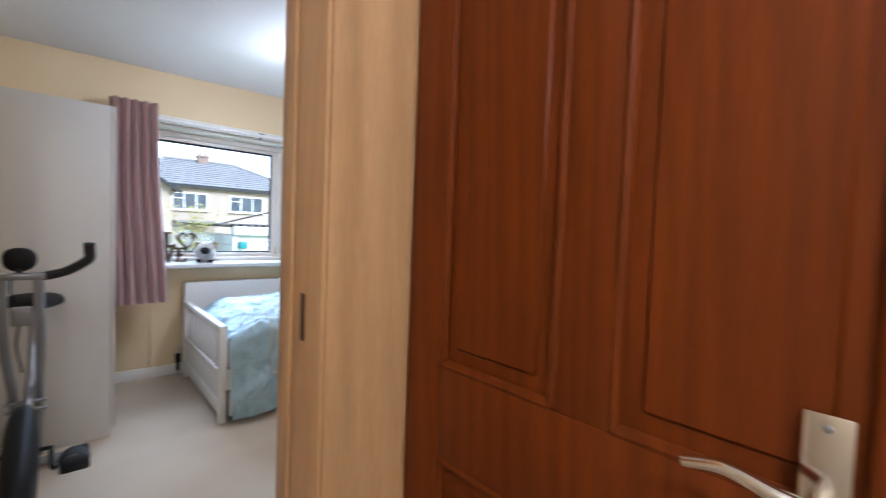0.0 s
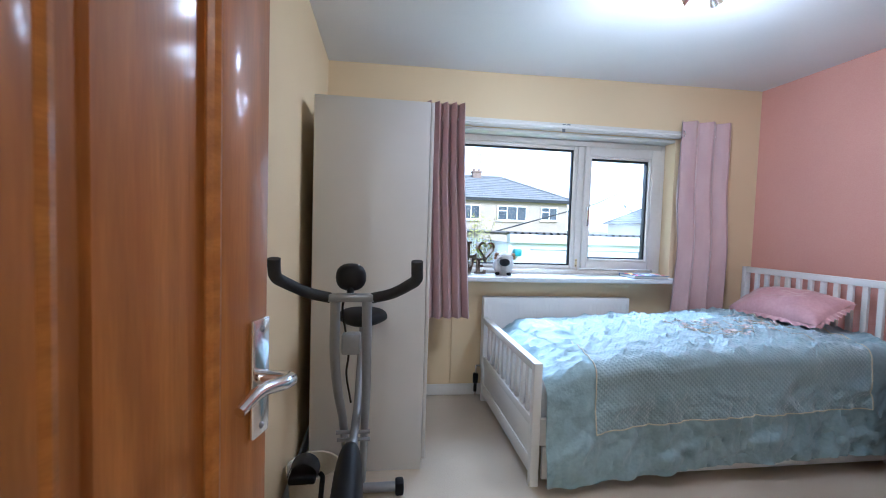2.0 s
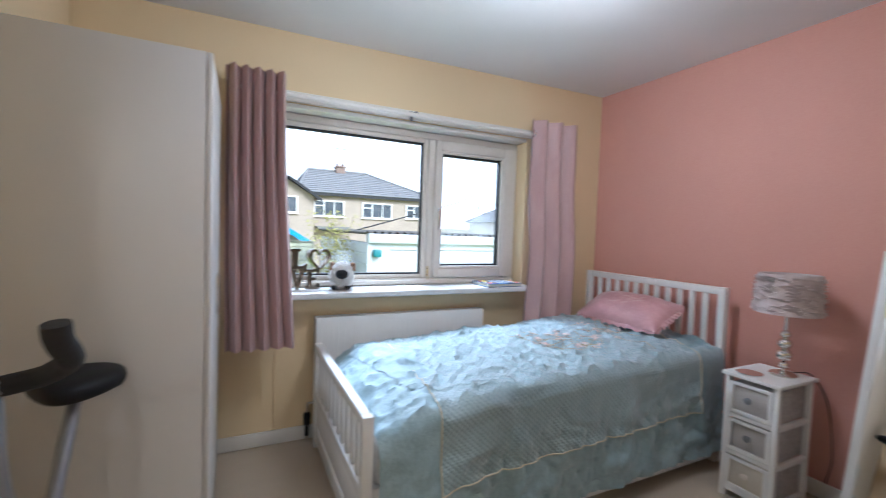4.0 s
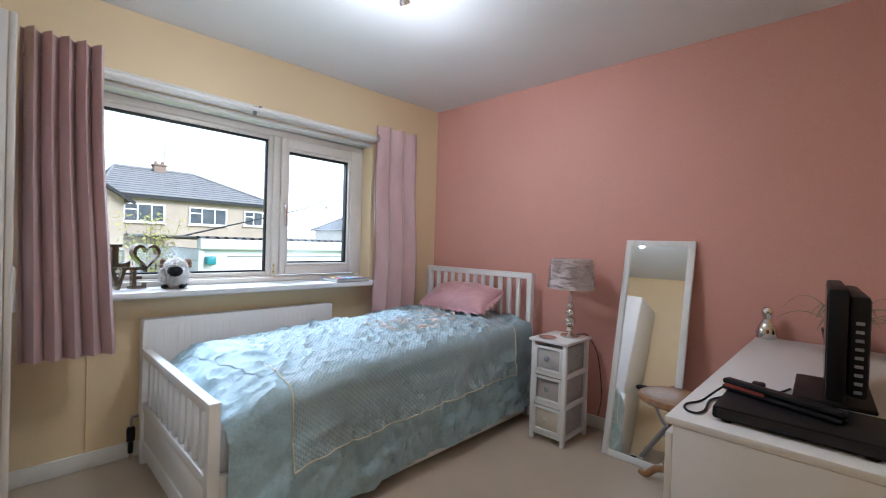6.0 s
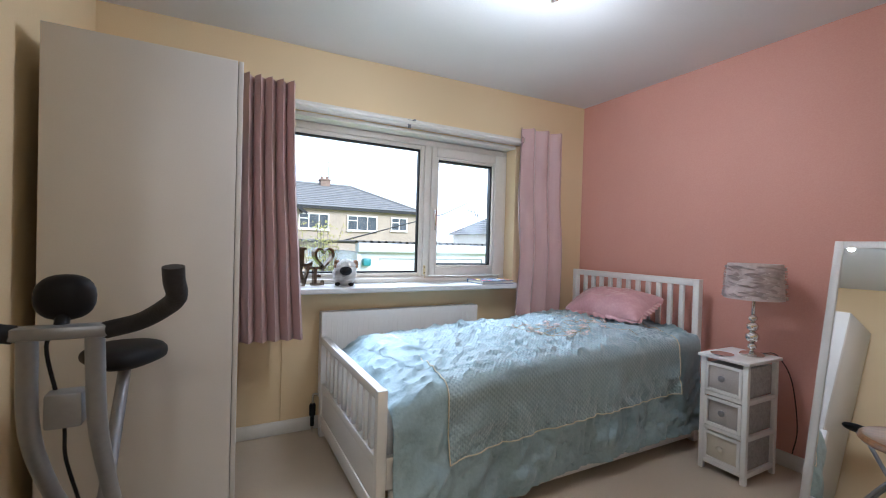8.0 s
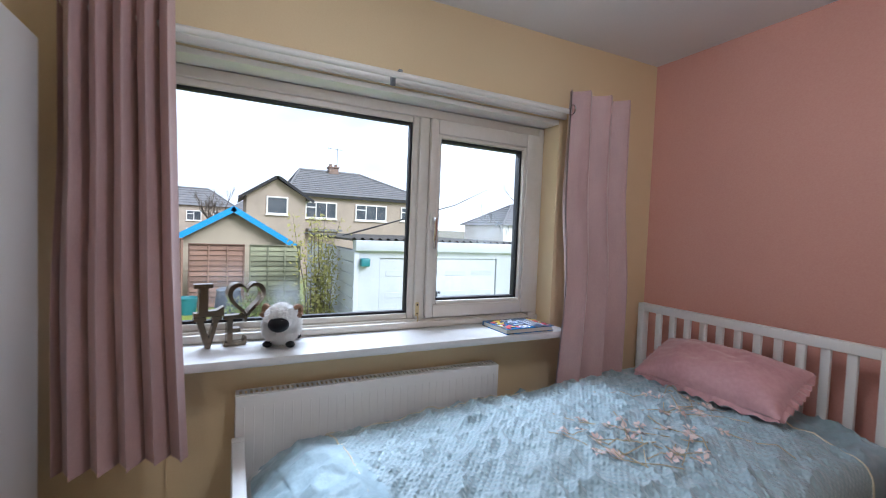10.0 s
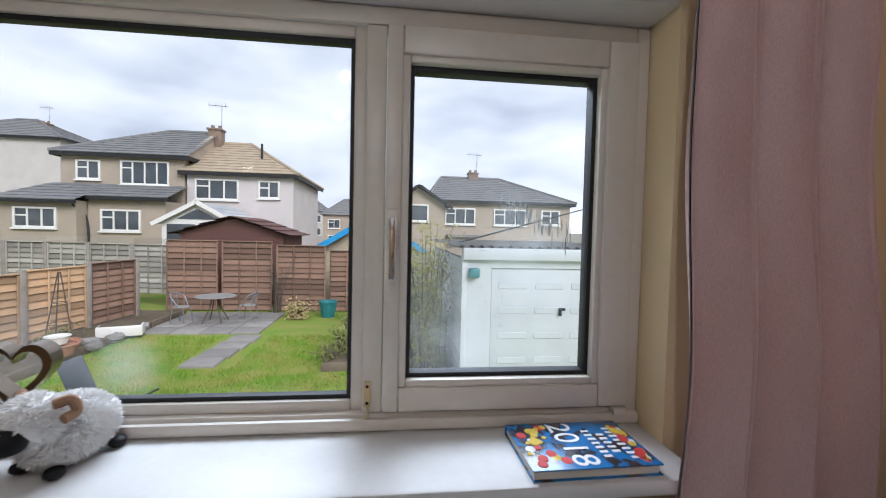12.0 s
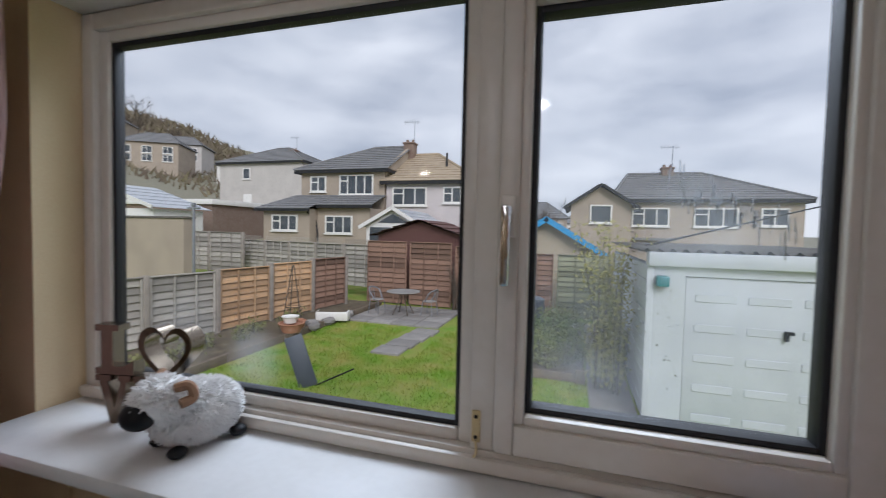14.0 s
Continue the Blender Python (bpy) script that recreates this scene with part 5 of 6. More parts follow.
GRASS = material("lawn_grass", (0.15, 0.285, 0.02), 0.95, 0, (0.30, 0.27, 0.07), 1.6, 1.0, 55, 0.9, contrast=(0.3, 0.75))
SOIL = material("damp_soil", (0.10, 0.075, 0.05), 0.95, 0, (0.16, 0.13, 0.08), 4, 1, 60, 0.9)
SLAB = material("concrete_slab", (0.30, 0.28, 0.26), 0.9, 0, (0.24, 0.225, 0.21), 4, 0.8, 60, 0.5)
POST = material("concrete_post", (0.33, 0.29, 0.25), 0.9, 0, (0.25, 0.22, 0.19), 5, 0.8, 60, 0.4)
PANEL_O = material("orange_fence_timber", (0.52, 0.31, 0.16), 0.85, 0, (0.38, 0.27, 0.18), 3, 1, 40, 0.4, (1, 1, 6))
PANEL_G = material("grey_fence_timber", (0.39, 0.36, 0.315), 0.9, 0, (0.30, 0.275, 0.24), 3, 1, 40, 0.4, (1, 1, 6))
PANEL_B = material("dark_brown_fence_timber", (0.25, 0.145, 0.10), 0.9, 0, (0.18, 0.115, 0.085), 3, 1, 40, 0.4, (1, 1, 6))
PANEL_M = material("mossy_fence_timber", (0.28, 0.29, 0.18), 0.9, 0, (0.21, 0.21, 0.14), 3, 1, 40, 0.4, (1, 1, 6))
HEDGE = material("winter_leaf", (0.13, 0.15, 0.04), 0.7, 0, (0.22, 0.21, 0.07), 20, 1, 60, 0.2)
BARK = material("bark", (0.12, 0.095, 0.075), 0.95, 0, (0.08, 0.065, 0.05), 10, 1, 60, 0.6)
GARAGE_W = material("white_garage_paint", (0.53, 0.555, 0.585), 0.5, 0, (0.47, 0.495, 0.53), 2, 0.4, 40, 0.1)
ROOFFELT = material("dark_corrugated_sheet", (0.10, 0.09, 0.085), 0.9, 0, (0.16, 0.15, 0.12), 3, 1, 40, 0.4)
PEBBLE_T = material("tan_pebbledash", (0.42, 0.345, 0.27), 0.95, 0, (0.35, 0.29, 0.23), 1, 0.8, 40, 0.8)
PEBBLE_P = material("pink_grey_pebbledash", (0.60, 0.54, 0.52), 0.95, 0, (0.54, 0.49, 0.475), 1, 0.8, 40, 0.8)
PEBBLE_G = material("grey_pebbledash", (0.56, 0.52, 0.48), 0.95, 0, (0.49, 0.455, 0.42), 1, 0.8, 40, 0.8)
TILE_G = material("grey_roof_tile", (0.16, 0.16, 0.165), 0.8, 0, (0.22, 0.215, 0.21), 2.5, 1, 30, 0.4)
TILE_T = material("sandy_roof_tile", (0.44, 0.35, 0.25), 0.85, 0, (0.36, 0.285, 0.205), 2.5, 1, 30, 0.4)
BRICK = material("red_brown_brick", (0.20, 0.13, 0.10), 0.9, 0, (0.26, 0.20, 0.16), 6, 1, 60, 0.4)
DARKPANE = material("dark_window_pane", (0.05, 0.06, 0.07), 0.08, 0, (0.10, 0.11, 0.12), 1.5, 0.4, 10, 0)
BLUE = material("bright_blue_paint", (0.02, 0.30, 0.62), 0.5)
TEAL = material("teal_glaze", (0.03, 0.20, 0.22), 0.35)
SHEDBROWN = material("brown_shed_timber", (0.13, 0.06, 0.05), 0.8)



def vary(m, spread=0.35):
    """Gives each board of a kind its own shade."""
    t = m.node_tree
    b = t.nodes["Principled BSDF"]
    old = b.inputs["Base Color"].links[0].from_socket
    oi, mr, mx = t.nodes.new("ShaderNodeObjectInfo"), t.nodes.new("ShaderNodeMapRange"), t.nodes.new("ShaderNodeMixRGB")
    mr.inputs["To Min"].default_value, mr.inputs["To Max"].default_value = 1 - spread, 1 + spread
    mx.blend_type, mx.inputs[0].default_value = "MULTIPLY", 1.0
    t.links.new(oi.outputs["Random"], mr.inputs["Value"])
    t.links.new(old, mx.inputs[1])
    t.links.new(mr.outputs[0], mx.inputs[2])
    t.links.new(mx.outputs[0], b.inputs["Base Color"])


for m_ in (PANEL_O, PANEL_G, PANEL_B, PANEL_M):
    vary(m_)
vary(SLAB, 0.2)


def dry_beyond(m, y0, y1, colour):
    """Lawn turns into rough winter pasture beyond the gardens."""
    t = m.node_tree
    b = t.nodes["Principled BSDF"]
    old = b.inputs["Base Color"].links[0].from_socket
    tc, sx, mr, mx = t.nodes.new("ShaderNodeTexCoord"), t.nodes.new("ShaderNodeSeparateXYZ"), t.nodes.new("ShaderNodeMapRange"), t.nodes.new("ShaderNodeMixRGB")
    mr.inputs["From Min"].default_value, mr.inputs["From Max"].default_value = y0, y1
    t.links.new(tc.outputs["Object"], sx.inputs[0])
    t.links.new(sx.outputs["Y"], mr.inputs["Value"])
    t.links.new(mr.outputs[0], mx.inputs[0])
    t.links.new(old, mx.inputs[1])
    mx.inputs[2].default_value = (*colour, 1)
    t.links.new(mx.outputs[0], b.inputs["Base Color"])


dry_beyond(GRASS, 20, 32, (0.24, 0.225, 0.16))

# the ground is one sheet, finer near the house
xs = [-400, -250, -160] + [-120 + 6 * k for k in range(16)] + [-24 + 2 * k for k in range(22)] + [22, 30, 45, 70, 120, 250, 400]
ys = [-400, -150, -60, -25, -10, -4, 0, 4.5, 6, 8, 10, 12, 14, 16, 17.5] + [19 + 2 * k for k in range(12)] + [44, 48, 54, 62, 72, 85, 100, 130, 170, 230, 300, 450]
bm = bmesh.new()
gv = [[bm.verts.new((x, y, ground_z(x, y) + (0.02 * noise.noise(Vector((x, y, 0))) if y < 40 else 0))) for y in ys] for x in xs]
for i in range(len(xs) - 1):
    for j in range(len(ys) - 1):
        bm.faces.new((gv[i][j], gv[i + 1][j], gv[i + 1][j + 1], gv[i][j + 1]))
solid("ground", bm, GRASS, "rough green lawn running into rising fields", "ground", "structure")
solid("house_base", boxes(((-0.9, -1.7, G - 0.2), (3.25, 4.45, -0.27))), PEBBLE_T, "pebbledashed base of the house under the room", "wall", "structure")
solid("flower_bed", boxes(((-6.9, 8.2, G - 0.1), (-4.75, 17.2, G + 0.09))), SOIL, "bare soil border along the fence", "flower bed", "structure")
solid("concrete_path", boxes(((2.05, 5, G - 0.1), (2.72, 16.5, G + 0.03))), SLAB, "grey concrete path beside the garage", "path", "structure")
path = thing("garden_path", "grey stone slab path across the lawn", "path", kind="structure")
for k in range(4):
    part("slab", boxes(((-2.4 + 0.05 * k, 11.7 + 0.62 * k, G - 0.05), (-1.75 + 0.05 * k, 12.29 + 0.62 * k, G + 0.05)), bevel=0.01), SLAB, path)
pat = thing("patio", "weathered grey slab patio under the garden table", "patio", kind="structure")
for i in range(4):
    for j in range(4):
        part("slab", boxes(((-4.6 + 0.72 * i, 14.4 + 0.68 * j, G - 0.05), (-3.9 + 0.72 * i, 15.06 + 0.68 * j, G + 0.05)), bevel=0.01), SLAB, pat)
OLD_TIMBER = material("old_damp_timber", (0.20, 0.155, 0.11), 0.9, 0, (0.13, 0.10, 0.075), 6, 1, 60, 0.5)
eg = thing("border_edging", "low weathered timber edging of the flower border", "edging")
for k in range(5):
    y = 8.4 + 1.7 * k
    part("board", box(bmesh.new(), (-4.76, y, G - 0.02), (-4.68, y + 1.68, G + 0.17), 0.01), OLD_TIMBER, eg)
rb = thing("raised_bed", "rough timber-edged raised bed full of low plants", "raised bed")
part("front_board", box(bmesh.new(), (0.3, 11.4, G - 0.02), (2.0, 11.48, G + 0.16), 0.01), OLD_TIMBER, rb)
part("post", box(bmesh.new(), (1.84, 11.3, G - 0.02), (2.02, 11.39, G + 0.26), 0.01), OLD_TIMBER, rb)
part("soil", boxes(((0.3, 11.49, G), (2.0, 16.2, G + 0.13))), SOIL, rb)


def fence(name, label, a, b, count, z0, heights, mats, slats=9, posts=True, trellis=False):
    """Panels of overlapping boards between concrete posts, from a to b."""
    f = thing(name, label, "fence")
    a, b = Vector((*a, 0)), Vector((*b, 0))
    step = (b - a) / count
    ang = math.degrees(math.atan2(step.y, step.x))
    for k in range(count + 1):
        p = a + step * k
        if posts:
            part("post", box(bmesh.new(), (-0.06, -0.06, z0 - 0.1), (0.06, 0.06, z0 + heights[min(k, count - 1)] + 0.1), 0.012), POST, f, m=pose(p.x, p.y, 0, 0, 0, ang))
    shared = {}
    for k in range(count):
        p = a + step * k
        h, mat, ln = heights[k], mats[k % len(mats)], step.length - 0.13
        n = slats
        sh = h / n
        key = (round(h, 2), mat.name)
        if key not in shared:
            bm = bmesh.new()
            box(bm, (0.065, -0.009, 0), (0.065 + ln, 0.009, sh * 1.1), 0.004, segments=1)
            shared[key] = finish(bm, "slat", mat)
            bm = bmesh.new()
            box(bm, (0, -0.035, 0), (0.045, -0.012, h), 0.004, segments=1)
            shared[key + ("b",)] = finish(bm, "batten", mat)
        for i in range(n):
            o = new("slat", shared[key])
            o.parent = f
            o.matrix_basis = pose(p.x, p.y, z0 + 0.04 + i * sh, -(15 + 3 * math.sin(i * 5 + k)), 0, ang)
        for t in (0.07, 0.07 + ln / 3, 0.07 + 2 * ln / 3, 0.02 + ln):
            o = new("batten", shared[key + ("b",)])
            o.parent = f
            o.matrix_basis = pose(p.x, p.y, z0 + 0.03, 0, 0, ang) @ pose(t, 0, 0)
        part("cap", box(bmesh.new(), (0.065, -0.04, h + 0.02), (0.065 + ln, 0.03, h + 0.05), 0.005, segments=1), mat, f, m=pose(p.x, p.y, z0 + 0.03, 0, 0, ang))
        if trellis:
            bm = bmesh.new()
            for q in range(int(ln / 0.12)):
                x = 0.07 + q * 0.12
                for s in (-1, 1):
                    tube(bm, [(x, 0, h + 0.06), (min(max(x + s * 0.2, 0.07), 0.07 + ln), 0, h + 0.26)], 0.007, 4)
            part("trellis", bm, mat, f, m=pose(p.x, p.y, z0 + 0.03, 0, 0, ang))
    return f


fence("garden_fence", "lapped timber fence, grey then warm orange, with concrete posts", (-6.95, 8.4), (-5.75, 16.4), 5, G + 0.1, [1.42, 1.42, 1.45, 1.5, 1.55], [PANEL_G, PANEL_G, PANEL_O, PANEL_O, PANEL_B])
fence("back_fence", "tall dark brown lapped timber fence at the garden's end", (-5.6, 17.6), (2.9, 17.3), 5, G, [2.2, 2.2, 2.1, 1.95, 1.95], [PANEL_B, PANEL_B, PANEL_B, PANEL_B, PANEL_M], 12, posts=False)
fence("neighbour_fence", "weathered grey lapped fence with trellis along the top", (-13.4, 20.0), (-5.5, 18.2), 5, G + 0.4, [1.6] * 5, [PANEL_G], 9, trellis=True)
fence("upper_fence", "grey weathered fence in the next garden", (-16.4, 19.1), (-12.5, 19.0), 2, G + 0.6, [1.75] * 2, [PANEL_G], 8)


def slope(bm, a, b, c, d, n, lip=0.04):
    """Roof courses from the eave line a-b up to the ridge line d-c, each stepping out over the next one down."""
    a, b, c, d = (Vector(p) for p in (a, b, c, d))
    nrm = (b - a).cross(d - a).normalized()
    if nrm.z < 0:
        nrm = -nrm
    for k in range(n):
        t0, t1 = k / n, (k + 1) / n
        p, q = a.lerp(d, t0) + nrm * lip, b.lerp(c, t0) + nrm * lip
        r, s = b.lerp(c, t1), a.lerp(d, t1)
        v = [bm.verts.new(x) for x in (p, q, r, s, a.lerp(d, t0), b.lerp(c, t0))]
        bm.faces.new((v[0], v[1], v[2], v[3]))
        bm.faces.new((v[4], v[5], v[1], v[0]))


def window_part(parent, x0, x1, z0, z1, y, lights=2):
    """A small-paned window on a facade that looks to -y."""
    w = part("window", rect_frame(x0, x1, z0, z1, x0 + 0.09, x1 - 0.09, z0 + 0.09, z1 - 0.09, y - 0.06, y + 0.05, 0.01), WHITE, parent, "white framed window")
    part("pane", boxes(((x0 + 0.08, y - 0.01, z0 + 0.08), (x1 - 0.08, y + 0.01, z1 - 0.08))), DARKPANE, w)
    for k in range(1, lights):
        x = x0 + (x1 - x0) * k / lights
        part("mullion", boxes(((x - 0.035, y - 0.055, z0 + 0.085), (x + 0.035, y - 0.011, z1 - 0.085))), WHITE, w)
    if lights > 1:
        part("transom", boxes(((x0 + 0.085, y - 0.05, z1 - 0.42), (x0 + (x1 - x0) / lights - 0.04, y - 0.012, z1 - 0.35))), WHITE, w)
    part("sill", boxes(((x0 - 0.05, y - 0.12, z0 - 0.07), (x1 + 0.05, y - 0.001, z0 - 0.002))), WHITE, w)


def chimney(parent, x, y, z0, z1, aerial=True, pot_h=0.3):
    c = part("chimney", boxes(((x - 0.36, y - 0.35, z0), (x + 0.36, y + 0.35, z1)), ((x - 0.42, y - 0.41, z1 + 0.001), (x + 0.42, y + 0.41, z1 + 0.12)), bevel=0.02), BRICK, parent, "brick chimney stack")
    for dx in (-0.2, 0.2):
        part("pot", lathe(bmesh.new(), [(0.12, z1 + 0.121), (0.1, z1 + pot_h), (0.12, z1 + pot_h + 0.02), (0.08, z1 + pot_h + 0.03)], 10, (x + dx, y, 0)), BRICK, c)
    if aerial:
        bm = bmesh.new()
        tube(bm, [(x + 0.3, y, z1 + 0.1), (x + 0.3, y, z1 + 1.6)], 0.025, 5)
        tube(bm, [(x - 0.5, y, z1 + 1.55), (x + 0.7, y, z1 + 1.5)], 0.02, 5)
        for k in range(6):
            tube(bm, [(x - 0.4 + 0.18 * k, y, z1 + 1.35), (x - 0.4 + 0.18 * k, y, z1 + 1.72)], 0.012, 4)
        part("aerial", bm, STEEL, c)


def hip_roof(x0, x1, y0, y1, ze, zr, left, right, n, over=0.35):
    """A roof over a box: hipped or gabled at either end."""
    bm = bmesh.new()
    yr = (y0 + y1) / 2
    a, b = x0 - over, x1 + over
    c, d = y0 - over, y1 + over
    rl, rr = (x0 + left, x1 - right)
    if not left:
        rl = a
    if not right:
        rr = b
    slope(bm, (a, c, ze), (b, c, ze), (rr, yr, zr), (rl, yr, zr), n)
    slope(bm, (b, d, ze), (a, d, ze), (rl, yr, zr), (rr, yr, zr), n)
    if left:
        slope(bm, (a, d, ze), (a, c, ze), (rl, yr, zr), (rl, yr, zr), n)
    if right:
        slope(bm, (b, c, ze), (b, d, ze), (rr, yr, zr), (rr, yr, zr), n)
    tube(bm, [(rl, yr, zr + 0.03), (rr, yr, zr + 0.03)], 0.11, 8)
    for e, x in ((left, a), (right, b)):
        if e:
            for y in (c, d):
                tube(bm, [(x, y, ze + 0.03), (rl if x == a else rr, yr, zr + 0.03)], 0.09, 6)
    return bm


def eaves(parent, x0, x1, y0, y1, z, over=0.33):
    part("fascia", boxes(((x0 - over, y0 - over, z - 0.2), (x1 + over, y0 - over + 0.06, z + 0.01)), ((x1 + over - 0.06, y0 - over + 0.061, z - 0.2), (x1 + over, y1 + over, z + 0.01)), ((x0 - over, y0 - over + 0.061, z - 0.2), (x0 - over + 0.06, y1 + over, z + 0.01)), ((x0 - over + 0.061, y0 - over + 0.061, z - 0.1), (x1 + over - 0.061, y1 + over, z - 0.06))), GASKET, parent, "dark gutter and fascia")


# tan pair beyond the garage
h5 = thing("semi_detached_house", "tan pebbledashed semi-detached house with grey hipped roof", "house", pose(0, 0, 0.22))
part("wall", boxes(((4.9, 32, -2.6), (14.0, 40, 3.38))), PEBBLE_T, h5)
part("roof", hip_roof(4.2, 14.0, 32, 40, 3.38, 5.42, 1.0, 4.2, 12), TILE_G, h5, "grey concrete tiled hip roof")
eaves(h5, 4.9, 14.0, 32, 40, 3.38)
for q in ((5.1, 7.2, 1.75, 2.88, 3), (8.5, 10.8, 1.75, 2.88, 3), (11.9, 13.25, 1.85, 2.88, 2)):
    window_part(h5, q[0], q[1], q[2], q[3], 31.98, q[4])
bm = prism(bmesh.new(), [(1.5, -2.6), (4.9, -2.6), (4.9, 2.98), (3.2, 4.02), (1.5, 2.98)], 9)
part("gable_wing", bm, PEBBLE_T, h5, m=pose(0, 30.5, 0))
bm = bmesh.new()
slope(bm, (1.1, 30.1, 2.82), (1.1, 40, 2.82), (3.2, 40, 4.2), (3.2, 30.1, 4.2), 8)
slope(bm, (5.3, 40, 2.82), (5.3, 30.1, 2.82), (3.2, 30.1, 4.2), (3.2, 40, 4.2), 8)
part("wing_roof", bm, TILE_G, h5)
part("bargeboard", boxes(((-0.03, 30.05, -0.12), (2.45, 30.12, 0.04))), GASKET, h5, m=Matrix.Translation((1.05, 0, 2.77)) @ Matrix.Rotation(-math.atan2(1.42, 2.12), 4, "Y"))
part("bargeboard", boxes(((-2.45, 30.05, -0.12), (0.03, 30.12, 0.04))), GASKET, h5, m=Matrix.Translation((5.35, 0, 2.77)) @ Matrix.Rotation(math.atan2(1.42, 2.12), 4, "Y"))
window_part(h5, 2.6, 3.85, 1.85, 2.95, 30.48, 1)
part("porch_roof", boxes(((5.2, 31.0, 0.9), (7.4, 31.98, 1.05))), TILE_G, h5)
chimney(h5, 7.7, 36, 4.9, 5.75)

# brown house and pink house, joined
h3 = thing("semi_detached_house", "tan pebbledashed house with grey roof and a front extension", "house")
part("wall", boxes(((-15.2, 27, -1), (-9.31, 34.5, 5.05))), PEBBLE_T, h3)
part("roof", hip_roof(-15.2, -9.31, 27, 34.5, 5.05, 7.08, 3.3, 0, 11), TILE_G, h3, "grey concrete tiled roof")
part("gable_end", prism(bmesh.new(), [(0, 0), (8.1, 0), (4.05, 2.1)], 0.2, pose(-9.1, 26.7, 5.05, 0, 0, 90)), PEBBLE_T, h3)
eaves(h3, -15.2, -9.31, 27, 34.5, 5.05)
window_part(h3, -14.5, -13.35, 3.7, 4.7, 26.98, 2)
window_part(h3, -12.4, -10.05, 3.5, 4.75, 26.98, 4)
part("extension", boxes(((-16.1, 24.6, -1), (-12.9, 26.99, 2.5)), ((-12.85, 25.3, -1), (-9.4, 26.99, 2.6))), PEBBLE_T, h3)
bm = bmesh.new()
slope(bm, (-16.5, 24.2, 2.5), (-12.7, 24.2, 2.5), (-12.7, 26.95, 3.5), (-15.5, 26.95, 3.5), 6)
slope(bm, (-12.7, 24.9, 2.75), (-9.1, 24.9, 2.75), (-9.1, 26.95, 3.5), (-12.7, 26.95, 3.5), 5)
slope(bm, (-16.5, 26.95, 2.5), (-16.5, 24.2, 2.5), (-15.5, 26.95, 3.5), (-15.5, 26.95, 3.5), 6)
part("extension_roof", bm, TILE_G, h3)
part("extension_fascia", boxes(((-16.5, 24.2, 2.35), (-12.7, 24.28, 2.52)), ((-12.7, 24.9, 2.58), (-9.1, 24.98, 2.77))), GASKET, h3)
window_part(h3, -15.5, -13.7, 1.2, 2.15, 24.58, 3)
window_part(h3, -12.3, -10.5, 1.1, 2.15, 25.28, 3)
part("downpipe", tube(bmesh.new(), curve_pts([(-13.0, 24.5, 2.3), (-12.95, 25.2, 1.9), (-12.8, 25.25, 1.0), (-12.8, 25.25, -0.5)], 5), 0.05, 6), GASKET, h3)
chimney(h3, -9.1, 30.5, 6.2, 7.2)

h4 = thing("semi_detached_house", "pink-grey pebbledashed house with sandy tiled hip roof", "house")
part("wall", boxes(((-9.2, 27.02, -1.5), (-3.8, 34.5, 4.3))), PEBBLE_P, h4)
part("roof", hip_roof(-9.2, -3.8, 27.02, 34.5, 4.3, 6.5, 0, 3.3, 11), TILE_T, h4, "sandy brown tiled hip roof")
eaves(h4, -9.2, -3.8, 27.02, 34.5, 4.3)
window_part(h4, -8.8, -6.6, 2.85, 3.95, 27.0, 3)
window_part(h4, -5.6, -4.5, 3.0, 3.95, 27.0, 2)
part("vent_pipe", tube(bmesh.new(), [(-5.9, 28.6, 5.2), (-5.9, 28.6, 6.2)], 0.07, 8), GASKET, h4)

cvy = thing("conservatory", "white framed gabled conservatory", "conservatory")
part("gable", prism(bmesh.new(), [(-7.9, -1), (-5.1, -1), (-5.1, 1.62), (-6.5, 2.35), (-7.9, 1.62)], 4.5), WHITE, cvy, m=pose(0, 22, 0))
part("glazing", prism(bmesh.new(), [(-7.3, 1.72), (-5.7, 1.72), (-6.5, 2.15)], 0.03), DARKPANE, cvy, m=pose(0, 21.965, 0))
part("glazing", boxes(((-7.7, 21.97, 0.2), (-6.6, 21.995, 1.5)), ((-6.4, 21.97, 0.2), (-5.3, 21.995, 1.5))), DARKPANE, cvy)
bm = bmesh.new()
slope(bm, (-8.15, 21.8, 1.5), (-8.15, 26.6, 1.5), (-6.5, 26.6, 2.42), (-6.5, 21.8, 2.42), 5, 0.02)
slope(bm, (-4.85, 26.6, 1.5), (-4.85, 21.8, 1.5), (-6.5, 21.8, 2.42), (-6.5, 26.6, 2.42), 5, 0.02)
part("roof", bm, material("pale_polycarbonate", (0.5, 0.52, 0.55), 0.3), cvy)
for s, x in ((-1, -8.2), (1, -4.8)):
    part("bargeboard", boxes(((0, 21.74, -0.1), (1.93, 21.8, 0.07))), WHITE, cvy, m=Matrix.Translation((x, 0, 1.48)) @ (Matrix.Rotation(-math.atan2(0.92, 1.65), 4, "Y") if s < 0 else Matrix.Rotation(math.pi + math.atan2(0.92, 1.65), 4, "Y")))

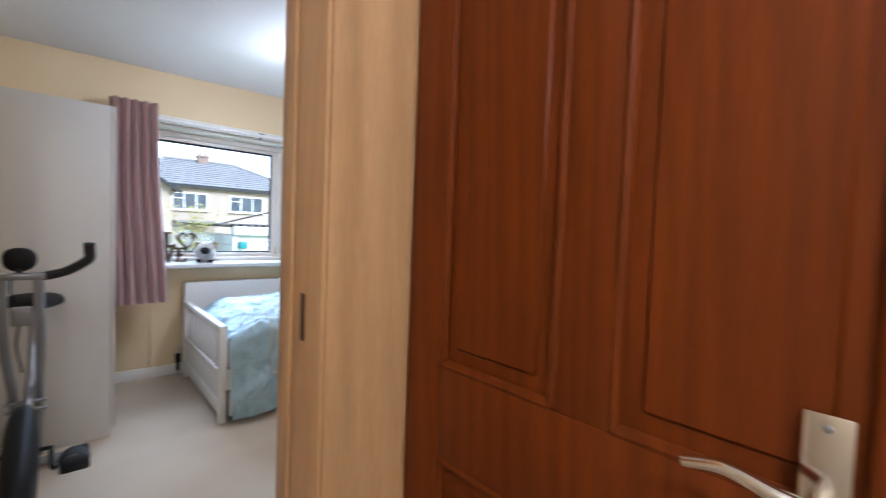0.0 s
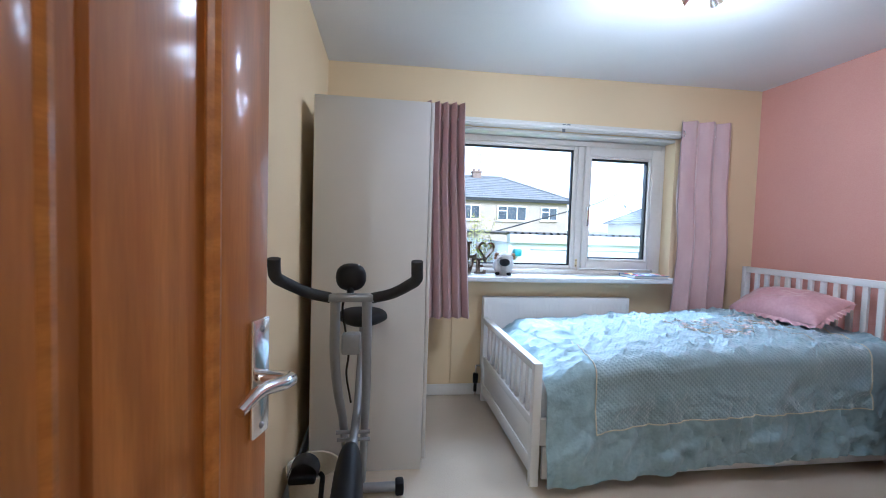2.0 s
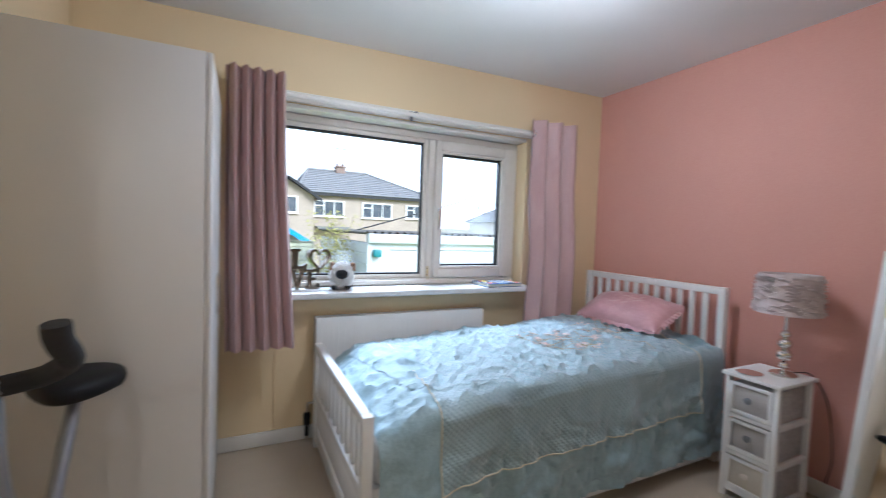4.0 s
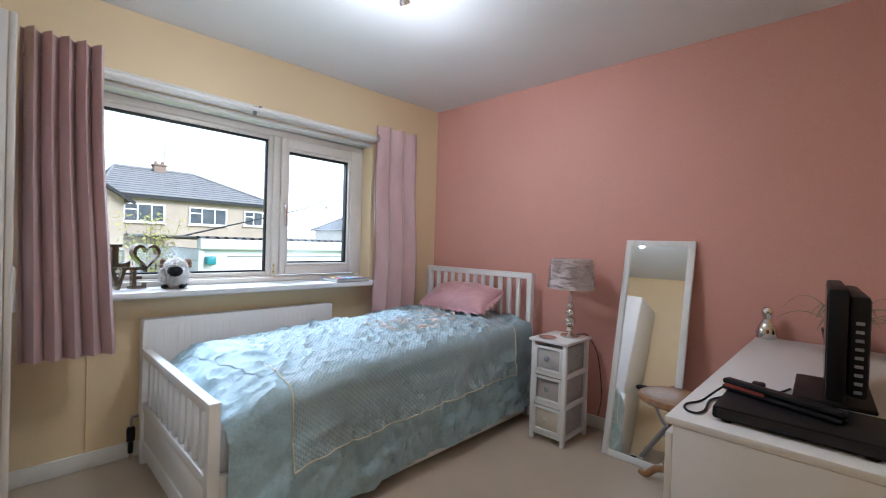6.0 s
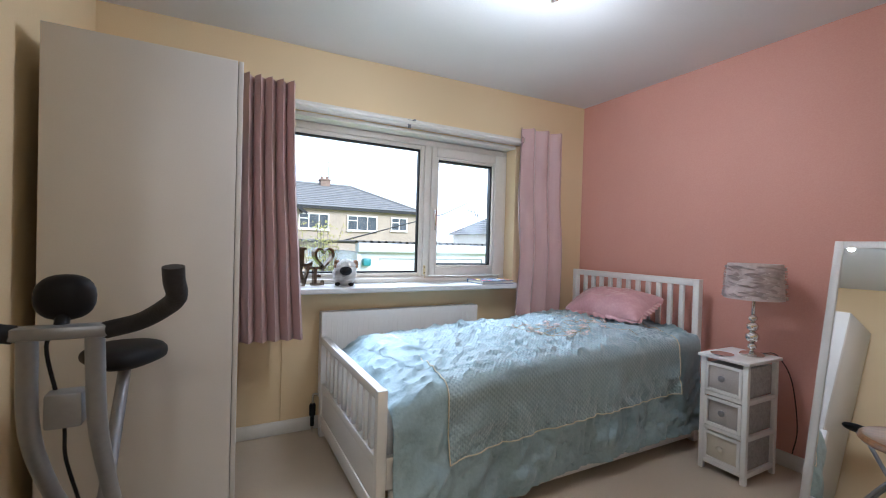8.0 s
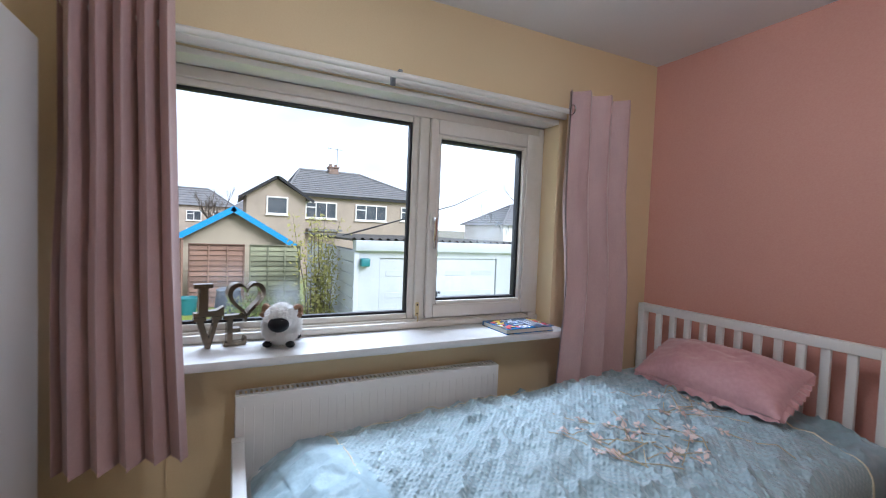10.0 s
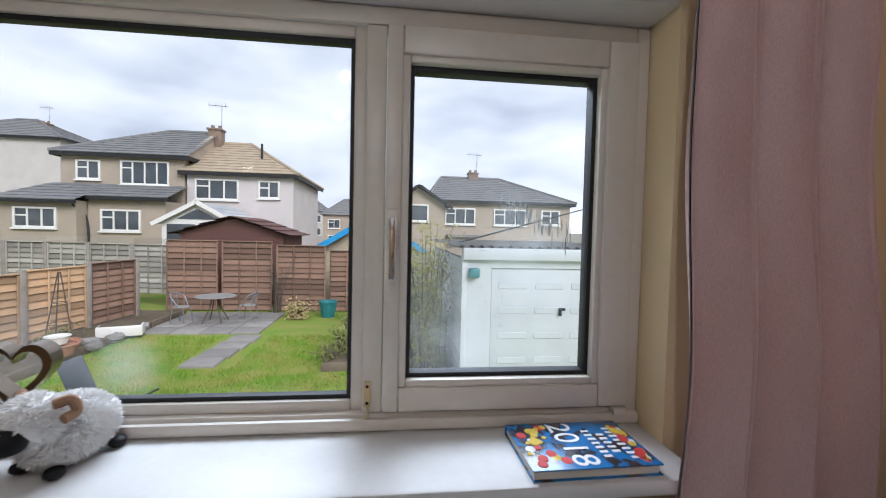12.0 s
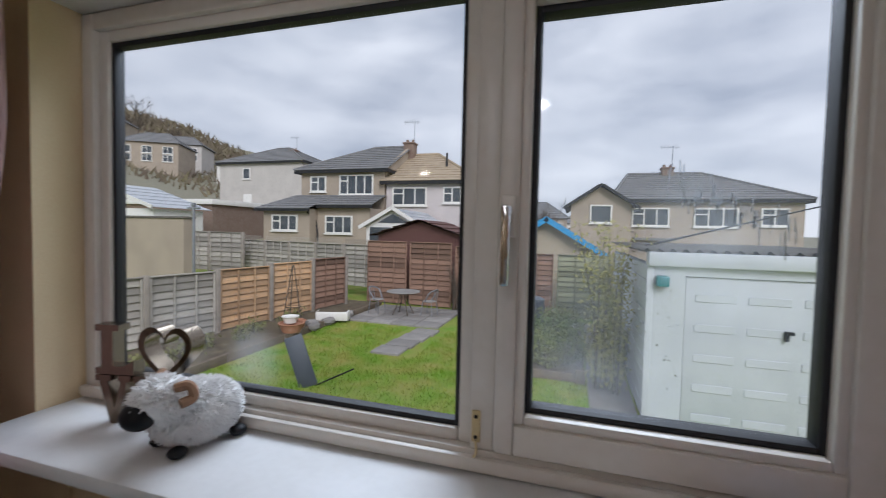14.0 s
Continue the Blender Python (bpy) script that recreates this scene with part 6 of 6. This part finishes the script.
sd_ = thing("garden_shed", "brown timber shed with shallow felted gable roof", "shed")
part("wall", prism(bmesh.new(), [(-5.6, -1.3), (-2.2, -1.3), (-2.2, 1.2), (-3.85, 1.72), (-5.6, 1.2)], 3), SHEDBROWN, sd_, m=pose(0, 18.6, 0))
bm = bmesh.new()
slope(bm, (-5.85, 18.3, 1.15), (-5.85, 21.8, 1.15), (-3.85, 21.8, 1.8), (-3.85, 18.3, 1.8), 4)
slope(bm, (-1.9, 21.8, 1.15), (-1.9, 18.3, 1.15), (-3.85, 18.3, 1.8), (-3.85, 21.8, 1.8), 4)
part("roof", bm, SHEDBROWN, sd_)

bg = thing("blue_gabled_garage", "rendered garage with bright blue bargeboards on its gable", "garage")
part("wall", prism(bmesh.new(), [(-0.95, -1.3), (2.55, -1.3), (2.55, 0.85), (0.8, 1.84), (-0.95, 0.85)], 6), material("cream_render", (0.45, 0.38, 0.28), 0.95, 0, None, 2, 0.6, 40, 0.3), bg, m=pose(0, 18.9, 0))
bm = bmesh.new()
slope(bm, (-1.3, 18.6, 0.67), (-1.3, 25, 0.67), (0.8, 25, 1.95), (0.8, 18.6, 1.95), 8)
slope(bm, (2.9, 25, 0.67), (2.9, 18.6, 0.67), (0.8, 18.6, 1.95), (0.8, 25, 1.95), 8)
part("roof", bm, TILE_T, bg)
ang = math.atan2(1.28, 2.1)
part("bargeboard", boxes(((0, 18.54, -0.16), (2.44, 18.6, 0.03))), BLUE, bg, "bright blue bargeboard", m=Matrix.Translation((-1.27, 0, 0.69)) @ Matrix.Rotation(-ang, 4, "Y"))
part("bargeboard", boxes(((-2.44, 18.54, -0.16), (0, 18.6, 0.03))), BLUE, bg, "bright blue bargeboard", m=Matrix.Translation((2.87, 0, 0.69)) @ Matrix.Rotation(ang, 4, "Y"))

# plain house up the slope
h2 = thing("detached_house", "plain grey rendered house with grey hipped roof", "house")
part("wall", boxes(((-36.8, 42, 1.5), (-25.9, 50, 8.5))), PEBBLE_G, h2)
part("roof", hip_roof(-36.8, -25.9, 42, 50, 8.5, 10.7, 4.6, 4.6, 10), TILE_G, h2)
eaves(h2, -36.8, -25.9, 42, 50, 8.5)
window_part(h2, -33.6, -32.6, 6.65, 7.85, 41.98, 1)
part("door", boxes(((-33.5, 41.93, 2.9), (-32.4, 41.99, 5.0)), bevel=0.01), WHITE, h2, "white back door")
chimney(h2, -29.5, 45.5, 9.2, 10.25)


def far_house(x, y, w, d, h, wallm, turn=0, roofm=None):
    z = ground_z(x, y) - 1.5
    f = thing("house", "distant pale rendered house on the hillside", "house", pose(x, y, z, 0, 0, turn), "houses on the hill")
    part("wall", boxes(((-w / 2, -d / 2, 0), (w / 2, d / 2, h + 1.5))), wallm, f)
    part("roof", hip_roof(-w / 2, w / 2, -d / 2, d / 2, h + 1.5, h + 3.7, w * 0.3, w * 0.3, 7), roofm or TILE_G, f)
    for fl in (2.4, h - 0.2):
        for k in range(3):
            xx = -w / 2 + w * (k + 0.5) / 3
            window_part(f, xx - 0.75, xx + 0.75, fl, fl + 1.15, -d / 2 - 0.02, 2)
    return f


far_house(-66, 58, 9, 8, 3.9, PEBBLE_T, 30)
far_house(-74, 70, 9, 8, 3.9, PEBBLE_G, 30)
far_house(-58, 70, 8, 8, 3.9, WHITE, 20)
far_house(-86, 62, 10, 8, 3.9, PEBBLE_T, 30)
far_house(-3.5, 62, 8, 8, 4.6, PEBBLE_T, 5)
far_house(4.2, 70, 8, 8, 4.6, WHITE, 0)
far_house(-13, 75, 8, 8, 4.6, PEBBLE_G, 0)
hr = thing("house", "white rendered house with grey hipped roof in the distance", "house")
part("wall", boxes(((22.5, 34, -3), (30.5, 41, 2.2))), WHITE, hr)
part("roof", hip_roof(22.5, 30.5, 34, 41, 2.2, 4.3, 3.2, 3.2, 9), TILE_G, hr)
window_part(hr, 23.5, 24.9, 0.6, 1.7, 33.98, 2)
window_part(hr, 26.5, 27.9, 0.6, 1.7, 33.98, 2)

# neighbour's outbuilding, its roof and a washing pole
ob_ = thing("outbuilding", "tan rendered outbuilding with mossy flat roof edge", "outbuilding")
part("wall", boxes(((-18.5, 14.4, -1.3), (-10.7, 14.8, 1.6))), PEBBLE_T, ob_)
part("roof", boxes(((-18.7, 14.35, 1.605), (-10.65, 14.85, 1.68)), bevel=0.02), ROOFFELT, ob_)
ob2 = thing("garage", "low brick garage with white fascia up the slope", "garage")
part("wall", boxes(((-30, 25, -1), (-20.4, 31, 2.75))), BRICK, ob2)
part("fascia", boxes(((-30.2, 24.8, 2.76), (-20.2, 31.2, 3.1)), bevel=0.02), WHITE, ob2)
lt = thing("lean_to", "white lean-to with sloping ribbed plastic roof", "lean-to")
part("wall", boxes(((-23.5, 19.6, -1.2), (-18.6, 22.6, 2.2)), bevel=0.02), WHITE, lt)
bm = bmesh.new()
slope(bm, (-18.3, 19.3, 2.25), (-18.3, 22.9, 2.25), (-22.6, 22.9, 3.6), (-22.6, 19.3, 3.6), 6, 0.03)
part("roof", bm, MATS["pale_polycarbonate"], lt)
part("bargeboard", boxes(((0, 19.2, -0.12), (4.55, 19.28, 0.06))), WHITE, lt, m=Matrix.Translation((-18.25, 0, 2.24)) @ Matrix.Rotation(math.pi + math.atan2(1.35, 4.3), 4, "Y"))
wp = thing("washing_line_pole", "tall blue-grey washing line pole", "pole", pose(-9.72, 13.9, -0.6))
part("pole", tube(bmesh.new(), [(0, 0, -0.7), (0, 0, 2.6)], 0.045, 10), STEEL, wp)
part("head", boxes(((-0.25, -0.03, 2.5), (0.25, 0.03, 2.56)), ((-0.05, -0.05, 2.57), (0.05, 0.05, 2.7)), bevel=0.01), STEEL, wp)

# white garage beside the garden
ga = thing("garage", "white painted garage with panelled up-and-over door", "garage", pose(2.79, 9.95, G) @ Matrix.Diagonal((1, 1, 1.07, 1)))
part("door_wall", boxes(((0, 0, 0), (0.42, 0.12, 2.12)), ((3.0, 0, 0), (3.6, 0.12, 2.12)), ((0.421, 0, 2.0), (2.999, 0.12, 2.12))), GARAGE_W, ga)
gd = part("garage_door", boxes(((0.43, 0.03, 0.02), (2.99, 0.09, 1.995)), bevel=0.01), GARAGE_W, ga, "white panelled garage door")
for i in range(5):
    for j in range(4):
        x, z = 0.55 + 0.62 * j, 0.14 + 0.385 * i
        part("panel", box(bmesh.new(), (x, 0.02, z), (x + 0.48, 0.0295, z + 0.1), 0.009, segments=1), GARAGE_W, gd)
part("handle", boxes(((1.58, -0.03, 1.27), (1.62, 0.029, 1.39)), ((1.62, -0.03, 1.35), (1.68, -0.005, 1.39)), bevel=0.006), BLACK, gd, "black door handle")
part("fascia", box(bmesh.new(), (-0.06, -0.1, 2.121), (3.7, 0.14, 2.3), 0.012), GARAGE_W, ga)
for i in range(10):
    part("plank", box(bmesh.new(), (-0.03, 0.125, 0.02 + 0.21 * i), (0.0, 5.5, 0.222 + 0.21 * i), 0.008, segments=1), GARAGE_W, ga)
part("side_wall", boxes(((0.005, 0.125, 0), (0.1, 5.5, 2.115)), ((3.5, 0.125, 0), (3.6, 5.5, 2.115))), GARAGE_W, ga)
part("corner_trim", boxes(((-0.07, -0.03, 0), (0.02, -0.001, 2.12)), bevel=0.006), GARAGE_W, ga)
bm = bmesh.new()
surface(bm, lambda u, v: Vector((-0.12 + 3.85 * u, 0.0 + 5.7 * v, 2.32 + 0.025 * math.sin(u * 150))), 160, 2)
surface(bm, lambda u, v: Vector((-0.12 + 3.85 * u, 0.0 + 5.7 * v, 2.30 + 0.025 * math.sin(u * 150))), 160, 2)
part("corrugated_roof", bm, ROOFFELT, ga, "dark mossy corrugated roof")
part("security_light", box(bmesh.new(), (0.04, -0.14, 1.86), (0.2, -0.001, 2.0), 0.02), TEAL, ga, "dark green wall lamp box")

# garden things
gt = thing("garden_table", "round metal garden table with pale rim", "table", pose(-3.3, 15.7, G + 0.05))
part("top", lathe(bmesh.new(), [(0.001, 0.70), (0.5, 0.70), (0.53, 0.715), (0.52, 0.735), (0.48, 0.725), (0.001, 0.722)], 32), SLAB, gt)
for k in range(4):
    a = radians(45 + 90 * k)
    part("leg", tube(bmesh.new(), curve_pts([(0.1 * math.cos(a), 0.1 * math.sin(a), 0.7), (0.16 * math.cos(a), 0.16 * math.sin(a), 0.4), (0.36 * math.cos(a), 0.36 * math.sin(a), 0)], 5), 0.018, 6), BARK, gt)


def garden_chair(m):
    c = thing("garden_chair", "curved metal garden chair beside the round table", "chair", m, "chairs on the patio")
    part("seat", lathe(bmesh.new(), [(0.001, 0.42), (0.2, 0.42), (0.22, 0.435), (0.2, 0.45), (0.001, 0.445)], 20), SLAB, c)
    part("backrest", tube(bmesh.new(), curve_pts([(-0.2, 0.05, 0.45), (-0.25, -0.12, 0.72), (0, -0.26, 0.82), (0.25, -0.12, 0.72), (0.2, 0.05, 0.45)], 6), 0.02, 8), STEEL, c)
    for x in (-0.12, 0, 0.12):
        part("back_bar", tube(bmesh.new(), [(x, -0.18, 0.44), (x, -0.24, 0.79)], 0.01, 6), STEEL, c)
    for x in (-0.16, 0.16):
        for y in (-0.15, 0.15):
            part("leg", tube(bmesh.new(), [(x, y, 0.43), (x * 1.25, y * 1.3, 0)], 0.013, 6), STEEL, c)
    return c


ch = garden_chair(pose(-4.15, 15.6, G + 0.05, 0, 0, -100))
copy_thing(ch, pose(-2.5, 15.9, G + 0.05, 0, 0, 80))
cb = thing("compost_bin", "black plastic compost bin with lid", "compost bin", pose(0.70, 15.6, G))
part("body", lathe(bmesh.new(), [(0.38, 0), (0.38, 0.05), (0.3, 0.78), (0.29, 0.8)], 24), material("blue_black_plastic", (0.03, 0.04, 0.06), 0.5), cb)
part("lid", lathe(bmesh.new(), [(0.31, 0.801), (0.31, 0.84), (0.2, 0.89), (0.001, 0.9)], 24), material("grey_lid", (0.12, 0.14, 0.17), 0.5), cb)


def pot(m, mat, r=0.2, h=0.32, label="glazed plant pot in the garden"):
    p = thing("plant_pot", label, "pot", m)
    part("pot", lathe(bmesh.new(), [(r * 0.7, 0), (r * 0.95, h * 0.9), (r * 1.05, h * 0.92), (r * 1.05, h), (r * 0.9, h), (r * 0.85, h * 0.85), (0.001, h * 0.82)], 20), mat, p)
    return p


TERRA = material("terracotta", (0.42, 0.2, 0.12), 0.85)
pot(pose(-0.35, 16.6, G), TEAL, 0.28, 0.5, "large teal glazed plant pot")
pot(pose(-4.72, 12.1, G + 0.17), TERRA, 0.3, 0.22, "broad terracotta pot on the border edge")
pot(pose(-4.75, 12.1, G + 0.39), WHITE, 0.2, 0.16, "small white pot stacked in another")
pot(pose(-4.9, 12.55, G + 0.09), TERRA, 0.22, 0.26, "small round terracotta pot in the border")
pot(pose(-4.6, 14.2, G), WHITE, 0.17, 0.2, "small white plant pot")
tr = thing("planter_trough", "white rectangular planter trough", "planter", pose(-4.75, 14.0, G + 0.09, 0, 0, 20))
part("body", boxes(((-0.45, -0.2, 0), (0.45, 0.2, 0.25)), bevel=0.03), WHITE, tr)
part("soil", boxes(((-0.4, -0.16, 0.2505), (0.4, 0.16, 0.262))), SOIL, tr)
for k, (x, y) in enumerate(((-4.9, 13.2), (-4.65, 13.6), (-4.62, 12.9), (-4.68, 14.75))):
    solid("border_stone", blob(bmesh.new(), (0, 0, 0.09), (0.17, 0.13, 0.1), seg=10, power=0.8, rough=0.4), SLAB, "pale rounded stone by the border", "stone", m=pose(x, y, G + 0.05, 0, 0, 50 * k))
ok = thing("garden_obelisk", "tall thin rustic cane obelisk in the border", "obelisk", pose(-5.35, 13.0, G + 0.09))
for k in range(5):
    a = 2 * math.pi * k / 5
    part("cane", tube(bmesh.new(), [(0.27 * math.cos(a), 0.27 * math.sin(a), 0), (0.02 * math.cos(a), 0.02 * math.sin(a), 1.6)], 0.013, 5), BARK, ok)
for z in (0.5, 0.95):
    r = 0.27 * (1 - z / 1.65) + 0.01
    part("hoop", tube(bmesh.new(), [(r * math.cos(q / 2), r * math.sin(q / 2), z) for q in range(14)], 0.008, 4), BARK, ok)
# unidentified dark shape, built as a leaning board with a thin rod
gb = thing("garden_lounger", "dark grey leaning board with a thin rod on the lawn", "garden seat", pose(-2.45, 9.55, G, 0, 0, 35))
part("back", boxes(((-0.15, -0.02, 0.0), (0.15, 0.02, 0.9)), bevel=0.015), material("slate_plastic", (0.06, 0.07, 0.09), 0.5), gb, m=pose(0, 0, 0, -12, -18, 0))
part("arm", tube(bmesh.new(), [(0.1, 0, 0.02), (0.75, 0.1, 0.22)], 0.015, 6), BLACK, gb)


def leafy(name, label, cat, m, stems, height, spread, leaves, size, mat, seed, base=0.1):
    """Thin stems with many small leaves scattered along them."""
    r = random.Random(seed)
    p = thing(name, label, cat, m)
    bm_, lf = bmesh.new(), bmesh.new()
    for k in range(stems):
        a, w = r.random() * 6.28, spread * r.random()
        h = height * r.uniform(0.6, 1)
        b0 = Vector((base * r.uniform(-1, 1), base * r.uniform(-1, 1), 0))
        pts = [b0 + Vector((math.cos(a) * w * t * t + 0.05 * r.uniform(-1, 1) * t, math.sin(a) * w * t * t + 0.05 * r.uniform(-1, 1) * t, h * t)) for t in (0, 0.25, 0.5, 0.75, 1)]
        tube(bm_, pts, [0.014, 0.012, 0.009, 0.006, 0.003], 5)
        for _ in range(leaves // stems):
            t = r.uniform(0.08, 1) * 3.999
            c = pts[int(t)].lerp(pts[int(t) + 1], t % 1) + Vector((r.gauss(0, 1), r.gauss(0, 1), r.gauss(0, 0.7))) * size * 2.2
            c.z = max(c.z, size)
            u = Vector((r.gauss(0, 1), r.gauss(0, 1), r.gauss(0, 1))).normalized()
            v = u.orthogonal().normalized()
            s = size * r.uniform(0.5, 1.2)
            lf.faces.new([lf.verts.new(c + q) for q in (u * s, v * s * 0.45, -u * s, -v * s * 0.45)])
    part("stems", bm_, BARK, p)
    part("crown", lf, mat, p)
    return p


leafy("shrub", "tall thin straggly shrub with yellow-green leaves by the garage", "shrub", pose(2.36, 11.1, G), 14, 3.1, 0.5, 2700, 0.042, material("yellow_green_leaf", (0.26, 0.26, 0.06), 0.7, 0, (0.36, 0.32, 0.10), 20, 1, 60, 0.2), 1, 0.25)
leafy("shrub", "low tangled green shrub in the raised bed", "shrub", pose(1.3, 13.0, G + 0.13), 20, 0.8, 0.6, 1500, 0.05, material("shrub_green", (0.10, 0.16, 0.04), 0.8, 0, (0.17, 0.2, 0.06), 20, 1), 2, 0.4)
leafy("shrub", "low tangled green shrub in the raised bed", "shrub", pose(1.5, 15.0, G + 0.13), 20, 0.7, 0.7, 1200, 0.05, HEDGE, 3, 0.4)
leafy("shrub", "dark green ivy-like shrub against the garage side", "shrub", pose(2.5, 12.0, G), 18, 1.35, 0.35, 1900, 0.04, HEDGE, 11, 0.3)
FRESH = material("fresh_green_leaf", (0.20, 0.27, 0.06), 0.8, 0, (0.30, 0.31, 0.10), 20, 1)
for k in range(5):
    leafy("shrub", "low loose green plant in the raised bed", "shrub", pose(0.55 + 0.33 * k, 12.5 + 0.45 * (k % 2), G + 0.13), 14, 0.6, 0.4, 620, 0.04, FRESH, 60 + k, 0.2)
leafy("grass_clump", "dry straw-coloured grass clump by the back fence", "grass", pose(-1.2, 16.3, G), 50, 0.5, 0.4, 500, 0.06, material("straw", (0.42, 0.33, 0.15), 0.9), 4, 0.1)
leafy("shrub", "bare thin twiggy shrub before the back fence", "shrub", pose(-2.0, 17.1, G), 18, 2.2, 0.6, 60, 0.03, BARK, 6)
for k in range(7):
    leafy("border_plant", "low winter border plant", "plant", pose(-5.6 + 0.35 * math.sin(k * 3), 9.0 + 0.75 * k, G + 0.09), 9, 0.32, 0.3, 170, 0.04, HEDGE, 20 + k, 0.15)
for k in range(6):
    leafy("border_plant", "low green plant beside the raised bed", "plant", pose(0.45 + 0.28 * k, 11.75 + 0.3 * (k % 3), G + 0.13), 10, 0.35, 0.3, 220, 0.04, HEDGE, 40 + k, 0.15)


def bare_tree(m, h, seed, label="bare winter tree on the hillside"):
    r = random.Random(seed)
    t = thing("tree", label, "tree", m, "bare trees")
    tk, tw = bmesh.new(), bmesh.new()

    def grow(bm, p, d, ln, rad, depth):
        pts, q = [p], p
        for _ in range(3):
            d = (d + Vector((r.gauss(0, 0.13), r.gauss(0, 0.13), r.gauss(0.04, 0.08)))).normalized()
            q = q + d * ln / 3
            pts.append(q)
        tube(bm, pts, [rad, rad * 0.88, rad * 0.78, rad * 0.66], 6 if depth < 2 else 4, False)
        if depth < 5:
            for _ in range(3 if depth else 5):
                side = d.orthogonal().normalized()
                side.rotate(Euler((0, 0, r.random() * 6.28)))
                nd = (d + side * r.uniform(0.45, 0.95) + Vector((0, 0, 0.1))).normalized()
                grow(tw, pts[r.randint(1, 3)], nd, ln * r.uniform(0.55, 0.8), rad * 0.55, depth + 1)

    grow(tk, Vector((0, 0, 0)), Vector((0, 0, 1)), h * 0.36, h * 0.025, 0)
    part("trunk", tk, BARK, t)
    part("crown", tw, BARK, t, "bare twigs")
    return t


b1 = bare_tree(pose(-92, 70, ground_z(-92, 70)), 12, 1)
b2 = bare_tree(pose(-80, 74, ground_z(-80, 74)), 9, 2)
for x, y, s in ((-100, 80, 1), (-70, 86, 0.9)):
    copy_thing(b1 if s == 1 else b2, pose(x, y, ground_z(x, y), 0, 0, x * 3))
bare_tree(pose(0.2, 46, -1.5), 7.2, 5, "bare spreading tree behind the houses")
bare_tree(pose(19.0, 24, -1.8), 8, 6, "bare tree behind the garages")
bm = bmesh.new()
rr_ = random.Random(9)
for k in range(9000):
    x = rr_.uniform(-150, -40) if k % 9 < 5 else rr_.uniform(-14, 8)
    y = rr_.uniform(88, 120) if k % 9 < 5 else rr_.uniform(95, 110)
    s, z = rr_.uniform(0.6, 1.5), rr_.uniform(0, 2.8)
    if k % 9 > 6:
        x, y, s, z = rr_.uniform(-120, -42), rr_.uniform(46, 90), rr_.uniform(0.4, 1.1), rr_.uniform(0, 0.8)
    z += ground_z(x, y)
    u = Vector((rr_.gauss(0, 0.5), rr_.gauss(0, 0.5), 1)).normalized() * 1.3
    v = u.orthogonal().normalized() * 0.28
    w = u.cross(v).normalized() * 0.28
    vs = [bm.verts.new(Vector((x, y, z)) + q * s) for q in (u, -u * 0.4 + v, -u * 0.4 - v * 0.5 + w, -u * 0.4 - v * 0.5 - w)]
    for f in ((0, 1, 2), (0, 2, 3), (0, 3, 1), (1, 3, 2)):
        bm.faces.new([vs[i] for i in f])
solid("far_woods", bm, material("far_wood", (0.17, 0.13, 0.10), 0.95, 0, (0.22, 0.19, 0.10), 0.3, 1), "brown leafless woods on the far hill", "woods", "stuff", smooth=False)
solid("telephone_wire", tube(bmesh.new(), [(3.0, 12, 1.2), (9, 18, 2.5), (20.5, 33.8, 5.2)], 0.02, 4), BLACK, "dark overhead cable running to a house", "cable")

rr_ = random.Random(3)
bm = bmesh.new()
for k in range(34000):
    x, y = rr_.uniform(-4.6, 2.0), rr_.uniform(6.8, 14.2)
    if (-2.5 < x < -1.4 and y > 11.6) or (x > 0.2 and y > 11.3) or noise.noise(Vector((x * 1.6, y * 1.6, 4))) < rr_.uniform(-0.75, 0.1):
        continue
    h, a, w = rr_.uniform(0.03, 0.09) * (1 + 0.7 * noise.noise(Vector((x * 3, y * 3, 8)))), rr_.random() * 6.28, 0.009
    c = Vector((x, y, G + 0.0))
    d, e = Vector((math.cos(a), math.sin(a), 0)), Vector((rr_.gauss(0, 0.03), rr_.gauss(0, 0.03), h))
    bm.faces.new([bm.verts.new(q) for q in (c - d * w, c + d * w, c + e)])
solid("grass_blades", bm, material("grass_blade", (0.17, 0.31, 0.025), 0.9, 0, (0.36, 0.34, 0.09), 1.6, 1, 30, 0, specular=0.15), "tufted blades of the lawn grass", "grass", "stuff", smooth=False)
